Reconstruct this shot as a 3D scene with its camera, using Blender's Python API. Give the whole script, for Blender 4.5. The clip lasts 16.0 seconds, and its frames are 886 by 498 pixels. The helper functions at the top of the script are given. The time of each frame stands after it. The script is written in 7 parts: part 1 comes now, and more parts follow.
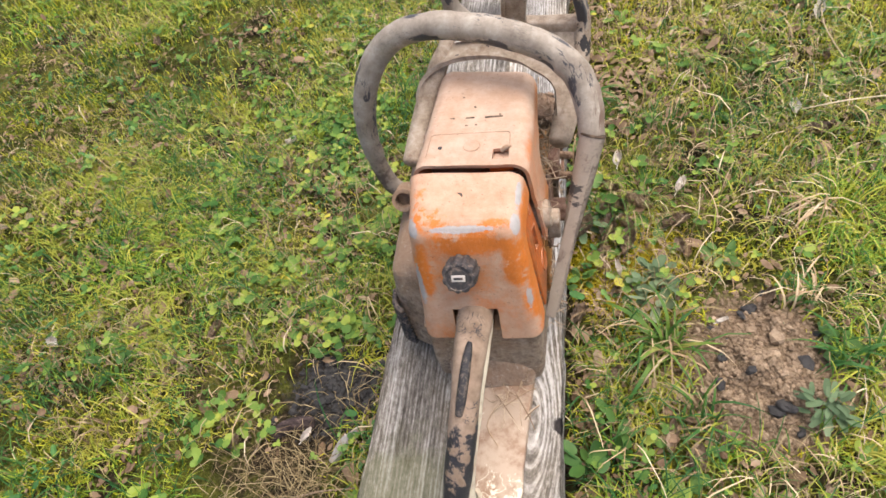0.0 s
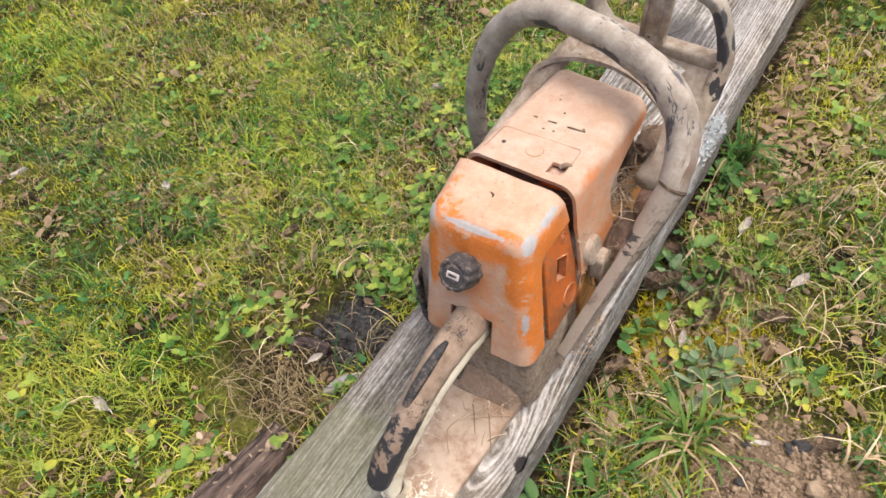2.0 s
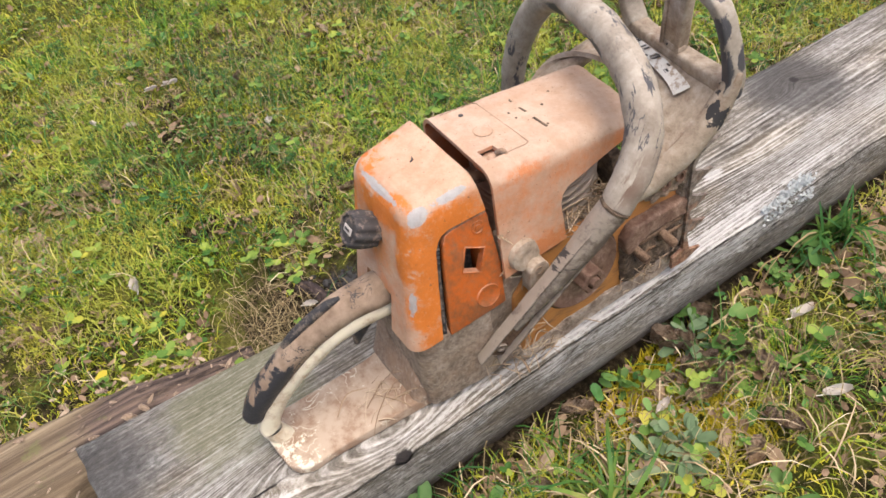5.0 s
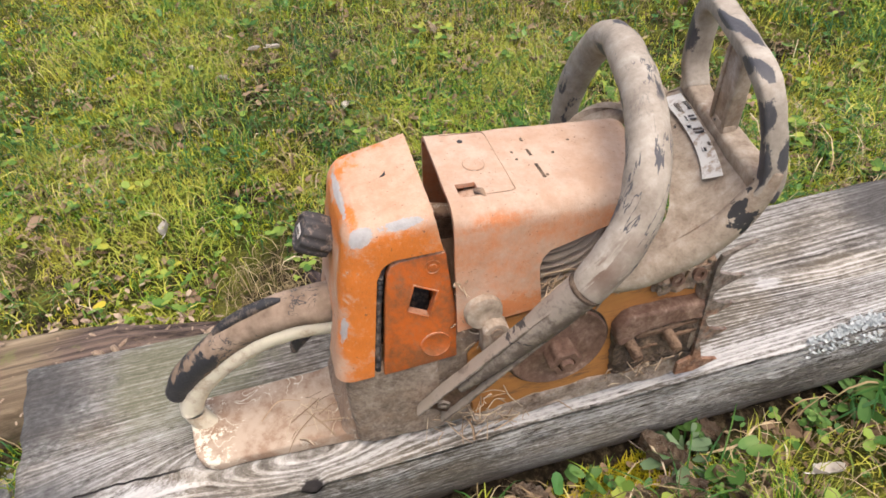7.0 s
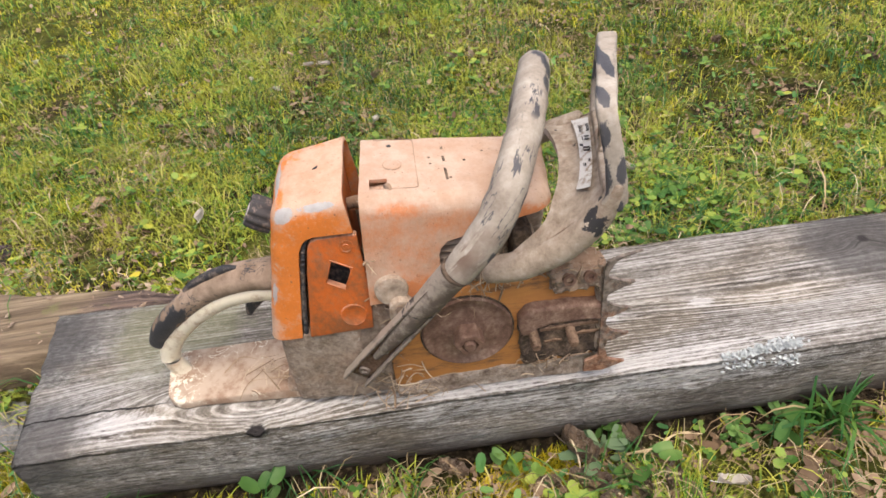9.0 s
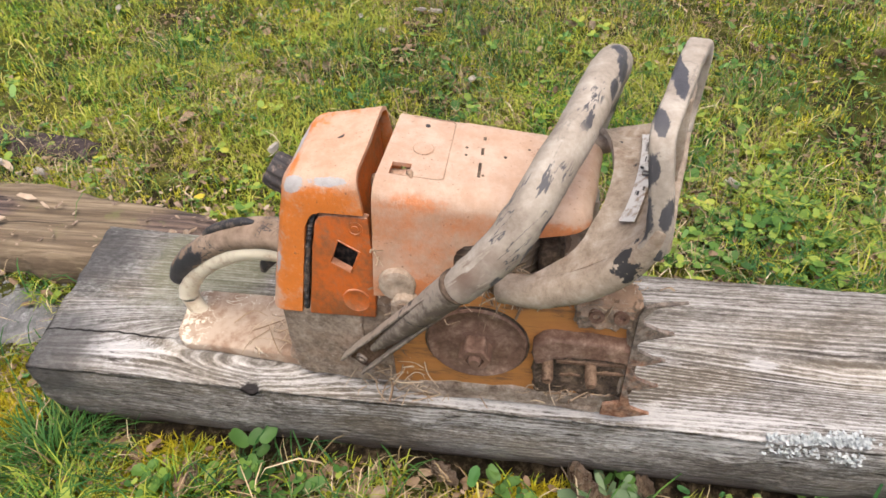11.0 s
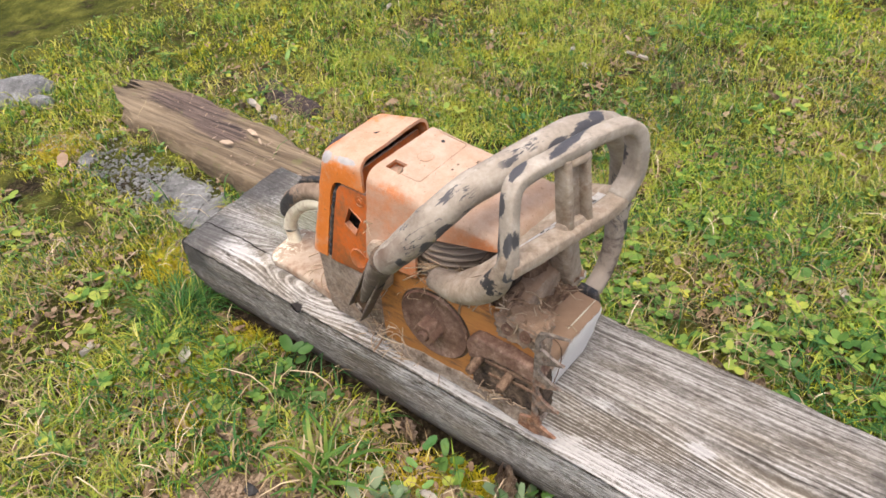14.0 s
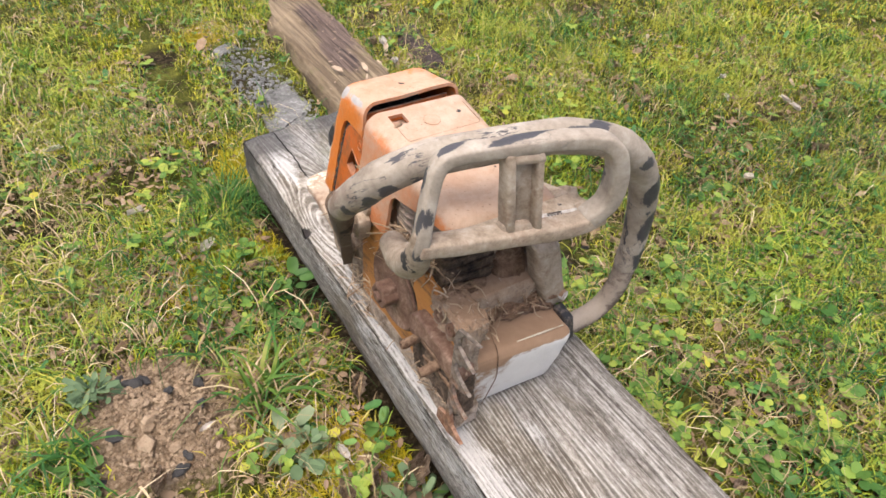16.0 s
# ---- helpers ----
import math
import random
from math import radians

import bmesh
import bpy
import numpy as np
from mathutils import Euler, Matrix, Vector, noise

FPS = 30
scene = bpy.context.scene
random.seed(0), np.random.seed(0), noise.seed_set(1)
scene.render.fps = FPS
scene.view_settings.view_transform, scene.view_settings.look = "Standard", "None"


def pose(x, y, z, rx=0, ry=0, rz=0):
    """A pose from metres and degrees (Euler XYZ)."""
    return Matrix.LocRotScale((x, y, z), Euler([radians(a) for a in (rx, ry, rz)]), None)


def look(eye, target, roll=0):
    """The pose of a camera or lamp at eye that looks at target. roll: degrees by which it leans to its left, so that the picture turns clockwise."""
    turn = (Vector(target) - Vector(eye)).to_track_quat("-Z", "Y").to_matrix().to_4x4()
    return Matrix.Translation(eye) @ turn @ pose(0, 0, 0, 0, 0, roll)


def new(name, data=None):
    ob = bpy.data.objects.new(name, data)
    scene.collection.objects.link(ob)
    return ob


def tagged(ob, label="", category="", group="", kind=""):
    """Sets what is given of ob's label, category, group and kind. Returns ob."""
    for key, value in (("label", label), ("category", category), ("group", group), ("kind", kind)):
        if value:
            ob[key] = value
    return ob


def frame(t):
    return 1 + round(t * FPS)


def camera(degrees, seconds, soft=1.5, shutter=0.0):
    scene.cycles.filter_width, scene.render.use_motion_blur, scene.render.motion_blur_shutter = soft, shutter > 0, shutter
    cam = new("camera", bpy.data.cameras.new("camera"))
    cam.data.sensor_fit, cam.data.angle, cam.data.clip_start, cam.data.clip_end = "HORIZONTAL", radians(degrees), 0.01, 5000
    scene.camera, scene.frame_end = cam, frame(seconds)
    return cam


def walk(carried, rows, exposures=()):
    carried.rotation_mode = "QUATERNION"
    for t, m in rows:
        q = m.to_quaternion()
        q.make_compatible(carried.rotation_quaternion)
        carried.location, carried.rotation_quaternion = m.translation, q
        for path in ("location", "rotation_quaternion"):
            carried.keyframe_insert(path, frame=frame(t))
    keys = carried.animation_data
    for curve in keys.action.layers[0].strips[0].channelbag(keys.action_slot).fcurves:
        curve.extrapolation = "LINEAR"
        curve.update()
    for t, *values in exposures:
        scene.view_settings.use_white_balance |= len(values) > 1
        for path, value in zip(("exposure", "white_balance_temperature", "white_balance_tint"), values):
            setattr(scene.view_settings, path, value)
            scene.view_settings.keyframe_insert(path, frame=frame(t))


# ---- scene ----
cam = camera(69.2, 16.0, soft=1.6)
PATH = [
    (0, (0.184, -0.481, 0.673), (-0.282, 0.678, -0.889), -19.2),
    (0.5, (0.221, -0.458, 0.655), (-0.36, 0.659, -0.899), -16.5),
    (1, (0.257, -0.425, 0.641), (-0.475, 0.616, -0.901), -16.0),
    (1.5, (0.277, -0.415, 0.637), (-0.516, 0.566, -0.915), -14.0),
    (2, (0.295, -0.406, 0.64), (-0.616, 0.503, -0.891), -14.4),
    (2.5, (0.326, -0.393, 0.633), (-0.727, 0.431, -0.855), -16.4),
    (3, (0.376, -0.375, 0.605), (-0.8, 0.329, -0.852), -16.8),
    (3.5, (0.42, -0.344, 0.594), (-0.812, 0.305, -0.841), -16.2),
    (4, (0.464, -0.312, 0.589), (-0.84, 0.283, -0.805), -15.2),
    (4.2, (0.471, -0.301, 0.584), (-0.839, 0.269, -0.816), -16.0),
    (6.3, (0.431, -0.187, 0.514), (-0.945, 0.203, -0.884), -7.4),
    (6.5, (0.436, -0.177, 0.513), (-0.96, 0.184, -0.872), -6.2),
    (7, (0.451, -0.138, 0.511), (-1.018, 0.136, -0.818), -6.5),
    (7.5, (0.479, -0.103, 0.505), (-1.012, 0.07, -0.817), -7.0),
    (8, (0.515, -0.061, 0.512), (-1.013, 0.048, -0.774), -6.6),
    (8.5, (0.544, -0.029, 0.522), (-0.998, 0.056, -0.75), -6.2),
    (9, (0.56, -0.014, 0.532), (-0.999, 0.024, -0.719), -7.5),
    (9.2, (0.563, -0.013, 0.536), (-1.012, -0.023, -0.697), -7.6),
    (11.3, (0.481, 0.071, 0.517), (-0.965, -0.248, -0.828), -3.3),
    (11.5, (0.48, 0.082, 0.521), (-0.964, -0.276, -0.815), -3.5),
    (12, (0.481, 0.111, 0.52), (-0.914, -0.361, -0.834), -4.8),
    (12.5, (0.484, 0.158, 0.525), (-0.872, -0.443, -0.817), -4.0),
    (13, (0.489, 0.229, 0.533), (-0.844, -0.486, -0.776), -1.4),
    (13.5, (0.49, 0.283, 0.552), (-0.805, -0.561, -0.717), -2.5),
    (14, (0.49, 0.323, 0.567), (-0.714, -0.667, -0.687), -4.0),
    (14.5, (0.476, 0.352, 0.567), (-0.661, -0.69, -0.706), -1.4),
    (15, (0.426, 0.383, 0.552), (-0.623, -0.719, -0.746), 3.6),
    (15.5, (0.386, 0.4, 0.546), (-0.594, -0.754, -0.761), 5.9),
    (16, (0.362, 0.419, 0.546), (-0.507, -0.824, -0.758), 5.1),
]
walk(cam, [(t, look(eye, target, roll)) for t, eye, target, roll in PATH], [(0, 0.95), (4, 0.92), (7, 0.86), (12.5, 0.88), (14.5, 0.98), (16, 1.02)])

# ---- world and light: a bright overcast sky ----
world = bpy.data.worlds.new("world")
scene.world = world
world.use_nodes = True
wn = world.node_tree
sky = wn.nodes.new("ShaderNodeTexSky")
sky.sky_type = "NISHITA"
sky.sun_disc = False
SUN_FROM = Vector((0.29, 0.10, 1.0)).normalized()
sky.sun_elevation = math.asin(SUN_FROM.z)
sky.sun_rotation = math.atan2(SUN_FROM.x, SUN_FROM.y)
sky.air_density, sky.dust_density, sky.ozone_density = 0.6, 6.0, 1.0
wn.nodes["Background"].inputs["Strength"].default_value = 0.160
wn.links.new(sky.outputs["Color"], wn.nodes["Background"].inputs["Color"])
sun = new("sun", bpy.data.lights.new("sun", "SUN"))
sun.data.energy, sun.data.angle, sun.data.color = 0.74, radians(60), (1.0, 0.96, 0.9)
sun.matrix_world = look(SUN_FROM * 10, (0, 0, 0))


# ---- material helpers ----
class Nodes:
    """A small builder for node materials."""

    def __init__(self, name):
        self.mat = bpy.data.materials.new(name)
        self.mat.use_nodes = True
        self.tree = self.mat.node_tree
        self.bsdf = self.tree.nodes["Principled BSDF"]
        self.place = self.add("ShaderNodeNewGeometry").outputs

    def add(self, kind):
        return self.tree.nodes.new(kind)

    def put(self, socket, value):
        if isinstance(value, bpy.types.NodeSocket):
            self.tree.links.new(value, socket)
        elif isinstance(value, tuple) and len(value) == 3 and socket.type == "RGBA":
            socket.default_value = (*value, 1)
        else:
            socket.default_value = value

    def pos(self, sx=1.0, sy=1.0, sz=1.0):
        n = self.add("ShaderNodeMapping")
        self.put(n.inputs["Vector"], self.place["Position"])
        n.inputs["Scale"].default_value = (sx, sy, sz)
        return n.outputs[0]

    def own(self, sx=1.0, sy=1.0, sz=1.0):
        n = self.add("ShaderNodeMapping")
        self.put(n.inputs["Vector"], self.add("ShaderNodeTexCoord").outputs["Object"])
        n.inputs["Scale"].default_value = (sx, sy, sz)
        return n.outputs[0]

    def noise(self, scale, detail=4.0, rough=0.6, vec=None, distort=0.0):
        n = self.add("ShaderNodeTexNoise")
        self.put(n.inputs["Vector"], vec or self.place["Position"])
        for key, v in (("Scale", scale), ("Detail", detail), ("Roughness", rough), ("Distortion", distort)):
            n.inputs[key].default_value = v
        return n.outputs["Fac"]

    def voronoi(self, scale, vec=None, feature="F1"):
        n = self.add("ShaderNodeTexVoronoi")
        n.feature = feature
        self.put(n.inputs["Vector"], vec or self.place["Position"])
        n.inputs["Scale"].default_value = scale
        return n.outputs["Distance"]

    def math(self, op, a, b=0.0, c=0.0, clamp=False):
        n = self.add("ShaderNodeMath")
        n.operation, n.use_clamp = op, clamp
        for s, v in zip(n.inputs, (a, b, c)):
            self.put(s, v)
        return n.outputs[0]

    def step(self, v, lo, hi, a=0.0, b=1.0):
        """Smoothly from a to b as v goes from lo to hi."""
        n = self.add("ShaderNodeMapRange")
        n.interpolation_type = "SMOOTHSTEP"
        for s, x in zip(n.inputs, (v, lo, hi, a, b)):
            self.put(s, x)
        return n.outputs[0]

    def mix(self, fac, a, b):
        n = self.add("ShaderNodeMix")
        n.data_type = "RGBA"
        self.put(n.inputs[0], fac)
        self.put(n.inputs[6], a)
        self.put(n.inputs[7], b)
        return n.outputs[2]

    def ramp(self, fac, *stops):
        n = self.add("ShaderNodeValToRGB")
        e = n.color_ramp.elements
        while len(e) < len(stops):
            e.new(0.5)
        for el, (at, col) in zip(e, stops):
            el.position, el.color = at, (*col, 1)
        self.put(n.inputs[0], fac)
        return n.outputs[0]

    def up(self):
        n = self.add("ShaderNodeSeparateXYZ")
        self.put(n.inputs[0], self.place["Normal"])
        return n.outputs[2]

    def axis(self, k):
        n = self.add("ShaderNodeSeparateXYZ")
        self.put(n.inputs[0], self.place["Position"])
        return n.outputs[k]

    def near(self, at, reach):
        """1 at a place, 0 past its reach."""
        n = self.add("ShaderNodeVectorMath")
        n.operation = "DISTANCE"
        self.put(n.inputs[0], self.place["Position"])
        n.inputs[1].default_value = at
        return self.step(n.outputs["Value"], 0.0, reach, 1.0, 0.0)

    def spot(self, at, size):
        """1 in the middle of an oval spot, 0 past its rim."""
        a, b = self.add("ShaderNodeVectorMath"), self.add("ShaderNodeVectorMath")
        a.operation, b.operation = "SUBTRACT", "DIVIDE"
        self.put(a.inputs[0], self.place["Position"])
        a.inputs[1].default_value = at
        self.put(b.inputs[0], a.outputs[0])
        b.inputs[1].default_value = size
        c = self.add("ShaderNodeVectorMath")
        c.operation = "LENGTH"
        self.put(c.inputs[0], b.outputs[0])
        return self.step(c.outputs["Value"], 0.0, 1.0, 1.0, 0.0)

    def most(self, *values):
        out = values[0]
        for v in values[1:]:
            out = self.math("MAXIMUM", out, v)
        return out

    def island(self):
        return self.place["Random Per Island"]

    def chance(self):
        return self.add("ShaderNodeObjectInfo").outputs["Random"]

    def done(self, colour, rough=0.7, metal=0.0, bump=None, strength=0.5, dist=0.001, spec=0.3):
        self.put(self.bsdf.inputs["Base Color"], colour)
        self.put(self.bsdf.inputs["Roughness"], rough)
        self.put(self.bsdf.inputs["Metallic"], metal)
        self.put(self.bsdf.inputs["Specular IOR Level"], spec)
        if bump is not None:
            n = self.add("ShaderNodeBump")
            n.inputs["Strength"].default_value = strength
            n.inputs["Distance"].default_value = dist
            self.put(n.inputs["Height"], bump)
            self.put(self.bsdf.inputs["Normal"], n.outputs[0])
        return self.mat


ORANGE, DUST, PALE = (0.68, 0.195, 0.032), (0.430, 0.280, 0.190), (0.495, 0.365, 0.275)


def orange_material(name, lo, hi, bare=(), dirt=0.3, rubbed=(), wiped=0.8, grime=0.0, chalk=0.25, base=ORANGE, dusts=(DUST, PALE)):
    """Orange plastic under dried dust, which lies most on what faces up. lo, hi: between these the noise lets the dust through.
    bare: spots worn to the grey; rubbed: spots where the dust is wiped off. Both are (place, size)."""
    n = Nodes(name)
    broad, fine = n.noise(22, 8, 0.74), n.noise(260, 4, 0.7)
    lie = n.math("MULTIPLY_ADD", n.up(), 0.62, n.math("MULTIPLY_ADD", broad, 1.05, n.math("MULTIPLY_ADD", fine, 0.18, -0.06)))
    for at, size in rubbed:
        lie = n.math("SUBTRACT", lie, n.math("MULTIPLY", n.spot(at, size), n.step(n.noise(42, 7, 0.74), 0.34, 0.62, 0.05, wiped)))
    dust = n.step(lie, lo, hi)
    colour = n.mix(n.noise(90, 3), base, tuple(c * 0.78 for c in base))
    colour = n.mix(dust, colour, n.mix(n.step(n.noise(38, 7, 0.7), 0.32, 0.68), *dusts))
    colour = n.mix(n.math("MULTIPLY", n.step(n.noise(70, 6, 0.7), 0.52, 0.8), dirt), colour, (0.22, 0.14, 0.09))
    if grime:
        stain = n.math("MULTIPLY_ADD", n.noise(26, 5, 0.65), 0.6, n.math("MULTIPLY", n.noise(210, 6, 0.75), 0.4))
        colour = n.mix(n.math("MULTIPLY", n.step(stain, 0.42, 0.62), grime), colour, (0.21, 0.085, 0.035))
    grit = n.noise(240, 7, 0.8)
    colour = n.mix(n.math("MULTIPLY", n.step(grit, 0.50, 0.75), 0.35), colour, (0.28, 0.17, 0.11))
    colour = n.mix(n.math("MULTIPLY", n.step(grit, 0.50, 0.30), chalk), colour, (0.64, 0.445, 0.33))
    specks = n.step(n.noise(300, 4, 0.65), 0.645, 0.69)
    colour = n.mix(n.math("MULTIPLY", specks, 0.75), colour, (0.16, 0.09, 0.055))
    for at, size in bare:
        worn = n.step(n.math("MULTIPLY_ADD", n.spot(at, size), 0.70, n.math("MULTIPLY", n.noise(80, 8, 0.8), 1.2)), 0.93, 0.98)
        colour = n.mix(n.math("MULTIPLY", worn, 0.88), colour, n.mix(n.noise(200), (0.27, 0.275, 0.275), (0.46, 0.46, 0.45)))
    return n.done(colour, n.step(dust, 0, 1, 0.5, 0.85), bump=n.math("ADD", n.math("MULTIPLY_ADD", dust, 0.4, n.noise(500, 3)), n.math("MULTIPLY", n.noise(60, 5), 0.8)), strength=0.4, dist=0.0009)


m_rear_cover = orange_material("dusty_orange_rear", 0.40, 0.78, (((0.116, -0.132, 0.236), (0.010, 0.022, 0.016)), ((0.118, -0.105, 0.241), (0.008, 0.034, 0.010)), ((0.122, -0.160, 0.175), (0.008, 0.014, 0.06)),
                               ((0.024, -0.132, 0.236), (0.012, 0.022, 0.018)), ((0.070, -0.139, 0.240), (0.055, 0.007, 0.007)), ((0.018, -0.155, 0.18), (0.010, 0.02, 0.055))), 0.25,
                               (((0.070, -0.148, 0.228), (0.050, 0.03, 0.020)), ((0.040, -0.130, 0.244), (0.035, 0.022, 0.02)), ((0.112, -0.155, 0.205), (0.016, 0.03, 0.04)), ((0.026, -0.160, 0.20), (0.014, 0.03, 0.05)), ((0.131, -0.125, 0.175), (0.028, 0.07, 0.12)), ((0.030, -0.115, 0.247), (0.020, 0.04, 0.012)), ((0.10, -0.136, 0.241), (0.03, 0.014, 0.010))), 1.0, dusts=((0.470, 0.258, 0.155), (0.520, 0.350, 0.245)))
m_top_cover = orange_material("dusty_orange_top", 0.34, 0.80, (), 0.22, (((0.124, -0.03, 0.232), (0.012, 0.05, 0.016)), ((0.124, 0.080, 0.205), (0.018, 0.03, 0.03)), ((0.131, -0.03, 0.150), (0.02, 0.06, 0.022))), 0.50, base=(0.58, 0.215, 0.085))
m_side_plate = orange_material("worn_orange", 0.66, 1.25, dirt=0.9, grime=0.85, chalk=0.06, base=(0.56, 0.125, 0.018))

n = Nodes("dusty_rubber")


def lengthwise(squeeze):
    """The pipe's own straightened coordinates, drawn out along it."""
    a, m = n.add("ShaderNodeAttribute"), n.add("ShaderNodeMapping")
    a.attribute_name = "straight"
    n.put(m.inputs["Vector"], a.outputs["Vector"])
    m.inputs["Scale"].default_value = (squeeze, 1, 1)
    return m.outputs[0]


scored = n.most(n.spot((0.172, 0.035, 0.245), (0.03, 0.05, 0.05)), n.spot((0.150, 0.055, 0.268), (0.03, 0.03, 0.03)), n.math("MULTIPLY", n.spot((-0.085, 0.11, 0.19), (0.03, 0.03, 0.11)), 0.9), n.math("MULTIPLY", n.spot((0.075, 0.085, 0.290), (0.06, 0.03, 0.03)), 0.8))
gouges = n.math("MULTIPLY", n.step(n.math("MULTIPLY_ADD", scored, 0.055, n.noise(78, 7, 0.68, lengthwise(0.30))), 0.605, 0.63), n.step(scored, 0.05, 0.3))
line = n.math("ABSOLUTE", n.math("SUBTRACT", n.noise(75, 4, 0.6, lengthwise(0.22)), 0.5))
strokes = n.math("MULTIPLY", n.step(line, 0.006, 0.012, 1.0, 0.0), n.math("MULTIPLY", n.step(n.noise(19, 2, 0.5), 0.50, 0.58), n.step(scored, 0.02, 0.3, 0.25, 1.0)))
chips = n.step(n.noise(95, 6, 0.66, lengthwise(0.6)), 0.725, 0.74)
strokes = n.most(strokes, gouges)
SMEARS = (((0.032, 0.110, 0.292), (0.040, 0.012, 0.012)), ((0.062, 0.1025, 0.292), (0.032, 0.010, 0.010)), ((0.005, 0.109, 0.294), (0.022, 0.014, 0.008)), ((0.090, 0.068, 0.275), (0.085, 0.012, 0.015)), ((0.145, 0.047, 0.262), (0.030, 0.012, 0.013)), ((0.020, 0.090, 0.278), (0.040, 0.012, 0.012)),
          ((-0.074, 0.122, 0.215), (0.018, 0.014, 0.036)), ((-0.092, 0.116, 0.165), (0.016, 0.014, 0.040)), ((-0.100, 0.112, 0.115), (0.014, 0.013, 0.030)), ((-0.050, 0.124, 0.252), (0.018, 0.010, 0.012)), ((0.165, 0.060, 0.252), (0.016, 0.010, 0.012)), ((0.176, 0.130, 0.270), (0.012, 0.009, 0.030)), ((0.135, 0.070, 0.262), (0.030, 0.010, 0.009)), ((0.173, 0.119, 0.262), (0.018, 0.010, 0.036)), ((0.168, 0.119, 0.295), (0.012, 0.010, 0.03)), ((0.178, 0.128, 0.245), (0.016, 0.012, 0.016)),
          ((0.150, 0.121, 0.3195), (0.035, 0.009, 0.008)), ((0.100, 0.136, 0.326), (0.060, 0.009, 0.007)), ((0.033, 0.154, 0.29), (0.010, 0.010, 0.03)), ((0.172, 0.040, 0.228), (0.014, 0.014, 0.030)), ((0.162, 0.060, 0.247), (0.030, 0.010, 0.016)), ((0.187, 0.028, 0.221), (0.012, 0.012, 0.018)), ((0.178, 0.050, 0.238), (0.012, 0.010, 0.014)))
smear = n.most(*[n.spot(at, size) for at, size in SMEARS])
grainy = n.math("MULTIPLY_ADD", n.noise(190, 6, 0.78, lengthwise(0.25)), 0.65, n.math("MULTIPLY", n.noise(45, 4, 0.6), 0.35))
torn = n.math("MULTIPLY", n.step(n.noise(120, 6, 0.7, lengthwise(0.12)), 0.44, 0.50), n.most(n.spot((0.190, 0.012, 0.222), (0.014, 0.030, 0.024)), n.spot((0.186, 0.030, 0.236), (0.012, 0.020, 0.016))))
smeared = n.step(n.math("MULTIPLY_ADD", smear, 0.95, n.math("MULTIPLY_ADD", grainy, 1.9, -0.50)), 0.80, 0.90)
mudc = n.ramp(n.math("MULTIPLY_ADD", n.noise(42, 5, 0.6), 0.7, n.math("MULTIPLY", n.noise(260, 4, 0.7), 0.3)), (0.3, (0.20, 0.162, 0.126)), (0.52, (0.340, 0.292, 0.236)), (0.72, (0.48, 0.430, 0.365)))
mudc = n.mix(torn, mudc, (0.15, 0.095, 0.068))
black = n.most(n.math("MULTIPLY", n.most(strokes, chips), 0.93), n.math("MULTIPLY", smeared, 0.94))
m_rubber = n.done(n.mix(black, mudc, n.mix(n.noise(160, 5, 0.7, lengthwise(0.2)), (0.022, 0.023, 0.028), (0.080, 0.080, 0.090))), n.step(black, 0, 1, 0.9, 0.5),
                  bump=n.math("MULTIPLY_ADD", black, -0.5, n.noise(300, 5)), strength=0.4, dist=0.0008)

n = Nodes("dusty_saddle")
grime = n.step(n.math("MULTIPLY_ADD", n.noise(32, 6, 0.7), 0.6, n.math("MULTIPLY", n.noise(180, 6, 0.75), 0.4)), 0.50, 0.64)
dusty = n.ramp(n.noise(60, 7, 0.75), (0.32, (0.20, 0.150, 0.105)), (0.52, (0.36, 0.290, 0.220)), (0.70, (0.50, 0.43, 0.35)))
scrapes = n.step(n.math("MULTIPLY_ADD", n.most(n.spot((0.180, 0.112, 0.232), (0.016, 0.026, 0.022)), n.spot((0.176, 0.124, 0.250), (0.010, 0.014, 0.016))), 0.30, n.noise(75, 6, 0.65)), 0.68, 0.71)
m_saddle = n.done(n.mix(scrapes, n.mix(n.math("MULTIPLY", grime, 0.7), dusty, (0.22, 0.14, 0.09)), (0.04, 0.038, 0.038)), 0.9, bump=n.noise(200, 7, 0.75), strength=0.5, dist=0.001)

n = Nodes("dusty_grip")
tail = n.step(n.axis(1), -0.235, -0.288)
scuff = n.math("MULTIPLY", n.step(n.math("ABSOLUTE", n.math("SUBTRACT", n.noise(38, 4, 0.6, distort=1.5), 0.5)), 0.008, 0.016, 1.0, 0.0), n.step(n.noise(18, 2), 0.46, 0.54))
flank = n.step(n.math("ABSOLUTE", n.up()), 0.55, 0.15)
worn = n.most(scuff, n.step(n.math("MULTIPLY_ADD", n.noise(60, 6, 0.65), 0.40, n.math("MULTIPLY_ADD", tail, 0.22, n.math("MULTIPLY", flank, 0.11))), 0.40, 0.43))
m_grip = n.done(n.mix(worn, n.ramp(n.noise(60, 6), (0.3, (0.17, 0.118, 0.08)), (0.7, (0.37, 0.275, 0.20))), (0.03, 0.03, 0.033)),
                n.step(worn, 0, 1, 0.9, 0.5), bump=n.math("MULTIPLY_ADD", worn, -0.8, n.noise(300, 5)), strength=0.5, dist=0.001)

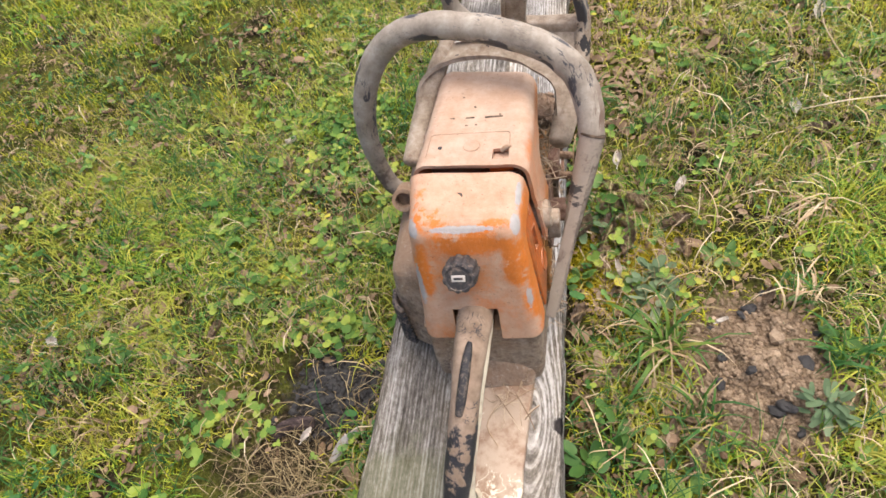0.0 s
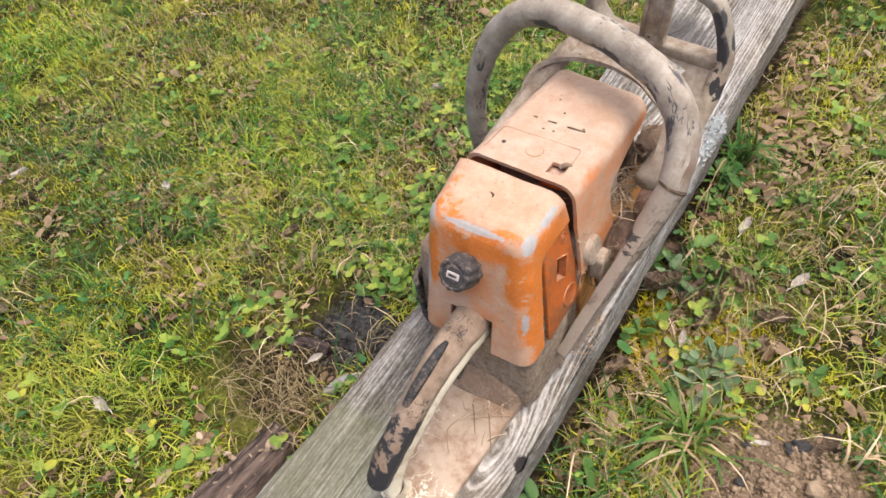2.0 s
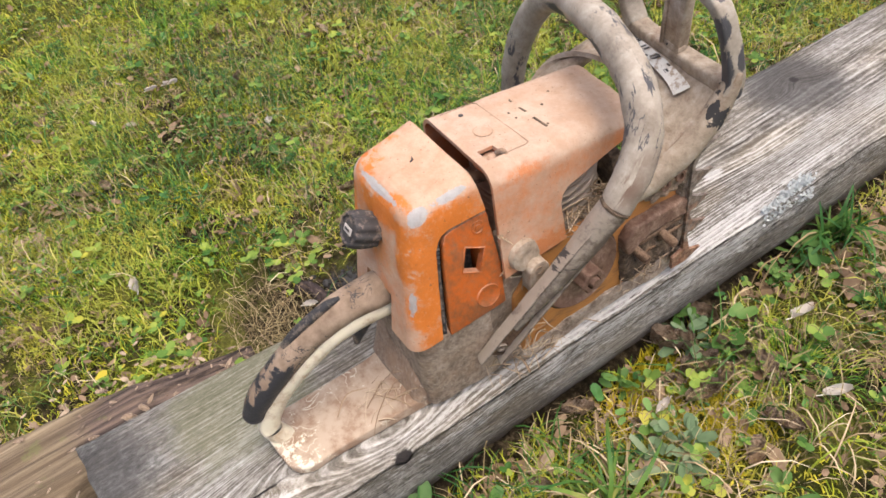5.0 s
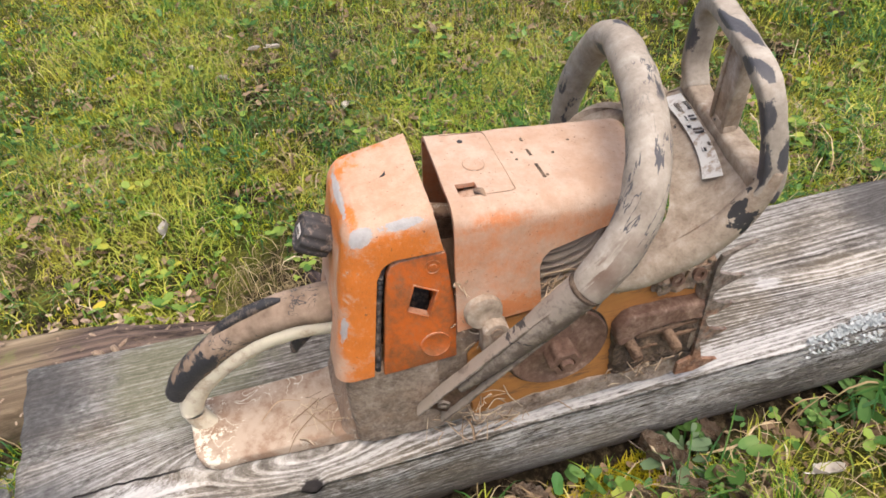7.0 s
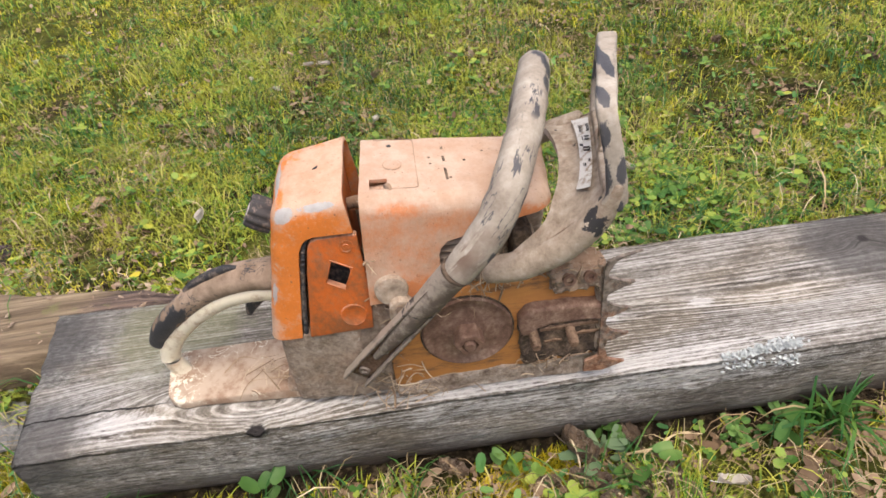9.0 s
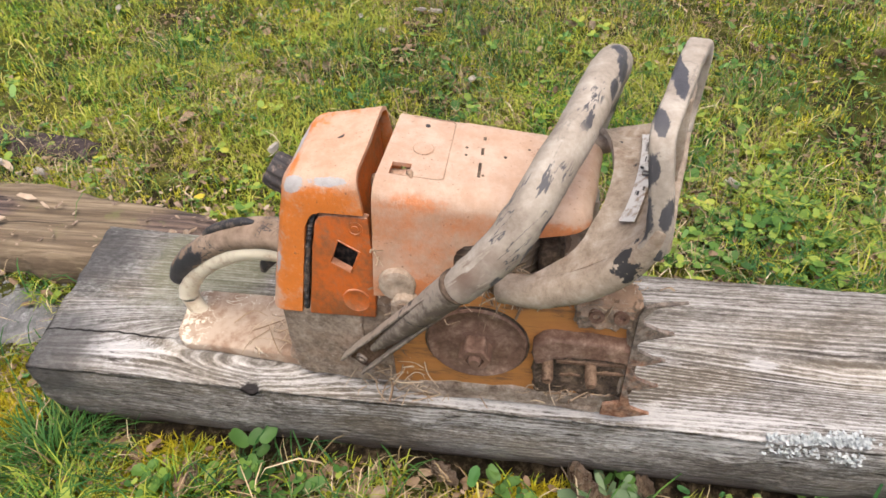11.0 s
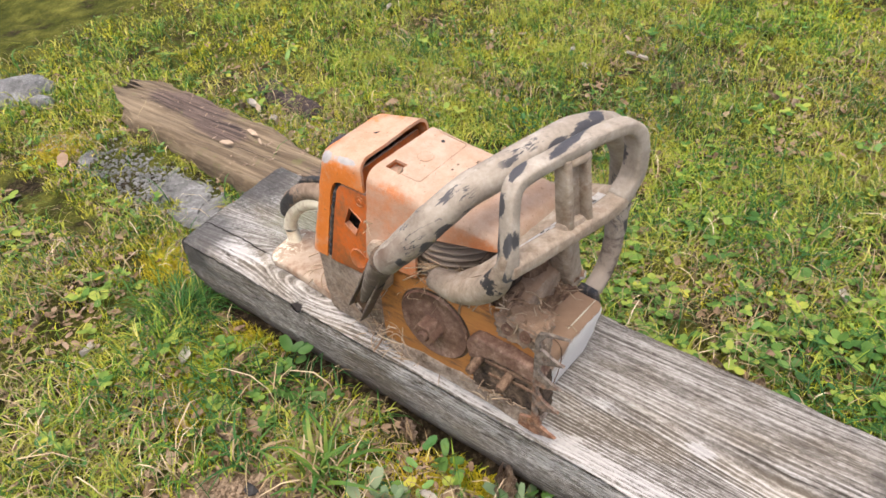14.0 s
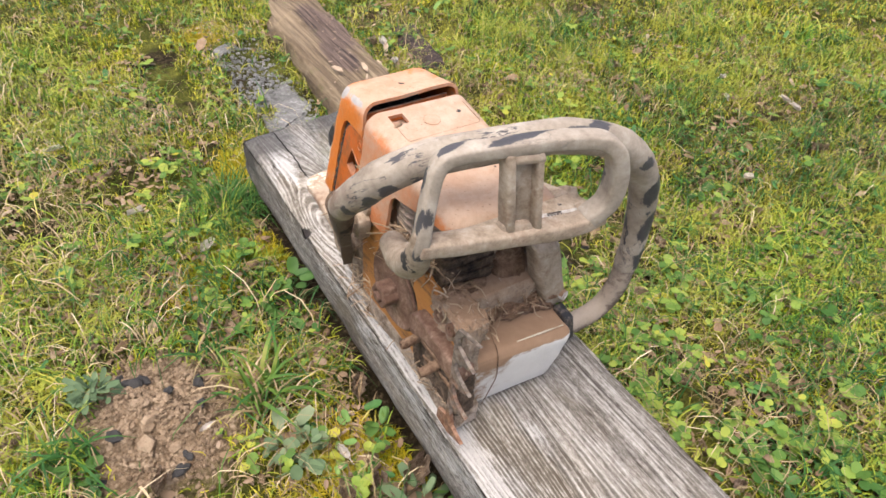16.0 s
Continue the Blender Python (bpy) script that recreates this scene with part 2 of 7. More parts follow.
n = Nodes("dry_mud")
crumbs = n.noise(130, 9, 0.78)
tone = n.ramp(n.math("MULTIPLY_ADD", n.noise(30, 4), 0.45, n.math("MULTIPLY", crumbs, 0.55)), (0.36, (0.035, 0.019, 0.012)), (0.5, (0.20, 0.120, 0.075)), (0.66, (0.38, 0.255, 0.170)))
tone = n.mix(n.step(n.math("MULTIPLY_ADD", n.up(), 0.35, crumbs), 0.62, 1.0), tone, (0.38, 0.255, 0.165))
m_mud = n.done(tone, 0.95, bump=crumbs, strength=1.0, dist=0.005)
n = Nodes("pale_crust")
crumbs = n.noise(110, 8, 0.8)
m_crust = n.done(n.ramp(n.math("MULTIPLY_ADD", n.noise(40, 4), 0.4, n.math("MULTIPLY", crumbs, 0.6)), (0.36, (0.10, 0.065, 0.042)), (0.5, (0.33, 0.26, 0.20)), (0.66, (0.60, 0.54, 0.47))), 0.95, bump=crumbs, strength=1.0, dist=0.002)
n = Nodes("dusty_casting")
crumbs = n.noise(125, 9, 0.8)
dust = n.step(n.math("MULTIPLY_ADD", n.up(), 0.5, n.noise(40, 5)), 0.35, 0.95)
tone = n.mix(dust, n.ramp(n.math("MULTIPLY_ADD", crumbs, 0.7, n.math("MULTIPLY", n.noise(28, 5), 0.3)), (0.34, (0.045, 0.033, 0.025)), (0.5, (0.275, 0.212, 0.16)), (0.66, (0.50, 0.415, 0.33))), n.mix(crumbs, (0.22, 0.135, 0.082), (0.44, 0.305, 0.205)))
tone = n.mix(n.math("MULTIPLY", n.step(n.noise(200, 5, 0.75), 0.60, 0.66), 0.8), tone, (0.52, 0.46, 0.38))
m_cast = n.done(tone, 0.88, bump=crumbs, strength=1.0, dist=0.002)
n = Nodes("muddy_seat")
crumbs = n.noise(170, 8, 0.78)
m_seat = n.done(n.ramp(n.math("MULTIPLY_ADD", n.noise(45, 5, 0.6), 0.55, n.math("MULTIPLY", crumbs, 0.45)), (0.38, (0.018, 0.014, 0.012)), (0.5, (0.095, 0.066, 0.046)), (0.64, (0.27, 0.19, 0.13))), 0.9, bump=crumbs, strength=1.0, dist=0.003)
n = Nodes("rusty_steel")
spots = n.noise(150, 8, 0.78)
m_rust = n.done(n.ramp(n.math("MULTIPLY_ADD", n.noise(25, 4), 0.45, n.math("MULTIPLY", spots, 0.55)), (0.34, (0.070, 0.035, 0.022)), (0.52, (0.19, 0.112, 0.078)), (0.66, (0.38, 0.265, 0.195))), 0.8, 0.1,
                bump=spots, strength=0.7, dist=0.001)
n = Nodes("spike_steel")
rusty = n.step(n.math("ADD", n.noise(60, 6, 0.7), n.math("MULTIPLY", n.axis(2), -2.2)), 0.22, 0.5)
tone = n.mix(n.step(n.noise(140, 7, 0.78), 0.40, 0.62), n.mix(rusty, (0.115, 0.092, 0.075), (0.155, 0.070, 0.038)), n.mix(rusty, (0.27, 0.225, 0.185), (0.36, 0.205, 0.130)))
m_spike = n.done(tone, 0.75, 0.1, bump=n.noise(220, 6, 0.75), strength=0.7, dist=0.001)
n = Nodes("ochre_metal")
grime = n.step(n.noise(60, 7, 0.75, n.pos(1, 0.35, 1.6)), 0.48, 0.66)
m_ochre = n.done(n.mix(grime, n.mix(n.noise(20, 4, 0.5, n.pos(1, 3, 12)), (0.53, 0.245, 0.066), (0.40, 0.165, 0.055)), (0.20, 0.10, 0.052)), 0.6, 0.1, bump=n.noise(240, 6), strength=0.4, dist=0.0008)
n = Nodes("dull_alloy")
dust = n.step(n.math("MULTIPLY_ADD", n.up(), 0.25, n.noise(70, 6, 0.7)), 0.40, 0.62)
scraped = n.step(n.math("MULTIPLY_ADD", n.spot((0.166, -0.022, 0.158), (0.026, 0.055, 0.040)), 0.42, n.noise(90, 6, 0.7, n.pos(0.5, 0.5, 1.6))), 0.76, 0.80)
dust = n.math("MULTIPLY", dust, n.math("SUBTRACT", 1.0, n.math("MULTIPLY", scraped, 0.9)))
m_alloy = n.done(n.mix(dust, n.mix(scraped, (0.13, 0.098, 0.078), (0.035, 0.033, 0.034)), n.mix(n.noise(120, 6, 0.75), (0.255, 0.205, 0.158), (0.38, 0.32, 0.26))), 0.8, 0.0, bump=n.noise(350, 5), strength=0.45, dist=0.0008)
n = Nodes("beige_plastic")
dust = n.step(n.noise(34, 6, 0.7), 0.40, 0.62)
chalk = n.step(n.math("ADD", n.noise(75, 6, 0.75), n.step(n.axis(1), -0.255, -0.325, 0.0, 0.17)), 0.62, 0.70)
scratch = n.math("MULTIPLY", n.step(n.math("ABSOLUTE", n.math("SUBTRACT", n.noise(24, 3, 0.55, distort=0.8), 0.5)), 0.004, 0.010, 1.0, 0.0), n.step(n.noise(17, 2), 0.46, 0.56))
chalk = n.most(chalk, n.math("MULTIPLY", scratch, 0.7))
m_beige = n.done(n.mix(chalk, n.mix(dust, (0.42, 0.325, 0.24), (0.27, 0.175, 0.115)), (0.66, 0.60, 0.47)), 0.75, bump=n.noise(300, 5), strength=0.3, dist=0.0008)
n = Nodes("cream_plastic")
m_cream = n.done(n.mix(n.step(n.noise(60, 6, 0.7), 0.45, 0.7), (0.64, 0.58, 0.44), (0.42, 0.32, 0.22)), 0.6, bump=n.noise(300, 4), strength=0.25, dist=0.0006)
n = Nodes("white_plastic")
dust = n.step(n.math("MULTIPLY_ADD", n.up(), 0.75, n.math("ADD", n.noise(38, 6, 0.72), n.math("ADD", n.step(n.axis(2), 0.066, 0.098, 0.0, 0.30), n.math("MULTIPLY_ADD", n.axis(0), 5.0, -0.20)))), 0.58, 0.80)
m_tank = n.done(n.mix(dust, n.mix(n.noise(50, 5), (0.78, 0.77, 0.74), (0.64, 0.62, 0.58)), n.mix(n.noise(55, 6), (0.24, 0.145, 0.085), (0.38, 0.25, 0.16))), n.step(dust, 0, 1, 0.45, 0.9), bump=n.math("ADD", dust, n.noise(260, 6)), strength=0.45, dist=0.0012)
n = Nodes("black_plastic")
m_black = n.done(n.mix(n.step(n.noise(140, 6, 0.7), 0.45, 0.65), (0.028, 0.028, 0.03), (0.16, 0.125, 0.10)), 0.6, bump=n.noise(300, 4), strength=0.3, dist=0.0006)
n = Nodes("cap_plastic")
m_cap = n.done(n.mix(n.step(n.noise(170, 5, 0.7), 0.50, 0.66), (0.050, 0.046, 0.046), (0.20, 0.155, 0.125)), 0.7, bump=n.noise(300, 4), strength=0.3, dist=0.0006)
n = Nodes("pale_print")
m_print = n.done((0.55, 0.50, 0.45), 0.7)
n = Nodes("cylinder_alloy")
m_fin = n.done(n.mix(n.noise(80, 6), (0.20, 0.155, 0.12), (0.42, 0.34, 0.27)), 0.8, bump=n.noise(250, 5), strength=0.4, dist=0.0008)
n = Nodes("sticker_paper")
m_sticker = n.done(n.mix(n.step(n.noise(120, 6, 0.7), 0.48, 0.62), (0.58, 0.56, 0.52), (0.32, 0.25, 0.19)), 0.6)
n = Nodes("dry_straw")
m_thatch = n.done(n.ramp(n.island(), (0.0, (0.11, 0.075, 0.035)), (0.5, (0.24, 0.18, 0.085)), (1.0, (0.42, 0.34, 0.19))), 0.8)
n = Nodes("chaff")
m_chaff = n.done(n.ramp(n.island(), (0.0, (0.16, 0.10, 0.06)), (0.5, (0.36, 0.255, 0.16)), (1.0, (0.56, 0.45, 0.32))), 0.8)
n = Nodes("pale_straw")
m_straw = n.done(n.ramp(n.island(), (0.0, (0.30, 0.20, 0.105)), (0.5, (0.50, 0.38, 0.22)), (1.0, (0.66, 0.56, 0.38))), 0.7, bump=n.noise(400, 3), strength=0.2, dist=0.0004)


# ---- mesh helpers ----
def part(name, bm, material, parent=None, label="", sharp=38, home=None):
    """Links a bmesh, in the place's own coordinates, as one mesh under its thing."""
    me = bpy.data.meshes.new(name)
    bm.to_mesh(me)
    bm.free()
    me.polygons.foreach_set("use_smooth", [True] * len(me.polygons))
    me.set_sharp_from_angle(angle=radians(sharp))
    me.materials.append(material)
    ob = new(name, me)
    if parent is not None:
        ob.parent = parent
        ob.matrix_parent_inverse = Matrix.Translation(-Vector(parent.get("base", (0, 0, 0))))
    return tagged(ob, label)


def thing(name, at, label, category, group="", kind=""):
    ob = new(name)
    ob.location = at
    ob["base"] = tuple(at)
    ob.empty_display_size = 0.05
    return tagged(ob, label, category, group, kind)


def spline(points, steps=6):
    """Points along a smooth curve through the given ones."""
    p = [Vector(q) for q in points]
    p = [p[0] * 2 - p[1], *p, p[-1] * 2 - p[-2]]
    out = []
    for a, b, c, d in zip(p, p[1:], p[2:], p[3:]):
        for k in range(steps):
            t = k / steps
            out.append(0.5 * (2 * b + (c - a) * t + (2 * a - 5 * b + 4 * c - d) * t * t + (3 * b - a - 3 * c + d) * t**3))
    return out + [p[-2]]


def tube(points, radius, segs=16, steps=6, flat=1.0, side=(0, 0, 1), bm=None, ends=True, flat_start=False, square=1.0):
    """A pipe along a curve; square below 1 gives it flat sides. radius: one number, or one for each point. flat: its thickness across `side`, as a share of its width."""
    bm = bm or bmesh.new()
    line = spline(points, steps) if steps > 1 else [Vector(q) for q in points]
    if isinstance(radius, (int, float)):
        radius = [radius] * len(points)
    at = np.linspace(0, len(points) - 1, len(line))
    radii = np.interp(at, range(len(points)), radius)
    straight = bm.verts.layers.float_vector.get("straight") or bm.verts.layers.float_vector.new("straight")
    rings, side = [], Vector(side)
    blunt = lambda c: math.copysign(abs(c) ** square, c)
    for k, p in enumerate(line):
        ahead = (line[min(k + 1, len(line) - 1)] - line[max(k - 1, 0)]).normalized()
        v = side - ahead * side.dot(ahead)
        if v.length < 1e-3:
            v = ahead.orthogonal()
        v.normalize()
        u = ahead.cross(v)
        rings.append((p, u, v, ahead, radii[k]))
    if ends:
        for which, sign in ((0, -1), (-1, 1)):
            p, u, v, ahead, r = rings[which]
            shape = ((0.06, 0.97), (0.09, 0.90), (0.09, 0.70)) if flat_start and which == 0 else ((0.22, 0.93), (0.38, 0.72), (0.45, 0.35))
            cap = [(p + ahead * sign * r * h, u, v, ahead, r * s) for h, s in shape]
            rings = cap[::-1] + rings if which == 0 else rings + cap
    vs = [[bm.verts.new(p + (u * blunt(math.cos(a)) + v * blunt(math.sin(a)) * flat) * r) for a in np.linspace(0, 2 * math.pi, segs, endpoint=False)] for p, u, v, _, r in rings]
    far = 0.0
    for j, ring in enumerate(vs):
        far += (rings[j][0] - rings[j - 1][0]).length if j else 0.0
        for k, q in enumerate(ring):
            a = 2 * math.pi * k / segs
            q[straight] = (far, rings[j][4] * math.cos(a), rings[j][4] * math.sin(a))
    for a, b in zip(vs, vs[1:]):
        for k in range(segs):
            bm.faces.new((a[k], a[(k + 1) % segs], b[(k + 1) % segs], b[k]))
    if ends:
        bm.faces.new(vs[0][::-1]), bm.faces.new(vs[-1])
    bmesh.ops.recalc_face_normals(bm, faces=bm.faces)
    return bm


def block(corners, bevel=0.0, segs=3, bm=None):
    """A six-sided body from eight corners: four below and four above, each in order round."""
    bm = bm or bmesh.new()
    v = [bm.verts.new(c) for c in corners]
    faces = [bm.faces.new([v[k] for k in f]) for f in ((3, 2, 1, 0), (4, 5, 6, 7), (0, 1, 5, 4), (1, 2, 6, 5), (2, 3, 7, 6), (3, 0, 4, 7))]
    bm.normal_update()
    if bevel:
        edges = list({e for f in faces for e in f.edges})
        bmesh.ops.bevel(bm, geom=edges, offset=bevel, segments=segs, profile=0.5, affect="EDGES")
    return bm


def box(x0, x1, y0, y1, z0, z1, bevel=0.0, segs=2, bm=None):
    return block([(x0, y0, z0), (x1, y0, z0), (x1, y1, z0), (x0, y1, z0), (x0, y0, z1), (x1, y0, z1), (x1, y1, z1), (x0, y1, z1)], bevel, segs, bm)


def prism(outline, axis, lo, hi, bevel=0.0, segs=2, bm=None):
    """An outline drawn across an axis (x: (y, z); y: (x, z); z: (x, y)), made solid from lo to hi."""
    own = bmesh.new()
    place = {"x": lambda a, b, h: (h, a, b), "y": lambda a, b, h: (a, h, b), "z": lambda a, b, h: (a, b, h)}[axis]
    below = [own.verts.new(place(a, b, lo)) for a, b in outline]
    above = [own.verts.new(place(a, b, hi)) for a, b in outline]
    own.faces.new(below[::-1])
    own.faces.new(above)
    for k in range(len(outline)):
        j = (k + 1) % len(outline)
        own.faces.new((below[k], below[j], above[j], above[k]))
    bmesh.ops.recalc_face_normals(own, faces=own.faces)
    if bevel:
        bmesh.ops.bevel(own, geom=list(own.edges), offset=bevel, segments=segs, profile=0.5, affect="EDGES", clamp_overlap=True)
    return join(bm, own)


def join(bm, own):
    if bm is None:
        return own
    me = bpy.data.meshes.new("joined")
    own.to_mesh(me)
    own.free()
    bm.from_mesh(me)
    bpy.data.meshes.remove(me)
    return bm


def lathe(profile, at, axis, segs=28, bm=None, wave=None):
    """A turned body: (along, radius) pairs about an axis through `at`."""
    own = bmesh.new()
    turn = Vector(axis).normalized().to_track_quat("Z", "Y").to_matrix()
    rings = []
    for h, r in profile:
        ring = []
        for k in range(segs):
            a = 2 * math.pi * k / segs
            rr = r * (wave(a, h, r) if wave else 1)
            ring.append(own.verts.new(Vector(at) + turn @ Vector((rr * math.cos(a), rr * math.sin(a), h))))
        rings.append(ring)
    for a, b in zip(rings, rings[1:]):
        for k in range(segs):
            own.faces.new((a[k], a[(k + 1) % segs], b[(k + 1) % segs], b[k]))
    own.faces.new(rings[0][::-1]), own.faces.new(rings[-1])
    bmesh.ops.recalc_face_normals(own, faces=own.faces)
    return join(bm, own)


def cut_away(bm, planes):
    """Cuts a convex region, given by planes (point, outward normal), out of the faces of a shell."""
    for co, no in planes:
        bmesh.ops.bisect_plane(bm, geom=[*bm.verts, *bm.edges, *bm.faces], plane_co=co, plane_no=no, dist=1e-6)
    gone = [f for f in bm.faces if all((f.calc_center_median() - Vector(co)).dot(Vector(no)) < 0 for co, no in planes)]
    bmesh.ops.delete(bm, geom=gone, context="FACES")
    return bm


def thicken(bm, thickness):
    """Gives a sheet an inner skin and closes its rims."""
    bmesh.ops.remove_doubles(bm, verts=list(bm.verts), dist=4e-4 if thickness > 0.001 else 1e-6)
    bmesh.ops.recalc_face_normals(bm, faces=list(bm.faces))
    bm.normal_update()
    outer, rims = list(bm.faces), [e for e in bm.edges if e.is_boundary]
    inner = {v: bm.verts.new(v.co - v.normal * thickness) for v in list(bm.verts)}
    for e in rims:
        loop = e.link_loops[0]
        a, b = loop.vert, loop.link_loop_next.vert
        bm.faces.new((b, a, inner[a], inner[b]))
    for f in outer:
        bm.faces.new([inner[v] for v in reversed(f.verts)])
    bm.normal_update()
    return bm


def fine(bm, cuts=1):
    bmesh.ops.subdivide_edges(bm, edges=list(bm.edges), cuts=cuts, use_grid_fill=True)
    return bm


def dense(bm, size):
    """Splits a shell into small triangles."""
    bmesh.ops.triangulate(bm, faces=list(bm.faces))
    for _ in range(6):
        long = [e for e in bm.edges if e.calc_length() > size]
        if not long:
            break
        bmesh.ops.subdivide_edges(bm, edges=long, cuts=1)
        bmesh.ops.triangulate(bm, faces=[f for f in bm.faces if len(f.verts) > 3])
    return bm


def lumpy(bm, amount, size, seed=0):
    """Pushes the surface in and out by noise."""
    bm.normal_update()
    moved = [(v, v.co + v.normal * amount * noise.fractal(v.co / size + Vector((seed, 0, 0)), 0.8, 2.0, 4)) for v in bm.verts]
    for v, co in moved:
        v.co = co
    return bm


def arc(cx, cy, r, a0, a1, steps=6):
    return [(cx + r * math.cos(radians(a)), cy + r * math.sin(radians(a))) for a in np.linspace(a0, a1, steps)]


def field(x, y, size, seed=0):
    """Smooth noise from 0 to 1 over arrays."""
    x, y = np.asarray(x) / size + 17.3 * seed, np.asarray(y) / size - 9.1 * seed
    xi, yi = np.floor(x).astype(np.int64), np.floor(y).astype(np.int64)
    fx, fy = x - xi, y - yi
    fx, fy = fx * fx * (3 - 2 * fx), fy * fy * (3 - 2 * fy)

    def lattice(i, j):
        h = (i * 374761393 + j * 668265263 + seed * 1442695) & 0xFFFFFFFF
        h = ((h ^ (h >> 13)) * 1274126177) & 0xFFFFFFFF
        return ((h ^ (h >> 16)) & 0xFFFF) / 65535.0

    return (lattice(xi, yi) * (1 - fx) + lattice(xi + 1, yi) * fx) * (1 - fy) + (lattice(xi, yi + 1) * (1 - fx) + lattice(xi + 1, yi + 1) * fx) * fy


def mesh_of(name, verts, faces_by_size, material, label="", category="", kind="stuff", smooth=True):
    """One object from arrays: verts (n, 3) and a list of face arrays (m, k)."""
    me = bpy.data.meshes.new(name)
    me.vertices.add(len(verts))
    me.vertices.foreach_set("co", np.ascontiguousarray(verts, np.float32).ravel())
    loops = np.concatenate([f.ravel() for f in faces_by_size])
    sizes = np.concatenate([np.full(len(f), f.shape[1]) for f in faces_by_size])
    me.loops.add(len(loops))
    me.loops.foreach_set("vertex_index", loops.astype(np.int32))
    me.polygons.add(len(sizes))
    me.polygons.foreach_set("loop_start", np.r_[0, np.cumsum(sizes)[:-1]].astype(np.int32))
    me.polygons.foreach_set("use_smooth", np.full(len(sizes), smooth))
    me.update(calc_edges=True)
    me.materials.append(material)
    return tagged(new(name, me), label, category, kind=kind)


# ---- the ground ----
def ground_height(x, y):
    x, y = np.asarray(x, float), np.asarray(y, float)
    rise = np.clip((-x - 0.2) / 0.9, 0, 1)
    z = -0.122 + 0.05 * rise * rise * (3 - 2 * rise)
    z += 0.016 * (field(x, y, 0.16, 1) - 0.5) + 0.010 * (field(x, y, 0.05, 2) - 0.5) + 0.005 * (field(x, y, 0.02, 3) - 0.5)
    mound = np.exp(-(((x - 0.370) / 0.085) ** 2 + ((y + 0.105) / 0.10) ** 2))
    z += mound * (0.026 + 0.024 * (field(x, y, 0.03, 5) - 0.4) + 0.012 * (field(x, y, 0.012, 6) - 0.5))
    return z


def bare(x, y):
    """How far the ground is bare of grass: the earth mound, the burnt spot, under the timber."""
    wob = 0.7 + 0.6 * field(x, y, 0.06, 11)
    m = np.exp(-((((x - 0.370) / 0.10) ** 2 + ((y + 0.105) / 0.115) ** 2) * wob) ** 2)
    b = np.exp(-((((x + 0.19) / 0.085) ** 2 + ((y + 0.135) / 0.065) ** 2) * wob) ** 2)
    c = 0.8 * np.exp(-((((x - 0.232) / 0.060) ** 2 + ((y - 0.47) / 0.10) ** 2) * wob) ** 2) + 0.7 * np.exp(-((((x - 0.36) / 0.05) ** 2 + ((y - 0.53) / 0.06) ** 2) * wob) ** 2)
    d = 0.8 * np.exp(-((((x + 0.21) / 0.11) ** 2 + ((y + 0.28) / 0.09) ** 2) * wob) ** 2)
    e = 0.9 * np.exp(-(((x - 0.150) / 0.030) ** 2)) * np.clip(2.2 * field(x, y, 0.045, 12) - 0.3, 0, 1) + 0.7 * np.exp(-(((x + 0.085) / 0.022) ** 2)) * np.clip(2.0 * field(x, y, 0.05, 13) - 0.4, 0, 1)
    f = 0.5 * np.exp(-((((x + 0.37) / 0.14) ** 2 + ((y + 0.40) / 0.13) ** 2) * wob) ** 2)
    return np.clip(m + b + c + d + e + f, 0, 1)


span = np.concatenate([-np.geomspace(90, 2.6, 16), np.arange(-2.5, 1.4, 0.0135), np.geomspace(1.5, 90, 17)])
gx, gy = np.meshgrid(span + 0.0, np.concatenate([-np.geomspace(90, 2.2, 16), np.arange(-2.0, 1.7, 0.0135), np.geomspace(1.8, 90, 17)]))
rows_n, cols_n = gx.shape
near_in = np.clip(2.5 - np.maximum(np.abs(gx + 0.5), np.abs(gy)), 0, 0.3) / 0.3
verts = np.stack([gx, gy, np.where(near_in > 0, ground_height(gx, gy), -0.09)], -1).reshape(-1, 3)
idx = np.arange(rows_n * cols_n).reshape(rows_n, cols_n)
quads = np.stack([idx[:-1, :-1], idx[:-1, 1:], idx[1:, 1:], idx[1:, :-1]], -1).reshape(-1, 4)

n = Nodes("mossy_earth")
litter = n.noise(90, 6, 0.7)
away = n.step(n.near((-0.1, -0.1, -0.1), 1.9), 0.15, 0.5, 0.16, 0.0)
moss = n.step(n.math("MULTIPLY_ADD", n.noise(7, 5, 0.65), n.math("ADD", away, 0.7), n.math("MULTIPLY", n.noise(60, 5, 0.7), 0.4)), 0.45, 0.60)
earth = n.ramp(litter, (0.3, (0.008, 0.006, 0.003)), (0.5, (0.032, 0.023, 0.013)), (0.7, (0.15, 0.110, 0.062)))
green = n.ramp(n.math("MULTIPLY_ADD", n.noise(14, 3), 0.5, n.math("MULTIPLY", n.noise(220, 5, 0.7), 0.5)), (0.34, (0.014, 0.017, 0.003)), (0.5, (0.077, 0.085, 0.014)), (0.7, (0.25, 0.235, 0.05)))
soil = n.ramp(n.noise(130, 7, 0.7), (0.3, (0.085, 0.056, 0.033)), (0.5, (0.235, 0.165, 0.105)), (0.72, (0.40, 0.30, 0.20)))
ash = n.ramp(n.noise(160, 6, 0.7), (0.35, (0.010, 0.010, 0.011)), (0.56, (0.05, 0.044, 0.040)), (0.72, (0.24, 0.19, 0.14)))
on_mound = n.step(n.math("MULTIPLY_ADD", n.near((0.37, -0.105, -0.105), 0.20), 1.0, n.math("MULTIPLY", n.noise(40, 5), 0.5)), 0.62, 0.80)
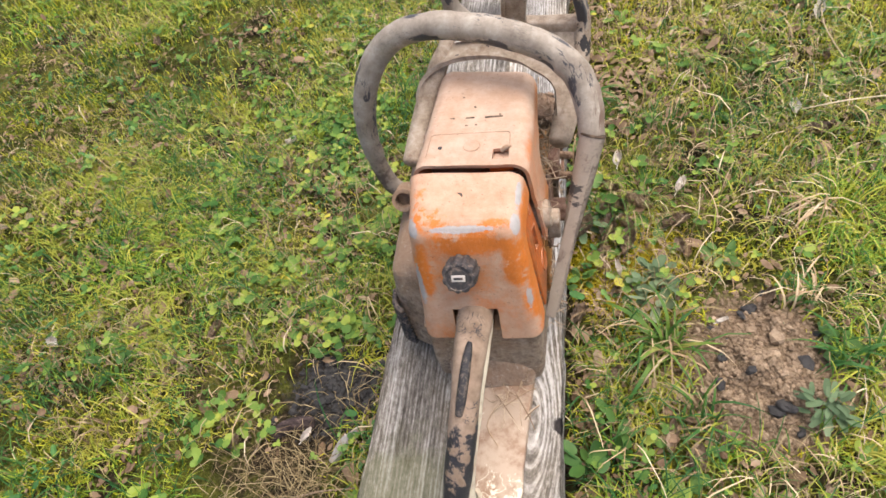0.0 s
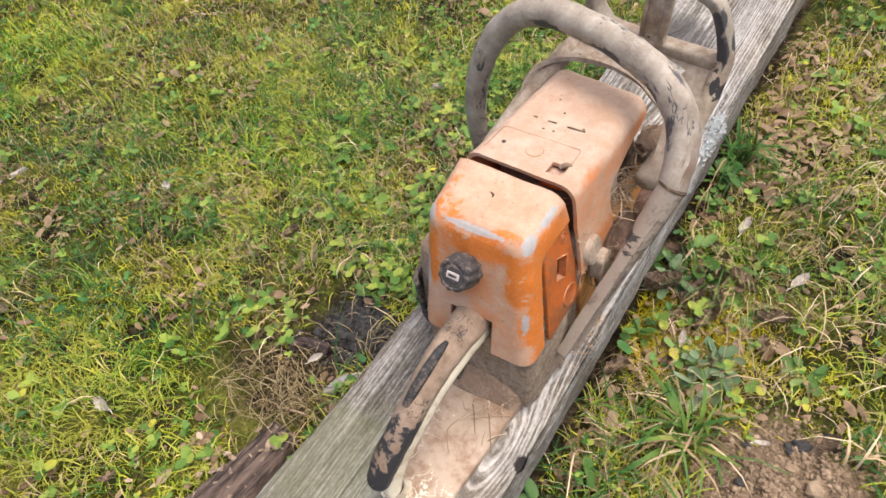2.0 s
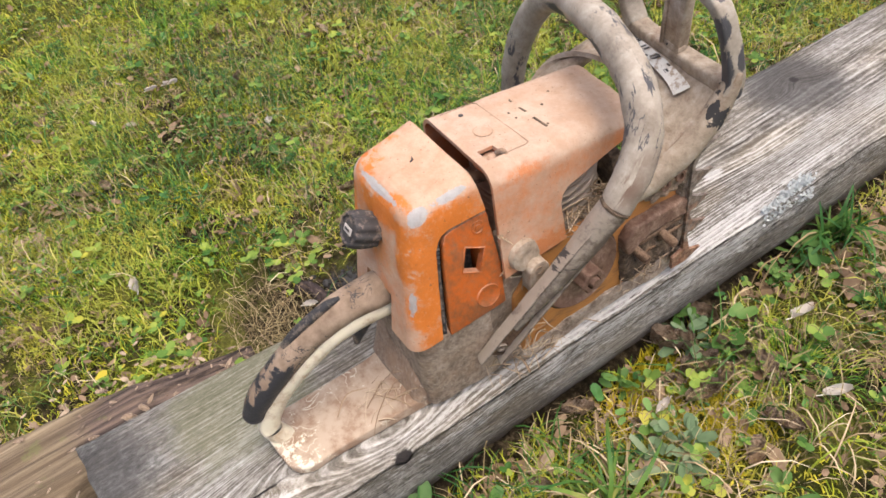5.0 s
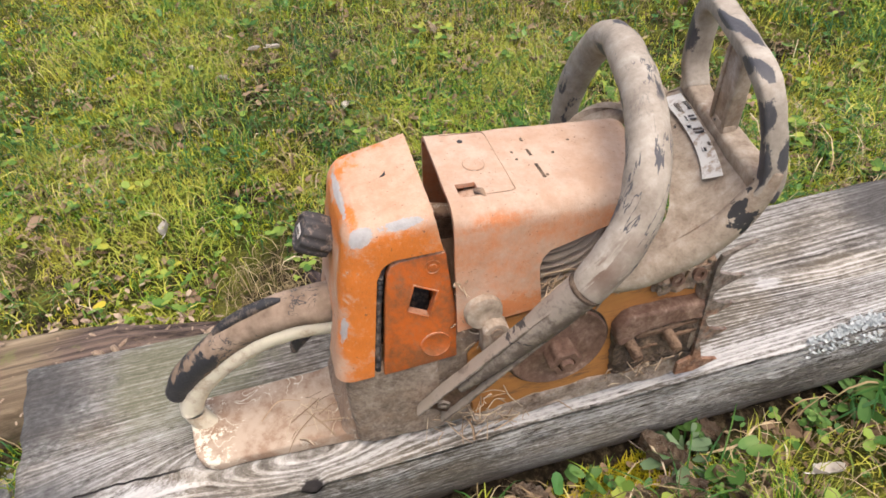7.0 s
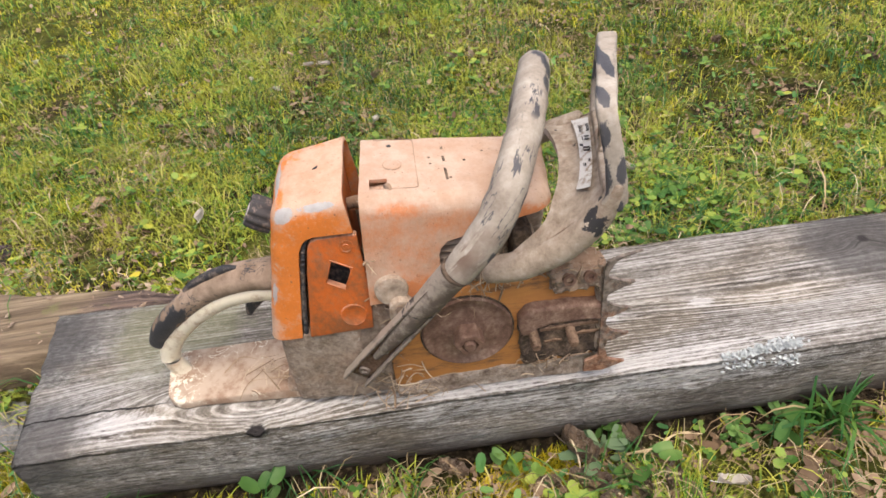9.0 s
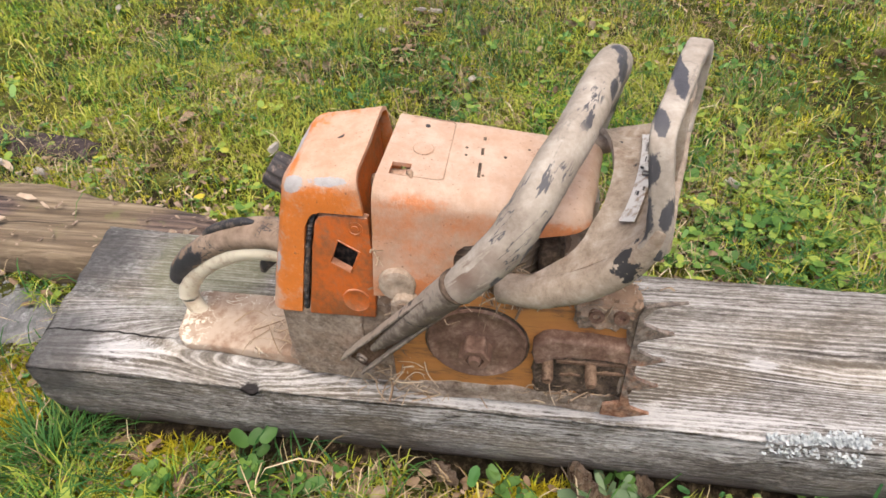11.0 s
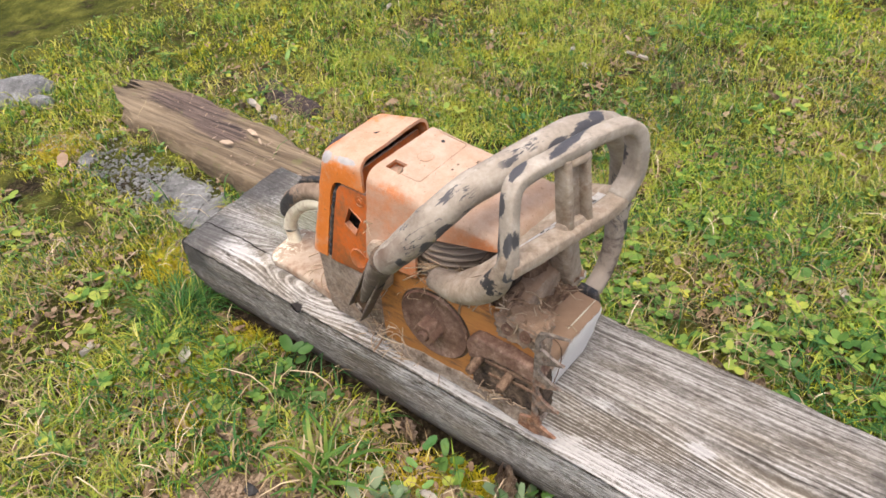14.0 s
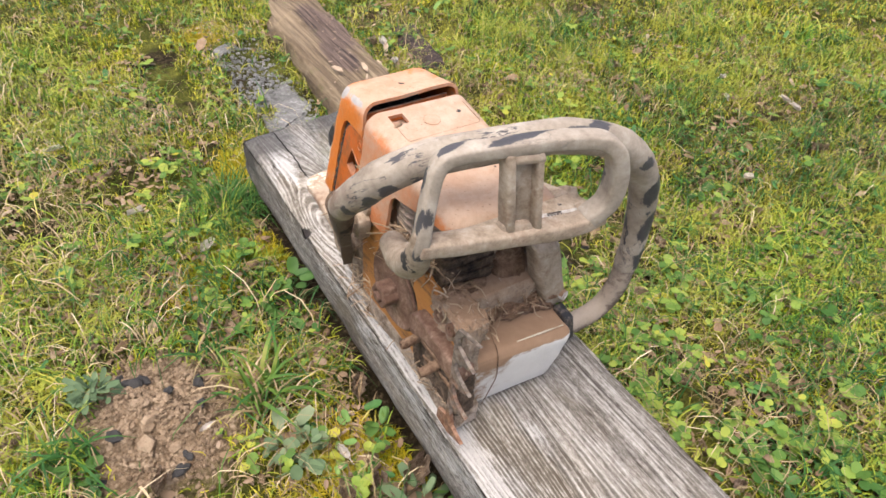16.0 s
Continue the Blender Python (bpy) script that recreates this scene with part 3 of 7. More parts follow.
on_ash = n.step(n.math("MULTIPLY_ADD", n.near((-0.18, -0.140, -0.12), 0.13), 1.0, n.math("MULTIPLY", n.noise(34, 6, 0.7), 0.9)), 0.86, 1.10)
# Dark earth without moss along the plank's foot, painting in its shadowed gap.
foot = n.step(n.math("MULTIPLY_ADD", n.noise(40, 5, 0.7), 0.05, n.math("ABSOLUTE", n.math("SUBTRACT", n.axis(0), 0.038))), 0.125, 0.155, 1.0, 0.0)
foot = n.math("MULTIPLY", foot, n.step(n.math("ABSOLUTE", n.math("SUBTRACT", n.axis(1), 0.52)), 1.02, 1.08, 1.0, 0.0))
colour = n.mix(on_ash, n.mix(on_mound, n.mix(n.math("MULTIPLY", moss, n.math("SUBTRACT", 1.0, foot)), earth, green), soil), ash)
m_ground = n.done(colour, 0.95, bump=n.math("ADD", litter, n.noise(300, 4, 0.7)), strength=1.0, dist=0.006, spec=0.1)
mesh_of("ground", verts, [quads], m_ground, "mossy lawn earth with bare soil and litter", "ground", "structure")

# ---- the plank ----
PLANK_TOP, PLANK_FOOT = 0.0, -0.118


def plank_left(y):
    return -0.066 + 0.024 * y - 0.02 * np.clip(-y - 0.25, 0, 1) * 2


def plank_right(y):
    return 0.142 + 0.006 * np.clip(y, -0.2, 1) + 0.003 * (field(y, y * 0, 0.09, 21) - 0.5)


def ring_lines(x, y):
    """The coordinate across the grain, bent round the knots."""
    r = x + 0.005 * (field(x * 0, y, 0.40, 31) - 0.5) + 0.0015 * (field(x * 2, y, 0.12, 32) - 0.5)
    r -= 0.022 * np.exp(-(((x - 0.112) / 0.034) ** 2)) * np.exp(-(((y + 0.215) / 0.075) ** 2))
    r += 0.046 * np.exp(-(((x - 0.074) / 0.032) ** 2)) * np.clip((y + 0.46) / 0.16, 0, 1) * np.clip((0.10 - y) / 0.2, 0, 1)
    r -= 0.016 * np.exp(-(((x - 0.070) / 0.030) ** 2)) * np.clip((y - 0.13) / 0.16, 0, 1.4)
    r += 0.016 * np.exp(-(((x + 0.004) / 0.02) ** 2 + ((y - 0.508) / 0.025) ** 2))
    return r


ys = np.arange(0, 1.0, 1 / 620) * 2.05
top_n, side_n, foot_n = 84, 26, 6
sections = []
for s in ys:
    u = np.linspace(0, 1, top_n)
    skew = -0.503 + 0.034 * u
    top = np.stack([plank_left(s - 0.49) + (plank_right(s - 0.49) - plank_left(s - 0.49)) * u, skew + s, np.zeros(top_n)], -1)
    v = np.linspace(0, 1, side_n)[1:]
    yr, yl = -0.469 + s, -0.503 + s
    under = 0.018 * np.clip((v - 0.5) * 2, 0, 1) ** 1.5
    right = np.stack([np.full(side_n - 1, plank_right(s - 0.49)) - under, np.full(side_n - 1, yr), PLANK_FOOT * v], -1)
    left = np.stack([np.full(side_n - 1, plank_left(s - 0.49)) + 0.4 * under, np.full(side_n - 1, yl), PLANK_FOOT * v], -1)[::-1]
    w = np.linspace(0, 1, foot_n + 2)[1:-1, None]
    sections.append(np.concatenate([top, right, right[-1] * (1 - w) + left[0] * w, left]))
sec = np.array(sections)
x, y, z = sec[..., 0].copy(), sec[..., 1].copy(), sec[..., 2].copy()
edge = np.minimum(np.abs(x - plank_right(y)), np.abs(x - plank_left(y)))
on_top = z > -1e-6
wear = 0.0045 * np.exp(-edge / 0.006) + 0.004 * np.exp(-edge / 0.012) * field(y, x, 0.03, 41)
ridge = 0.0003 * np.sin(ring_lines(x, y) * 2 * math.pi / 0.0112) * (0.4 + field(x, y * 0.2, 0.03, 42))
dent = 0.012 * np.exp(-(((x - 0.142) / 0.010) ** 2 + ((y + 0.219) / 0.009) ** 2))
z -= np.where(on_top, wear - ridge * np.clip(edge / 0.004, 0, 1) + dent + 0.003 * (field(x, y, 0.15, 43) - 0.5), 0)
side_push = 0.004 * (field(y, z, 0.035, 44) - 0.5) + 0.0025 * (field(y * 0.25, z, 0.006, 45) - 0.5) - 0.010 * np.exp(-(((z + 0.010) / 0.016) ** 2 + ((y + 0.219) / 0.010) ** 2))
x += np.where(~on_top, np.where(x > 0.04, side_push, -side_push), 0)
x -= np.where(~on_top & (x > 0.04), 0.004 * np.exp(z / 0.006), 0)
ends = np.clip((0.01 - ys) / 0.01, 0, 1)[:, None]
z -= on_top * ends * 0.003
y += np.where(ys[:, None] < 0.003, 0.006 * (field(x, z, 0.02, 46) - 0.5), 0)
verts = np.stack([x, y, z], -1)
count, around = verts.shape[:2]
idx = np.arange(count * around).reshape(count, around)
nxt = np.roll(idx, -1, axis=1)
quads = np.stack([idx[:-1], idx[1:], nxt[1:], nxt[:-1]], -1).reshape(-1, 4)
caps = [idx[0][None, :], idx[-1][None, ::-1]]

n = Nodes("weathered_wood")
grain = n.add("ShaderNodeAttribute")
grain.attribute_name = "grain"
g = grain.outputs["Fac"]
flow = n.add("ShaderNodeCombineXYZ")
n.put(flow.inputs[0], g)
n.put(flow.inputs[1], n.math("MULTIPLY", n.axis(1), 0.02))
n.put(flow.inputs[2], n.axis(2))
phase = n.math("ADD", n.math("MULTIPLY", g, 2 * math.pi / 0.0046), n.math("MULTIPLY", n.noise(70.0, 2, 0.5, flow.outputs[0]), 9.0))
waves = n.math("SINE", phase)
crest = n.math("POWER", n.math("MULTIPLY_ADD", waves, 0.5, 0.5), 2.0)
crest = n.math("MULTIPLY", crest, n.step(n.noise(30, 4, 0.6, n.pos(1.6, 0.4, 1)), 0.30, 0.62, 0.45, 1.0))
crest = n.math("MULTIPLY_ADD", n.math("MULTIPLY", crest, n.step(n.axis(0), -0.01, 0.06, 0.25, 0.75)), 1.0, n.math("MULTIPLY", n.step(n.noise(200.0, 3, 0.6, flow.outputs[0]), 0.44, 0.66), 0.5))
checks = n.step(n.noise(330.0, 2, 0.5, flow.outputs[0]), 0.27, 0.33, 1.0, 0.0)
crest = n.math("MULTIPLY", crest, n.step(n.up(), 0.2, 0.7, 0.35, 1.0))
broad = n.noise(13, 6, 0.65, n.pos(1, 0.45, 1))
short = n.add("ShaderNodeCombineXYZ")
n.put(short.inputs[0], g)
n.put(short.inputs[1], n.math("MULTIPLY", n.axis(1), 0.13))
n.put(short.inputs[2], n.axis(2))
streak = n.noise(330.0, 5, 0.75, flow.outputs[0])
dashes = n.noise(420.0, 6, 0.8, short.outputs[0])
specks = n.noise(210.0, 8, 0.85, n.pos(1, 0.6, 1))
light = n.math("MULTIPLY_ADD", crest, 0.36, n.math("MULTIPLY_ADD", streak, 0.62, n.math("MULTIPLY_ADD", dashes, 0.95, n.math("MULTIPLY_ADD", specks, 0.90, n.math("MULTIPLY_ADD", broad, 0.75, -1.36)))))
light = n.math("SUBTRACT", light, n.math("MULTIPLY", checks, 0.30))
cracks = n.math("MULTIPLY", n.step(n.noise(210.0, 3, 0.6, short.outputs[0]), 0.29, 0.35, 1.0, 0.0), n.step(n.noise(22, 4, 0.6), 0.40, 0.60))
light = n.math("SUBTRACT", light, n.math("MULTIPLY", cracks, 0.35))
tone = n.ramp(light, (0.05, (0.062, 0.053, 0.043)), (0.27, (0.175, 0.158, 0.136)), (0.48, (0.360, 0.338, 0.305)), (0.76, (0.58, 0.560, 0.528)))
tan = n.math("MULTIPLY", n.step(n.math("MULTIPLY_ADD", n.most(n.spot((0.064, 0.37, 0), (0.030, 0.11, 0.04)), n.spot((0.085, 0.215, 0), (0.022, 0.08, 0.04)), n.spot((0.110, -0.34, 0), (0.03, 0.05, 0.04)), n.math("MULTIPLY", n.spot((0.105, 0.142, 0), (0.05, 0.032, 0.04)), 1.6)), 0.35, n.noise(9, 4, 0.6, n.pos(1, 0.5, 1))), 0.44, 0.66), 0.62)
tone = n.mix(tan, tone, n.mix(n.step(light, 0.25, 0.65), (0.13, 0.105, 0.072), (0.44, 0.385, 0.30)))
# Bleached spots, and side light painted in along the right face's upper half.
bleach_and_side_light = n.step(n.math("ADD", n.math("MULTIPLY", n.most(n.math("MULTIPLY", n.most(n.spot((0.060, 0.281, 0), (0.014, 0.030, 0.05)), n.math("MULTIPLY", n.spot((0.061, 0.178, 0), (0.014, 0.036, 0.05)), 0.75)), 1.2), n.spot((0.110, -0.37, 0), (0.035, 0.10, 0.05)), n.spot((0.128, 0.10, -0.005), (0.026, 0.60, 0.04)), n.spot((0.150, 0.10, -0.022), (0.030, 0.9, 0.055)), n.math("MULTIPLY", n.spot((0.11, 0.26, -0.02), (0.14, 0.36, 0.16)), 0.55)), 0.62), n.math("MULTIPLY_ADD", dashes, 0.45, n.math("MULTIPLY", light, 0.6))), 0.72, 1.0)
tone = n.mix(n.math("MULTIPLY", bleach_and_side_light, 0.62), tone, (0.60, 0.585, 0.56))
algae = n.step(n.math("ADD", n.near((-0.03, -0.33, 0), 0.17), n.noise(30, 5)), 0.78, 1.25)
tone = n.mix(n.math("MULTIPLY", algae, 0.42), tone, (0.20, 0.205, 0.105))
rough_end = n.step(n.math("MULTIPLY_ADD", n.noise(34, 5, 0.7), 0.16, n.axis(1)), -0.29, -0.40)
rough_end = n.math("MULTIPLY", rough_end, n.step(n.noise(26, 4, 0.6, n.pos(1, 0.5, 1)), 0.40, 0.56, 0.35, 0.95))
pitted = n.math("MULTIPLY_ADD", n.noise(260, 5, 0.75, n.pos(1, 0.45, 1)), 0.75, n.math("MULTIPLY", broad, 0.35))
tone = n.mix(n.math("MULTIPLY", rough_end, 0.8), tone, n.ramp(pitted, (0.42, (0.035, 0.035, 0.032)), (0.54, (0.175, 0.172, 0.158)), (0.68, (0.47, 0.47, 0.45))))
black = n.step(n.math("ADD", n.math("MAXIMUM", n.near((0.0, 0.50, 0), 0.13), n.math("MAXIMUM", n.near((0.12, -0.46, 0), 0.11), n.near((-0.03, -0.49, 0), 0.11))), n.math("MULTIPLY_ADD", dashes, 0.5, n.math("MULTIPLY", n.noise(50, 6, 0.7), 0.7))), 0.80, 1.35)
tone = n.mix(n.math("MULTIPLY", black, 0.75), tone, (0.055, 0.052, 0.05))
split = n.math("ABSOLUTE", n.math("ADD", n.math("MULTIPLY_ADD", n.noise(22, 4), 0.016, -0.098), n.axis(0)))
split = n.math("MULTIPLY", n.step(split, 0.0005, 0.0016, 1.0, 0.0), n.math("MULTIPLY", n.step(n.axis(1), -0.35, -0.31, 1.0, 0.0), n.step(n.axis(2), -0.012, -0.006)))
knot = n.math("MAXIMUM", n.near((0.142, -0.219, -0.010), 0.017), n.math("MULTIPLY", n.near((-0.004, 0.508, 0.0), 0.012), 0.7))
tone = n.mix(n.step(n.math("ADD", knot, n.math("MULTIPLY", n.noise(90, 5, 0.7), 0.9)), 0.62, 0.95), tone, (0.035, 0.03, 0.028))
tone = n.mix(split, tone, (0.02, 0.017, 0.014))
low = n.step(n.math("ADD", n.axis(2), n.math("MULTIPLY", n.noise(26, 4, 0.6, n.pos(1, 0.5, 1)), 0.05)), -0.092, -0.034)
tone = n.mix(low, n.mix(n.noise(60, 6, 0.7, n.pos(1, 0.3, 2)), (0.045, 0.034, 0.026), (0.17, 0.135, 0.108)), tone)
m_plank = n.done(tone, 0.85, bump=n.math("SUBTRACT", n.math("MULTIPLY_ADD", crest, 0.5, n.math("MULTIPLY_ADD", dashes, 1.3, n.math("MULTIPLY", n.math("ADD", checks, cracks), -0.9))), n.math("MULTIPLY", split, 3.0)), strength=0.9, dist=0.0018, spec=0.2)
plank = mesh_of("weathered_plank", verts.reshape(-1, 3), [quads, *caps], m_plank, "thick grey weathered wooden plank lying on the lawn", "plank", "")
attr = plank.data.attributes.new("grain", "FLOAT", "POINT")
attr.data.foreach_set("value", (ring_lines(verts[..., 0], verts[..., 1]) + np.where(on_top, 0, -0.9 * sec[..., 2])).astype(np.float32).ravel())


# ---- the chainsaw ----
saw = thing("chainsaw", (0.06, -0.08, 0.0), "old dusty orange chainsaw without its bar, standing on the plank", "chainsaw")

# rear cover: a shell, open in front and below, with a notch over the grip and an arched opening at the side
bm = block([(0.010, -0.174, 0.107), (0.130, -0.174, 0.107), (0.1325, -0.066, 0.107), (0.006, -0.066, 0.107),
            (0.020, -0.141, 0.2450), (0.1175, -0.141, 0.2415), (0.1205, -0.080, 0.2465), (0.013, -0.079, 0.2510)])
bmesh.ops.delete(bm, geom=[f for f in bm.faces if f.normal.z < -0.9 or f.normal.y > 0.9], context="FACES")
bmesh.ops.bevel(bm, geom=[e for e in bm.edges if not e.is_boundary], offset=0.0140, segments=6, profile=0.5, affect="EDGES")
cut_away(bm, [((0.045, 0, 0), (-1, 0, 0)), ((0.090, 0, 0), (1, 0, 0)), ((0, 0, 0.147), (0, 0, 1)), ((0, -0.13, 0), (0, 1, 0))])
arch = [((0, -0.1415, 0.120), (0, -0.982, 0.19)), ((0, 0, 0.2130), (0, 0, 1)), ((0.11, 0, 0), (-1, 0, 0))]
for a, at in ((152, (-0.1262, 0.1985)), (132, (-0.1230, 0.2060)), (110, (-0.1170, 0.2110))):
    arch.append(((0, *at), (0, math.cos(radians(a)), math.sin(radians(a)))))
cut_away(bm, arch)
lumpy(dense(bm, 0.009), 0.0008, 0.03)
rear_cover = part("rear_cover", thicken(bm, 0.0035), m_rear_cover, saw, "dusty orange plastic cover with rubbed edges")
back = Vector((0, -0.84, 0.545)).normalized()
cap_at = Vector((0.0645, -0.1580, 0.2035))
knurl = lambda a, h, r: 0.95 + (0.045 * math.copysign(abs(math.cos(a * 11)) ** 0.6, math.cos(a * 11)) if r > 0.0140 else 0)
cap = part("cap", lathe([(-0.006, 0.0160), (0.006, 0.0168), (0.0145, 0.0160), (0.0175, 0.0148), (0.0180, 0.0128), (0.0165, 0.0120), (0.0165, 0.0090), (0.0172, 0.0088), (0.0174, 0.001)], cap_at, back, 132, wave=knurl), m_cap, rear_cover, "dark ribbed twist cap")
turn = back.to_track_quat("Z", "Y").to_matrix().to_4x4()
for name, hx, hy, h, mat in (("cap_mark", 0.0062, 0.0031, 0.0008, m_print), ("cap_slot", 0.0042, 0.0012, 0.0013, m_black)):
    bar = box(-hx, hx, -hy, hy, 0, h, 0.0003)
    bar.transform(Matrix.Translation(cap_at + back * 0.0173) @ turn)
    part(name, bar, mat, rear_cover, "pale moulded mark of the cap" if mat is m_print else "")
scratch = tube([(0.0675, -0.1065, 0.2462), (0.0660, -0.1035, 0.2464), (0.0625, -0.1020, 0.2467)], [0.0005, 0.0012, 0.0003], 6)
part("chip", scratch, m_black, rear_cover, "dark chip in the cover")

# side plate with its square hole
LEAN = 0.118
lean = lambda y, z, out=0.0: (0.1325 - LEAN * (z - 0.108) + out, y, z)
outline = [(-0.1365, 0.107), (-0.077, 0.108), (-0.0725, 0.150), (-0.0745, 0.2085), (-0.108, 0.2095), (-0.1145, 0.2070), (-0.1185, 0.2005), (-0.1235, 0.178), (-0.1300, 0.142)]
bm = prism(outline, "x", 0.1255, 0.1325, 0.0014)
hole = [(-0.1012, 0.1867), (-0.0842, 0.1763), (-0.0938, 0.1545), (-0.1097, 0.1645)]
mid = Vector((0, *np.mean(hole, 0)))
planes = []
for k in range(4):
    a, b = Vector((0, *hole[k])), Vector((0, *hole[(k + 1) % 4]))
    no = (b - a).cross(Vector((1, 0, 0))).normalized()
    planes.append((a, no if (a - mid).dot(no) > 0 else -no))
cut_away(bm, planes)
for k in range(4):
    a, b = hole[k], hole[(k + 1) % 4]
    q = [bm.verts.new(c) for c in ((0.1325, *a), (0.1325, *b), (0.1255, *b), (0.1255, *a))]
    bm.faces.new(q)
bmesh.ops.remove_doubles(bm, verts=bm.verts, dist=0.0002)
for v in bm.verts:
    v.co.x -= LEAN * (v.co.z - 0.108)
side_plate = part("side_plate", lumpy(fine(bm, 1), 0.0006, 0.02, 9), m_side_plate, saw, "orange side plate with a square hole")
for k in range(4):
    a, b = hole[k], hole[(k + 1) % 4]
    part("hole_rim", tube([lean(*a), lean(*b)], 0.0008, 8, 1), m_side_plate, side_plate)
part("screw", lathe([(-0.002, 0.0064), (0.0006, 0.0062), (0.0007, 0.0050), (0.0002, 0.0045), (0.0002, 0.003), (0.0008, 0.0026)], lean(-0.0855, 0.1985), (1, 0, LEAN), 24), m_side_plate, side_plate)
part("boss", lathe([(-0.002, 0.0125), (0.0005, 0.0122), (0.0009, 0.0112), (0.0004, 0.0104), (0.0005, 0.001)], lean(-0.092, 0.126), (1, 0, LEAN), 32), m_side_plate, side_plate)
strap = tube([lean(-0.1400, 0.110, -0.0045), lean(-0.1350, 0.142, -0.004), lean(-0.1275, 0.180, -0.004), lean(-0.1210, 0.2025, -0.005), lean(-0.112, 0.2110, -0.006)], [0.0024, 0.0027, 0.0026, 0.0022, 0.0014], 10, 12)
for v in strap.verts:
    v.co.x += 0.0009 * math.sin(v.co.z * 1500 + v.co.y * 600)
part("gap_seal", strap, m_black, saw, "dark ribbed seal in the joint of the side plate")
bm = box(0.034, 0.108, -0.134, -0.088, 0.112, 0.222, 0.006)
part("air_filter", lumpy(fine(bm, 3), 0.002, 0.02), m_black, saw, "dirty dark filter box behind the covers")
part("filter_frame", prism([(0.012, 0.112), (0.127, 0.112), (0.1150, 0.233), (0.022, 0.236)], "y", -0.0875, -0.0840, 0.001), m_side_plate, saw, "dirty orange frame inside the joint of the covers")

# top cover
bm = block([(0.004, -0.070, 0.136), (0.1345, -0.075, 0.138), (0.134, 0.090, 0.150), (0.008, 0.100, 0.150),
            (0.014, -0.0635, 0.2450), (0.1235, -0.067, 0.2420), (0.1235, 0.094, 0.2245), (0.020, 0.108, 0.2260)])
bmesh.ops.delete(bm, geom=[f for f in bm.faces if f.normal.z < -0.9 or f.normal.y < -0.9], context="FACES")
bmesh.ops.bevel(bm, geom=[e for e in bm.edges if not e.is_boundary], offset=0.014, segments=6, profile=0.5, affect="EDGES")
cut_away(bm, [((0, -0.0075, 0), (0, -1, 0)), ((0, 0.0344, 0.2000), (0, -0.19, 0.98)), ((0.09, 0, 0), (-1, 0, 0)), ((0, 0.0000, 0.1925), (0, -0.68, 0.73)), ((0, -0.0060, 0.1845), (0, -0.92, 0.38))])
cut_away(bm, [((0, 0.080, 0), (0, -1, 0)), ((0, 0, 0.188), (0, 0, 1))])
cut_away(bm, [((0.0905, 0, 0), (-1, 0, 0)), ((0.1060, 0, 0), (1, 0, 0)), ((0, -0.0575, 0), (0, -1, 0)), ((0, -0.0425, 0), (0, 1, 0)), ((0, 0, 0.2), (0, 0, -1))])
lumpy(dense(bm, 0.009), 0.0008, 0.035, 3)
top_cover = part("top_cover", thicken(bm, 0.0035), m_top_cover, saw, "dust-coated pale orange plastic top cover")
cover_z = lambda y, x=0.070: 0.2434 - 0.027 * (x - 0.068) - 0.1120 * (y + 0.065)


def on_cover(outline, name, material, height, label=""):
    bm = prism(outline, "z", -0.0008, height, 0.0)
    for v in bm.verts:
        v.co.z += cover_z(v.co.y, v.co.x)
    return part(name, bm, material, top_cover, label)


panel = [(0.106, -0.052), (0.1055, -0.020), (0.1035, -0.0165), (0.029, -0.0165), (0.026, -0.019), (0.0255, -0.052)]
for a, b in zip(panel, panel[1:]):
    line = tube([(*a, cover_z(a[1], a[0])), (*b, cover_z(b[1], b[0]))], 0.00045, 6, 1)
    part("moulded_line", line, m_cast, top_cover)
part("hole_floor", lumpy(fine(box(0.087, 0.109, -0.061, -0.039, 0.228, 0.2335, 0.001), 2), 0.001, 0.008), m_side_plate, top_cover, "orange-brown insert in the broken hole of the cover")
part("hole_flap", tube([(0.0985, -0.0440, cover_z(-0.044, 0.0985) - 0.002), (0.1030, -0.0415, cover_z(-0.0415, 0.103) + 0.001), (0.1075, -0.0400, cover_z(-0.04, 0.1075) - 0.0005)], [0.0022, 0.0026, 0.0012], 8, 4), m_cast, top_cover)
on_cover(arc(0.0690, -0.0370, 0.0085, 0, 340, 18), "badge_disc", m_cast, 0.0003)
on_cover(arc(0.0690, -0.0370, 0.0078, 0, 340, 18), "badge_face", m_top_cover, 0.0006)
on_cover(arc(0.038, -0.0385, 0.0022, 0, 330, 10), "small_hole", m_black, 0.0011)
for x0, x1 in ((0.032, 0.047), (0.058, 0.067), (0.078, 0.096)):
    on_cover([(x0, 0.0074), (x1, 0.0078), (x1, 0.0102), (x0, 0.0098)], "slot", m_seat, 0.0004)
for x, y in ((0.060, -0.004), (0.070, -0.0035), (0.040, 0.022), (0.086, 0.030), (0.052, 0.045), (0.093, 0.012), (0.066, 0.027)):
    on_cover(arc(x, y, 0.0013, 0, 315, 8), "speck", m_seat, 0.0004)
part("spark_lead", tube([(0.055, -0.10, 0.195), (0.066, -0.08, 0.205), (0.072, -0.068, 0.208), (0.08, -0.03, 0.200)], 0.006, 12), m_cast, saw, "dusty lead in the joint of the covers")

# cylinder with its fins
cylinder = part("cylinder", lathe([(0, 0.036), (0.085, 0.036)], (0.062, 0.035, 0.12), (0, 0, 1), 24), m_fin, saw, "dirty alloy cylinder")
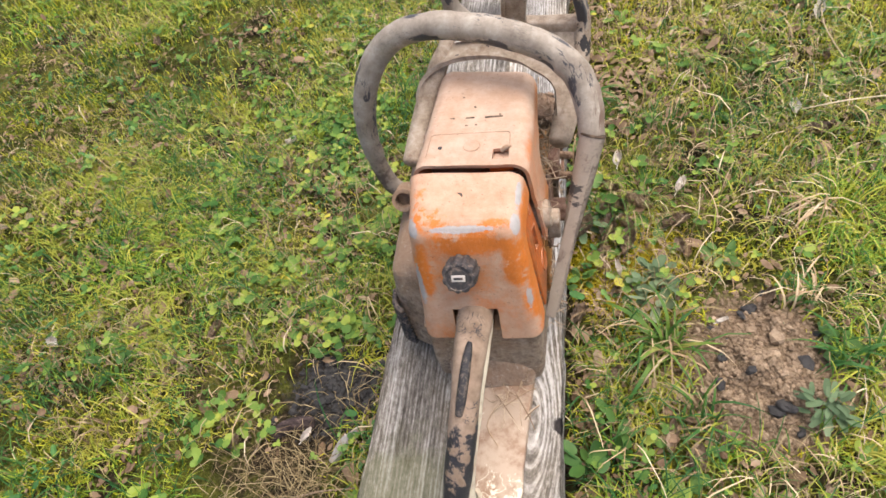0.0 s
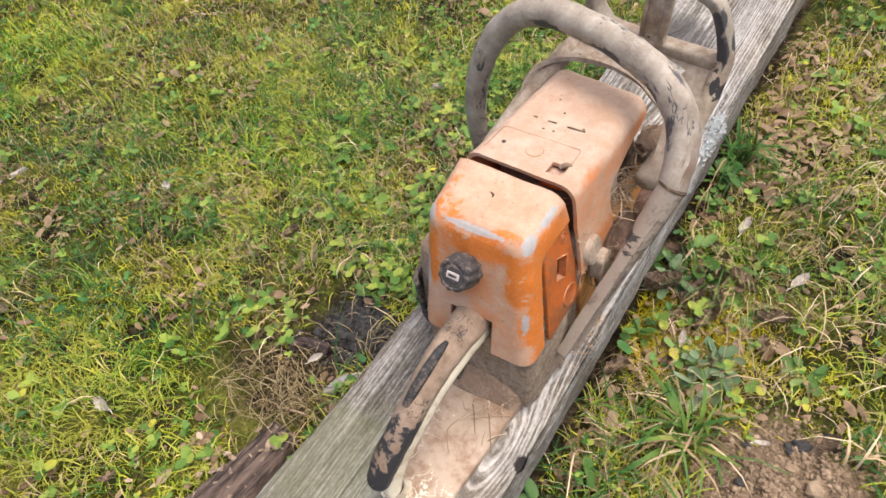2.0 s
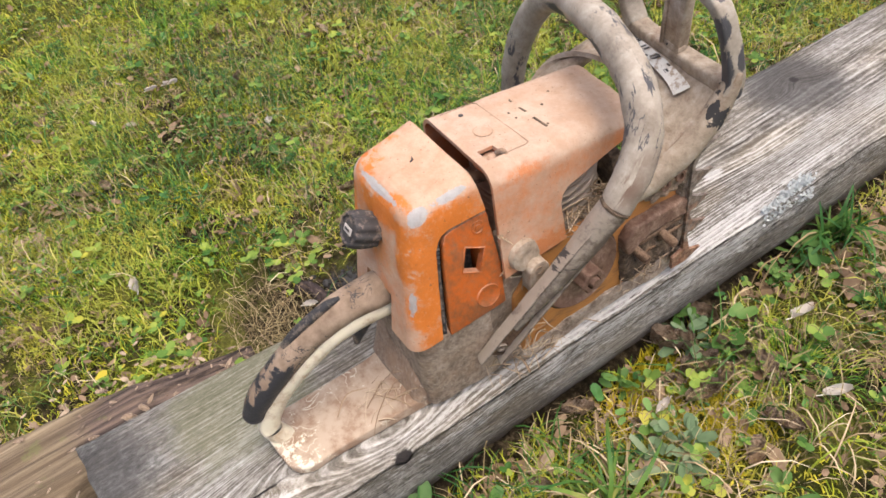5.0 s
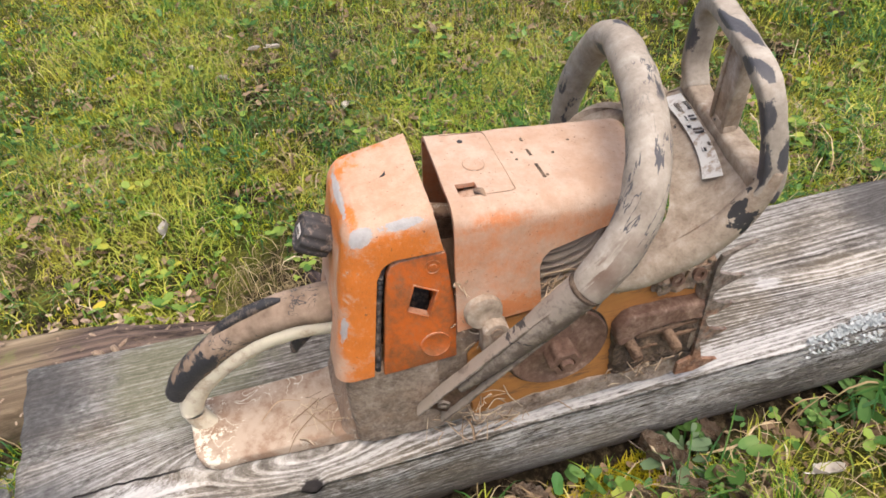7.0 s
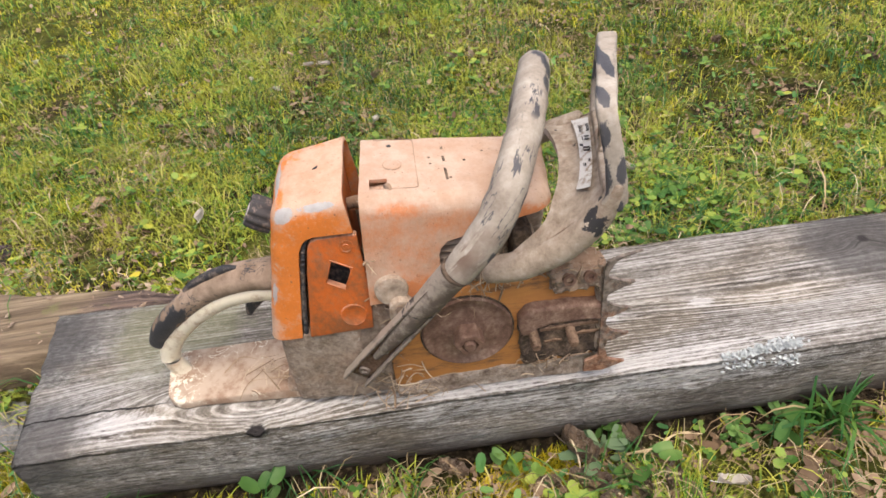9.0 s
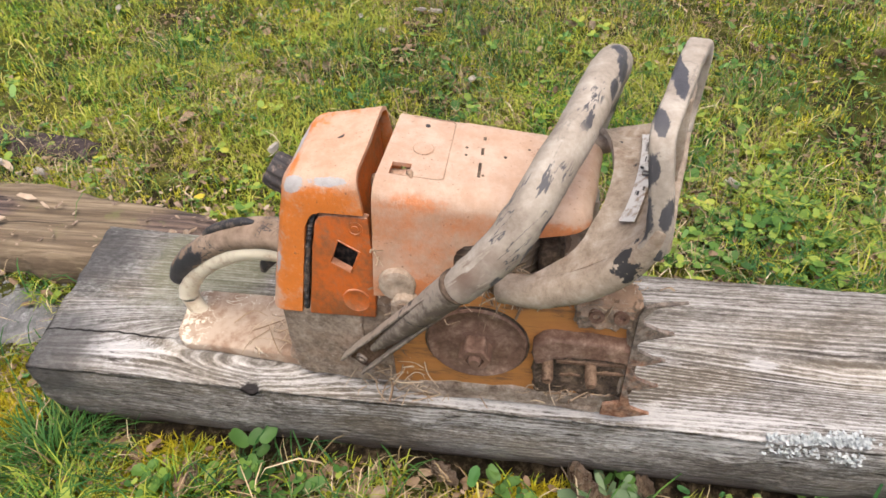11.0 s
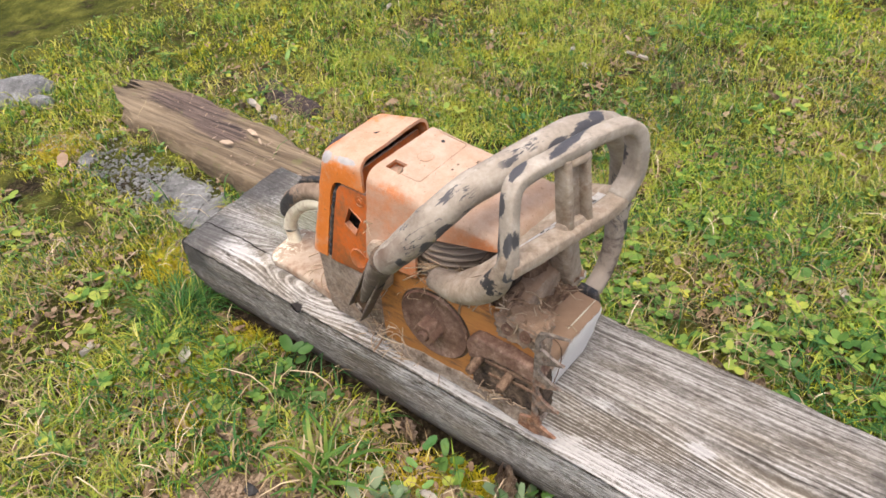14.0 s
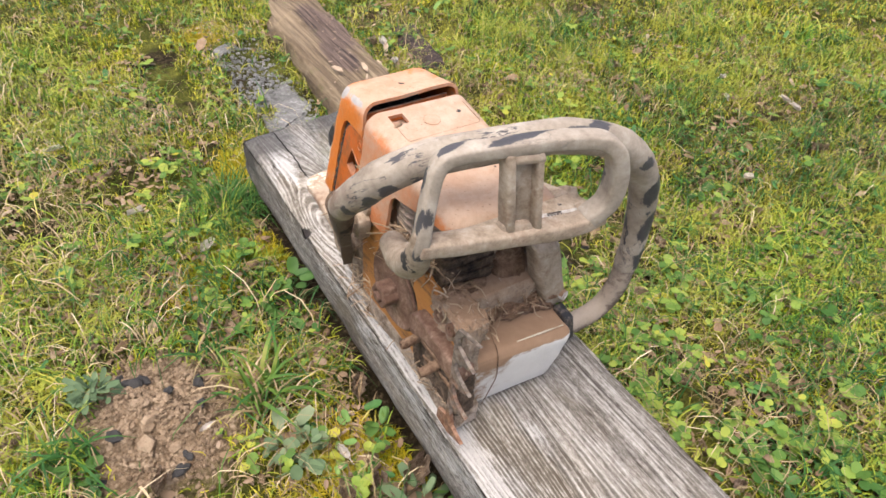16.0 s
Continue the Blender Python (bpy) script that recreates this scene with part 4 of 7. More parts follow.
for k in range(10):
    z = 0.122 + 0.0081 * k
    bm = lathe([(0, 0.020), (0, 0.0565), (0.0008, 0.0580), (0.0018, 0.0580), (0.0028, 0.0565), (0.0028, 0.020)], (0.066, 0.012, z), (0.02, -0.10, 1), 40)
    part("fin", lumpy(bm, 0.0014, 0.014, k), m_fin, cylinder)

# crankcase and mud
bm = fine(box(-0.012, 0.126, -0.105, 0.096, 0.004, 0.128, 0.010), 5)
part("crankcase", lumpy(bm, 0.004, 0.03), m_cast, saw, "mud-caked metal crankcase")
bm = fine(block([(0.008, -0.170, 0.006), (0.122, -0.172, 0.006), (0.126, -0.09, 0.002), (0.0, -0.09, 0.002), (0.006, -0.166, 0.112), (0.128, -0.166, 0.112), (0.130, -0.09, 0.112), (0.004, -0.09, 0.112)], 0.008), 5)
part("rear_body", lumpy(bm, 0.0025, 0.025, 4), m_cast, saw, "dirty grey lower body")
bm = block([(-0.040, -0.130, 0.022), (0.010, -0.150, 0.020), (0.010, 0.075, 0.012), (-0.035, 0.065, 0.015), (-0.028, -0.120, 0.150), (0.016, -0.135, 0.170), (0.016, 0.070, 0.165), (-0.026, 0.060, 0.150)], 0.014, 4)
starter = part("starter_housing", lumpy(fine(bm, 2), 0.0015, 0.03, 7), m_cast, saw, "dusty housing of the starter with cooling ribs")
for k in range(9):
    z = 0.034 + 0.0085 * k
    part("rib", tube([(-0.0395 + 0.0007 * k, -0.112, z), (-0.036 + 0.0006 * k, -0.130, z), (-0.022, -0.139, z)], 0.0030, 8, 4), m_black, starter)
part("left_mount", lathe([(-0.012, 0.0125), (0.018, 0.0125), (0.018, 0.0085), (0.004, 0.0080), (0.004, 0.001)], (-0.016, -0.034, 0.170), (0.1, -0.8, 0.5), 24), m_cast, saw, "open end of the mount tube")

# tank in front
bm = block([(0.002, 0.080, 0.000), (0.124, 0.082, 0.000), (0.119, 0.122, 0.000), (0.004, 0.128, 0.000),
            (-0.006, 0.078, 0.088), (0.134, 0.082, 0.101), (0.1320, 0.137, 0.098), (-0.002, 0.142, 0.081)], 0.012, 5)
part("tank", lumpy(fine(bm, 3), 0.0012, 0.03, 8), m_tank, saw, "white plastic tank with a muddy top")
part("tank_crack", tube([(0.080, 0.100, 0.0955), (0.086, 0.118, 0.0948), (0.0915, 0.1345, 0.0925), (0.0925, 0.1382, 0.080), (0.0890, 0.1352, 0.055), (0.0915, 0.1312, 0.030), (0.0935, 0.1268, 0.006)], [0.0003, 0.0005, 0.0006, 0.0007, 0.0005, 0.0006, 0.0003], 6), m_mud, saw, "crack in the tank")
part("tank_seam", tube([(0.012, 0.1335, 0.0888), (0.04, 0.1320, 0.0898), (0.066, 0.1305, 0.0908)], [0.0005, 0.0010, 0.0005], 6), m_cream, saw, "pale seam of the tank")
bm = fine(block([(-0.020, 0.080, 0.078), (0.012, 0.080, 0.078), (0.010, 0.108, 0.082), (-0.020, 0.106, 0.082), (0.012, 0.088, 0.182), (0.046, 0.088, 0.186), (0.044, 0.108, 0.176), (0.014, 0.108, 0.172)], 0.006, 3), 3)
part("front_lug", lumpy(bm, 0.0025, 0.02, 9), m_saddle, saw, "dusty upright lug beside the tank")
part("lug_screw", lathe([(0, 0.0055), (0.004, 0.005), (0.004, 0.001)], (-0.006, 0.107, 0.100), (-0.2, 1, 0.1), 14), m_tank, saw, "pale screw in the lug")
bm = fine(box(-0.004, 0.126, 0.064, 0.106, 0.060, 0.105, 0.008), 16)
part("mud_fill", lumpy(lumpy(bm, 0.008, 0.010, 10), 0.0030, 0.005, 37), m_mud, saw, "dried mud packed before the cylinder")
bm = fine(block([(0.024, 0.074, 0.09), (0.062, 0.074, 0.09), (0.060, 0.096, 0.09), (0.026, 0.096, 0.09), (0.030, 0.060, 0.168), (0.060, 0.060, 0.168), (0.056, 0.080, 0.150), (0.028, 0.080, 0.150)], 0.005), 3)
part("exhaust_stub", lumpy(fine(bm, 2), 0.0024, 0.010, 12), m_mud, saw, "mud-caked exhaust port")

bm = fine(block([(0.066, 0.076, 0.092), (0.124, 0.078, 0.096), (0.122, 0.098, 0.096), (0.068, 0.094, 0.092), (0.072, 0.070, 0.122), (0.118, 0.070, 0.140), (0.117, 0.080, 0.134), (0.074, 0.078, 0.118)], 0.004), 10)
part("mud_clod", lumpy(lumpy(bm, 0.0055, 0.009, 23), 0.0030, 0.004, 36), m_mud, saw, "lump of dried mud before the cylinder")
bm = lathe([(-0.003, 0.0135), (0.0015, 0.0138), (0.003, 0.012), (0.0032, 0.001)], (0.122, 0.103, 0.142), (0.15, 0.75, 0.6), 20)
part("flange", lumpy(bm, 0.001, 0.01, 4), m_mud, saw, "dusty curved flange over the mud")
bm = fine(box(0.060, 0.120, 0.058, 0.074, 0.100, 0.186, 0.004), 4)
muffler = part("muffler", lumpy(bm, 0.0018, 0.012, 6), m_seat, saw, "sooty black muffler packed with mud")
for z in (0.140, 0.152, 0.164, 0.176):
    part("rib", lumpy(fine(box(0.062, 0.118, 0.072, 0.0775, z, z + 0.0040, 0.0012), 3), 0.0014, 0.012, int(z * 1000)), m_seat, muffler)
bm = fine(block([(0.070, 0.076, 0.118), (0.112, 0.076, 0.124), (0.110, 0.088, 0.124), (0.072, 0.088, 0.118), (0.070, 0.074, 0.132), (0.112, 0.074, 0.138), (0.110, 0.084, 0.136), (0.072, 0.084, 0.130)], 0.003), 4)
part("mud_ledge", lumpy(bm, 0.003, 0.010, 8), m_mud, saw, "ledge of dried mud under the muffler")

# sprocket side
bm = prism([(-0.068, 0.018), (0.135, 0.016), (0.137, 0.128), (0.100, 0.134), (0.02, 0.140), (-0.040, 0.132), (-0.068, 0.10)], "x", 0.118, 0.1300, 0.002)
part("sprocket_plate", lumpy(fine(bm, 1), 0.0006, 0.02), m_ochre, saw, "stained ochre metal side plate")
DRUM, HUB = Vector((0.1278, 0.0095, 0.0835)), Vector((0.1305, 0.0095, 0.0835))
drum = part("clutch_drum", lathe([(-0.004, 0.0435), (0.0045, 0.0438), (0.0060, 0.0425), (0.0058, 0.0405), (0.0046, 0.0390), (0.0044, 0.0260), (0.0056, 0.0225), (0.0056, 0.0170), (0.0062, 0.0145)], DRUM, (1, 0, 0), 56), m_rust, saw, "rusty round clutch drum")
toothed = lambda a, h, r: 1 + 0.085 * math.cos(a * 6)
part("sprocket", lathe([(0.002, 0.0135), (0.0185, 0.0132), (0.0200, 0.0118), (0.0200, 0.0075), (0.0155, 0.0070)], HUB, (1, 0, 0), 56, wave=toothed), m_rust, drum)
part("shaft_end", lathe([(0.006, 0.0058), (0.021, 0.0058), (0.023, 0.0045)], HUB, (1, 0, 0), 20), m_rust, drum)
part("drum_gap", lathe([(0, 0.0458), (0.0012, 0.0456), (0.0012, 0.0425)], (0.1295, 0.0095, 0.0835), (1, 0, 0), 48), m_seat, drum)
outline = [(0.0600, 0.076), (0.0575, 0.086), (0.0580, 0.0955), (0.0625, 0.1045), (0.0700, 0.1085), (0.105, 0.1078), (0.1395, 0.1040), (0.1420, 0.098), (0.1425, 0.0835), (0.1110, 0.0872), (0.0770, 0.0845), (0.0690, 0.076)]
bm = prism(outline, "x", 0.122, 0.1425, 0.0042, 4)
part("guide_bead", lumpy(dense(bm, 0.005), 0.0011, 0.009, 2), m_rust, saw, "rust-brown cast lip over the bar seat")
bm = prism([(0.060, 0.030), (0.1420, 0.034), (0.1470, 0.046), (0.1430, 0.090), (0.058, 0.090)], "x", 0.120, 0.1375, 0.003, 2)
part("bar_seat", lumpy(dense(bm, 0.004), 0.0024, 0.007, 14), m_seat, saw, "dark muddy seat of the bar")
for y0, y1, z0, z1 in ((0.078, 0.135, 0.0765, 0.0800), (0.082, 0.100, 0.0600, 0.0625), (0.104, 0.140, 0.0655, 0.0680)):
    part("seat_ledge", lumpy(fine(box(0.132, 0.1400, y0, y1, z0, z1, 0.0008), 3), 0.0009, 0.006, int(y0 * 1000)), m_mud, saw)
for y, z in ((0.071, 0.078), (0.107, 0.076)):
    stud = part("bar_stud", lathe([(0, 0.0050), (0.031, 0.0049), (0.034, 0.0038)], (0.124, y, z), (1, 0, -0.12), 18, wave=lambda a, h, r: 1 + 0.03 * math.sin(a + h * 2500)), m_mud, saw, "rusty threaded stud")
bm = fine(box(0.108, 0.1385, 0.090, 0.137, 0.122, 0.150, 0.004), 9)
part("bolt_block", lumpy(lumpy(bm, 0.0032, 0.010, 15), 0.0025, 0.004, 35), m_cast, saw, "mud-caked block with two bolts")
for y in (0.105, 0.124):
    part("bolt", lathe([(0, 0.0062), (0.004, 0.0060), (0.004, 0.0032), (0.0015, 0.003)], (0.1380, y, 0.139), (1, 0, 0.15), 16), m_rust, saw)
bm = fine(box(0.118, 0.1385, 0.1325, 0.1395, 0.012, 0.150, 0.002), 14)
part("mud_strip", lumpy(bm, 0.0040, 0.009, 16), m_cast, saw, "dried mud behind the spikes")
bm = fine(box(0.104, 0.1315, -0.07, 0.135, 0.0, 0.025, 0.003), 10)
part("foot_rail", lumpy(bm, 0.0035, 0.012, 17), m_crust, saw, "dusty bottom rail of the case")

# bumper spikes
tips = [(0.1690, 0.1637), (0.1655, 0.1279), (0.1645, 0.0952), (0.1640, 0.0617), (0.1630, 0.0207)]
valleys = [0.1425, 0.1125, 0.0835, 0.0525]
outline = [(0.1355, 0.090), (0.1355, 0.034), (0.122, 0.029), (0.121, 0.0145), (0.140, 0.0125), tips[4]]
for k in (3, 2, 1, 0):
    z, low, high = valleys[k], tips[k + 1][1], tips[k][1]
    outline += [(0.1535, low + 0.0032), (0.1455, low + 0.0075), (0.1410, z - 0.0060), (0.1393, z), (0.1408, z + 0.0040), (0.1465, high - 0.0078), (0.1545, high - 0.0042), tips[k]]
outline += [(0.150, 0.1602), (0.1390, 0.1565), (0.1360, 0.1480)]
bm = prism(outline, "x", 0.1405, 0.1440, 0.0)
part("bumper_spike", bm, m_spike, saw, "rusty toothed bumper spike plate")

# wrap handle
HANDLE = [(0.1825, 0.004, 0.204), (0.1815, 0.020, 0.222), (0.1755, 0.036, 0.241), (0.1640, 0.048, 0.257), (0.139, 0.062, 0.273), (0.100, 0.078, 0.282), (0.060, 0.090, 0.286), (0.020, 0.101, 0.285), (-0.018, 0.109, 0.274),
          (-0.050, 0.112, 0.250), (-0.074, 0.110, 0.215), (-0.089, 0.106, 0.176), (-0.097, 0.104, 0.135), (-0.098, 0.103, 0.098), (-0.096, 0.102, 0.068), (-0.086, 0.099, 0.040), (-0.060, 0.097, 0.027), (-0.015, 0.095, 0.025)]
bm = tube(HANDLE[:14], [0.0130, 0.0140] + [0.0146] * 9 + [0.0138, 0.0130, 0.0126], 22, 7, flat_start=True)
wrap_handle = part("wrap_handle", lumpy(bm, 0.0009, 0.018), m_rubber, saw, "curved front handle in dusty black rubber")
part("handle_end", tube(HANDLE[12:], [0.0118, 0.0116, 0.0115, 0.0115, 0.0115, 0.0115], 18, 6), m_alloy, wrap_handle, "bare grey metal end of the handle")
part("clamp", lumpy(fine(block([(-0.012, 0.108, 0.060), (0.006, 0.110, 0.060), (0.006, 0.136, 0.060), (-0.010, 0.134, 0.060), (-0.010, 0.106, 0.088), (0.004, 0.108, 0.0905), (0.004, 0.130, 0.0885), (-0.008, 0.128, 0.086)], 0.003), 2), 0.001, 0.01), m_black, wrap_handle, "dark clamp at the tank's corner")

# strut from the handle down to the case: a channel with two flanges
A, B = Vector((0.1835, 0.003, 0.206)), Vector((0.1360, -0.100, 0.0515))
run = (B - A).normalized()
across = run.cross(Vector((1, 0, 0.25))).normalized()
outward = across.cross(run).normalized()
if outward.x < 0:
    outward = -outward
bm = tube([A + run * 0.0006, A + run * 0.012, A + run * 0.040, A + run * 0.075, A + run * 0.115, A + run * 0.152], [0.0128, 0.0127, 0.0120, 0.0100, 0.0072, 0.0036], 20, 4, flat_start=True)
for sign in (-1, 1):
    pts = [A + across * sign * 0.0092 + run * 0.026 + outward * 0.003, A + across * sign * 0.0098 + run * 0.060 + outward * 0.001, A.lerp(B, 0.68) + across * sign * 0.0104, A.lerp(B, 0.85) + across * sign * 0.0112, A.lerp(B, 1.05) + across * sign * 0.0116]
    tube(pts, [0.0050, 0.0060, 0.0064, 0.0064, 0.0058], 12, 5, flat=0.25, side=across, bm=bm, square=0.5)
strut = part("handle_strut", lumpy(bm, 0.0005, 0.02, 3), m_alloy, saw, "dull metal strut that carries the handle")
bm = tube([A.lerp(B, 0.45) - outward * 0.001, A.lerp(B, 0.6) - outward * 0.0015, B - outward * 0.002], [0.0100, 0.0105, 0.0105], 16, 6, flat=0.25, side=outward, square=0.6)
part("channel_floor", lumpy(fine(bm, 1), 0.0015, 0.010, 5), m_mud, strut)
for t in (0.70, 0.94):
    part("screw", lathe([(0, 0.0055), (0.0035, 0.0052), (0.0035, 0.0028), (0.001, 0.0025)], A.lerp(B, t) - outward * 0.0005, outward, 18), m_alloy, strut)

ring = lathe([(-0.0012, 0.0126), (-0.0008, 0.0134), (0.0010, 0.0134), (0.0014, 0.0126)], A, run, 24)
part("joint_ring", ring, m_seat, strut, "dark joint between the handle and its strut")
# right mount
part("right_mount", lumpy(lathe([(-0.02, 0.015), (0.010, 0.0153), (0.0140, 0.0142), (0.0152, 0.0110), (0.0148, 0.0050), (0.0140, 0.001)], (0.124, -0.054, 0.1525), (1, 0.05, 0.1), 26), 0.0008, 0.015), m_saddle, saw, "dusty round rubber mount")
bm = prism([(-0.0595, 0.118), (-0.040, 0.118), (-0.037, 0.136)] + arc(-0.0475, 0.1385, 0.0105, 0, 180, 9), "x", 0.134, 0.147, 0.003, 3)
lug = part("mount_lug", lumpy(bm, 0.0006, 0.02), m_saddle, saw, "dusty cast lug with a bolt hole")
part("lug_hole", lathe([(-0.001, 0.0052), (0.0006, 0.0052), (0.0006, 0.0030), (-0.0005, 0.0028)], (0.147, -0.0475, 0.139), (1, 0, 0), 18), m_cast, lug)

# hand guard
ACROSS = (0.27, 0.963, 0)
bm = tube([(0.1770, 0.1250, 0.244), (0.1780, 0.1280, 0.256), (0.1750, 0.1265, 0.275), (0.1705, 0.1245, 0.293), (0.1660, 0.1225, 0.3075), (0.1590, 0.1225, 0.3150), (0.145, 0.1265, 0.3185),
           (0.120, 0.1345, 0.3205), (0.090, 0.1430, 0.3220), (0.066, 0.1510, 0.3220), (0.050, 0.1565, 0.3190), (0.0385, 0.1600, 0.308), (0.0325, 0.1610, 0.286), (0.034, 0.1595, 0.264), (0.046, 0.156, 0.2510)],
          [0.0064, 0.0058, 0.0054, 0.0052, 0.0054, 0.0056, 0.0056, 0.0056, 0.0056, 0.0056, 0.0060, 0.0068, 0.0070, 0.0070, 0.0070], 24, 7, flat=1.36, side=ACROSS, square=0.42)
hand_guard = part("hand_guard", lumpy(bm, 0.0005, 0.02, 2), m_rubber, saw, "tall black plastic hand guard under dust")
part("guard_arm", lumpy(tube([(0.148, 0.033, 0.171), (0.155, 0.062, 0.178), (0.165, 0.092, 0.199), (0.172, 0.112, 0.222), (0.1765, 0.1235, 0.244), (0.1780, 0.1285, 0.262)], [0.0120, 0.0138, 0.0136, 0.0118, 0.0090, 0.0062], 20, 6, flat=0.92, side=(0, 0.5, 1)), 0.0006, 0.02, 4), m_saddle, hand_guard)
part("lower_bar", lumpy(tube([(0.178, 0.128, 0.2500), (0.140, 0.136, 0.2475), (0.100, 0.1450, 0.2460), (0.060, 0.154, 0.2460), (0.036, 0.158, 0.2520)], 0.0070, 24, 5, flat=1.3, side=ACROSS, square=0.45), 0.0005, 0.02), m_saddle, hand_guard)
def upright(x0, x1, back, front):
    """A piece of the middle post between two distances across, leaning as the guard leans."""
    at = lambda x, d, z: (x + 0.0075 * (z - 0.25) / 0.066, 0.1405 + 0.244 * (0.1115 - x) + d - 0.002 * (z - 0.25) / 0.066, z)
    return block([at(x0, back, 0.249), at(x1, back, 0.249), at(x1, front, 0.249), at(x0, front, 0.249), at(x0, back, 0.318), at(x1, back, 0.318), at(x1, front - 0.002, 0.318), at(x0, front - 0.002, 0.318)], 0.0016, 2)


for x0, x1 in ((0.0885, 0.0935), (0.1090, 0.1155)):
    part("post", lumpy(fine(upright(x0, x1, -0.006, 0.0075), 2), 0.0005, 0.02), m_saddle, hand_guard)
part("web", upright(0.0925, 0.1100, -0.0045, 0.0000), m_saddle, hand_guard)
for z0, z1 in ((0.249, 0.258), (0.310, 0.318)):
    part("post_foot", block([(0.0935, 0.1385, z0), (0.1175, 0.1325, z0), (0.1175, 0.1455, z0), (0.0935, 0.1515, z0), (0.0955, 0.1385, z1), (0.1175, 0.1325, z1), (0.1175, 0.1440, z1), (0.0955, 0.1500, z1)], 0.003, 2), m_saddle, hand_guard)
# saddle plate from the bars back and down to the pivots
def on_saddle(u, t, lift=0.0045):
    """A place on the saddle: u runs across from the near arm to the far one, t from the guard back to the cover."""
    f = Vector((0.174 - 0.143 * u, 0.126 + 0.034 * u, 0.252 - 0.005 * u))
    arch = math.sin(math.pi * min(1.0, max(0.0, u))) ** 0.16
    b = Vector((0.148 - 0.014 * min(1.0, u * 12) - 0.146 * u, 0.036 + 0.072 * arch + 0.004 * u, 0.172 + 0.006 * u + 0.060 * arch))
    return f.lerp(b, t) + Vector((0, -0.2 * lift, lift - 0.006 * math.sin(math.pi * t)))


bm = bmesh.new()
rows = []
for u in [0, 0.008, 0.02, 0.04, 0.07, *np.linspace(0.1, 0.9, 21), 0.93, 0.96, 0.98, 0.992, 1]:
    rows.append([bm.verts.new(on_saddle(u, t, 0.0)) for t in np.linspace(0, 1, 10)])
for a, b in zip(rows, rows[1:]):
    for k in range(9):
        bm.faces.new((a[k], a[k + 1], b[k + 1], b[k]))
thicken(bm, 0.005)
part("saddle", lumpy(bm, 0.0008, 0.02, 6), m_saddle, hand_guard, "dusty saddle of the guard")
part("left_arm", tube([(0.024, 0.142, 0.236), (0.014, 0.120, 0.222), (0.000, 0.082, 0.202), (-0.009, 0.045, 0.184), (-0.014, 0.014, 0.174)], [0.008, 0.0115, 0.0125, 0.0125, 0.0120], 16, 5, flat=0.8), m_saddle, hand_guard)


bm = bmesh.new()
straighten = lambda u: 0.07 - 0.20 * (u - 0.10)
grid = [[bm.verts.new(on_saddle(u, t + straighten(u))) for t in (0.26, 0.34, 0.42, 0.50)] for u in np.linspace(0.10, 0.86, 16)]
for a, b in zip(grid, grid[1:]):
    for k in range(3):
        bm.faces.new((a[k], a[k + 1], b[k + 1], b[k]))
sticker = part("sticker", thicken(bm, 0.0006), m_sticker, hand_guard, "scuffed white sticker with unreadable print")
prints = random.Random(8)
bars = [(0.75 - 0.020 * k, 0.740 - 0.020 * k - prints.uniform(0, 0.003), 0.20, 0.20 + prints.uniform(0.04, 0.06)) for k in range(5)]
bars += [(0.745, 0.65, 0.31 + 0.016 * k, 0.317 + 0.016 * k) for k in range(4)] + [(0.60, 0.585, 0.22, 0.30), (0.565, 0.55, 0.22, 0.30), (0.60, 0.55, 0.33, 0.345), (0.50, 0.48, 0.34, 0.40)]
bars += [(0.47, 0.455, 0.22, 0.34), (0.44, 0.425, 0.22, 0.34), (0.455, 0.44, 0.21, 0.222), (0.455, 0.44, 0.338, 0.35), (0.30, 0.27, 0.30, 0.33), (0.30, 0.27, 0.35, 0.36), (0.34, 0.31, 0.22, 0.25)]
for u1, u0, t0, t1 in bars:
    bm = bmesh.new()
    bm.faces.new([bm.verts.new(on_saddle(u, t + 0.065 + straighten(u), 0.0056)) for u, t in ((u0, t0), (u1, t0), (u1, t1), (u0, t1))])
    part("print_bar", thicken(bm, 0.0003), m_black, hand_guard)

# rear handle and its pan
GRIP = [(0.066, -0.140, 0.131), (0.0660, -0.172, 0.137), (0.0645, -0.205, 0.1365), (0.0615, -0.240, 0.1235), (0.0570, -0.275, 0.1010), (0.0510, -0.303, 0.075), (0.0470, -0.317, 0.054)]
bm = tube(GRIP, [0.0180, 0.0178, 0.0158, 0.0142, 0.0138, 0.0135, 0.0122], 20, 7, flat=0.92)
rear_handle = part("rear_handle", lumpy(bm, 0.0008, 0.02, 11), m_grip, saw, "dust-covered black rear grip")
part("throttle_lock", tube([(0.0665, -0.203, 0.1505), (0.0655, -0.214, 0.1500), (0.0630, -0.232, 0.1430), (0.0600, -0.250, 0.1330), (0.0575, -0.262, 0.1240)], [0.0025, 0.0044, 0.0050, 0.0050, 0.004], 12, 5), m_black, rear_handle, "shiny black throttle lock")
bm = tube([(0.0735, -0.160, 0.118), (0.0730, -0.195, 0.121), (0.0705, -0.225, 0.114), (0.0655, -0.258, 0.0955), (0.0585, -0.288, 0.070), (0.0540, -0.308, 0.043), (0.0535, -0.311, 0.026), (0.056, -0.304, 0.006)], [0.0080, 0.0076, 0.0070, 0.0070, 0.0076, 0.0086, 0.0092, 0.0090], 14, 6, flat=1.25)
part("grip_underside", lumpy(bm, 0.0005, 0.02), m_cream, rear_handle, "cream plastic underside of the grip")
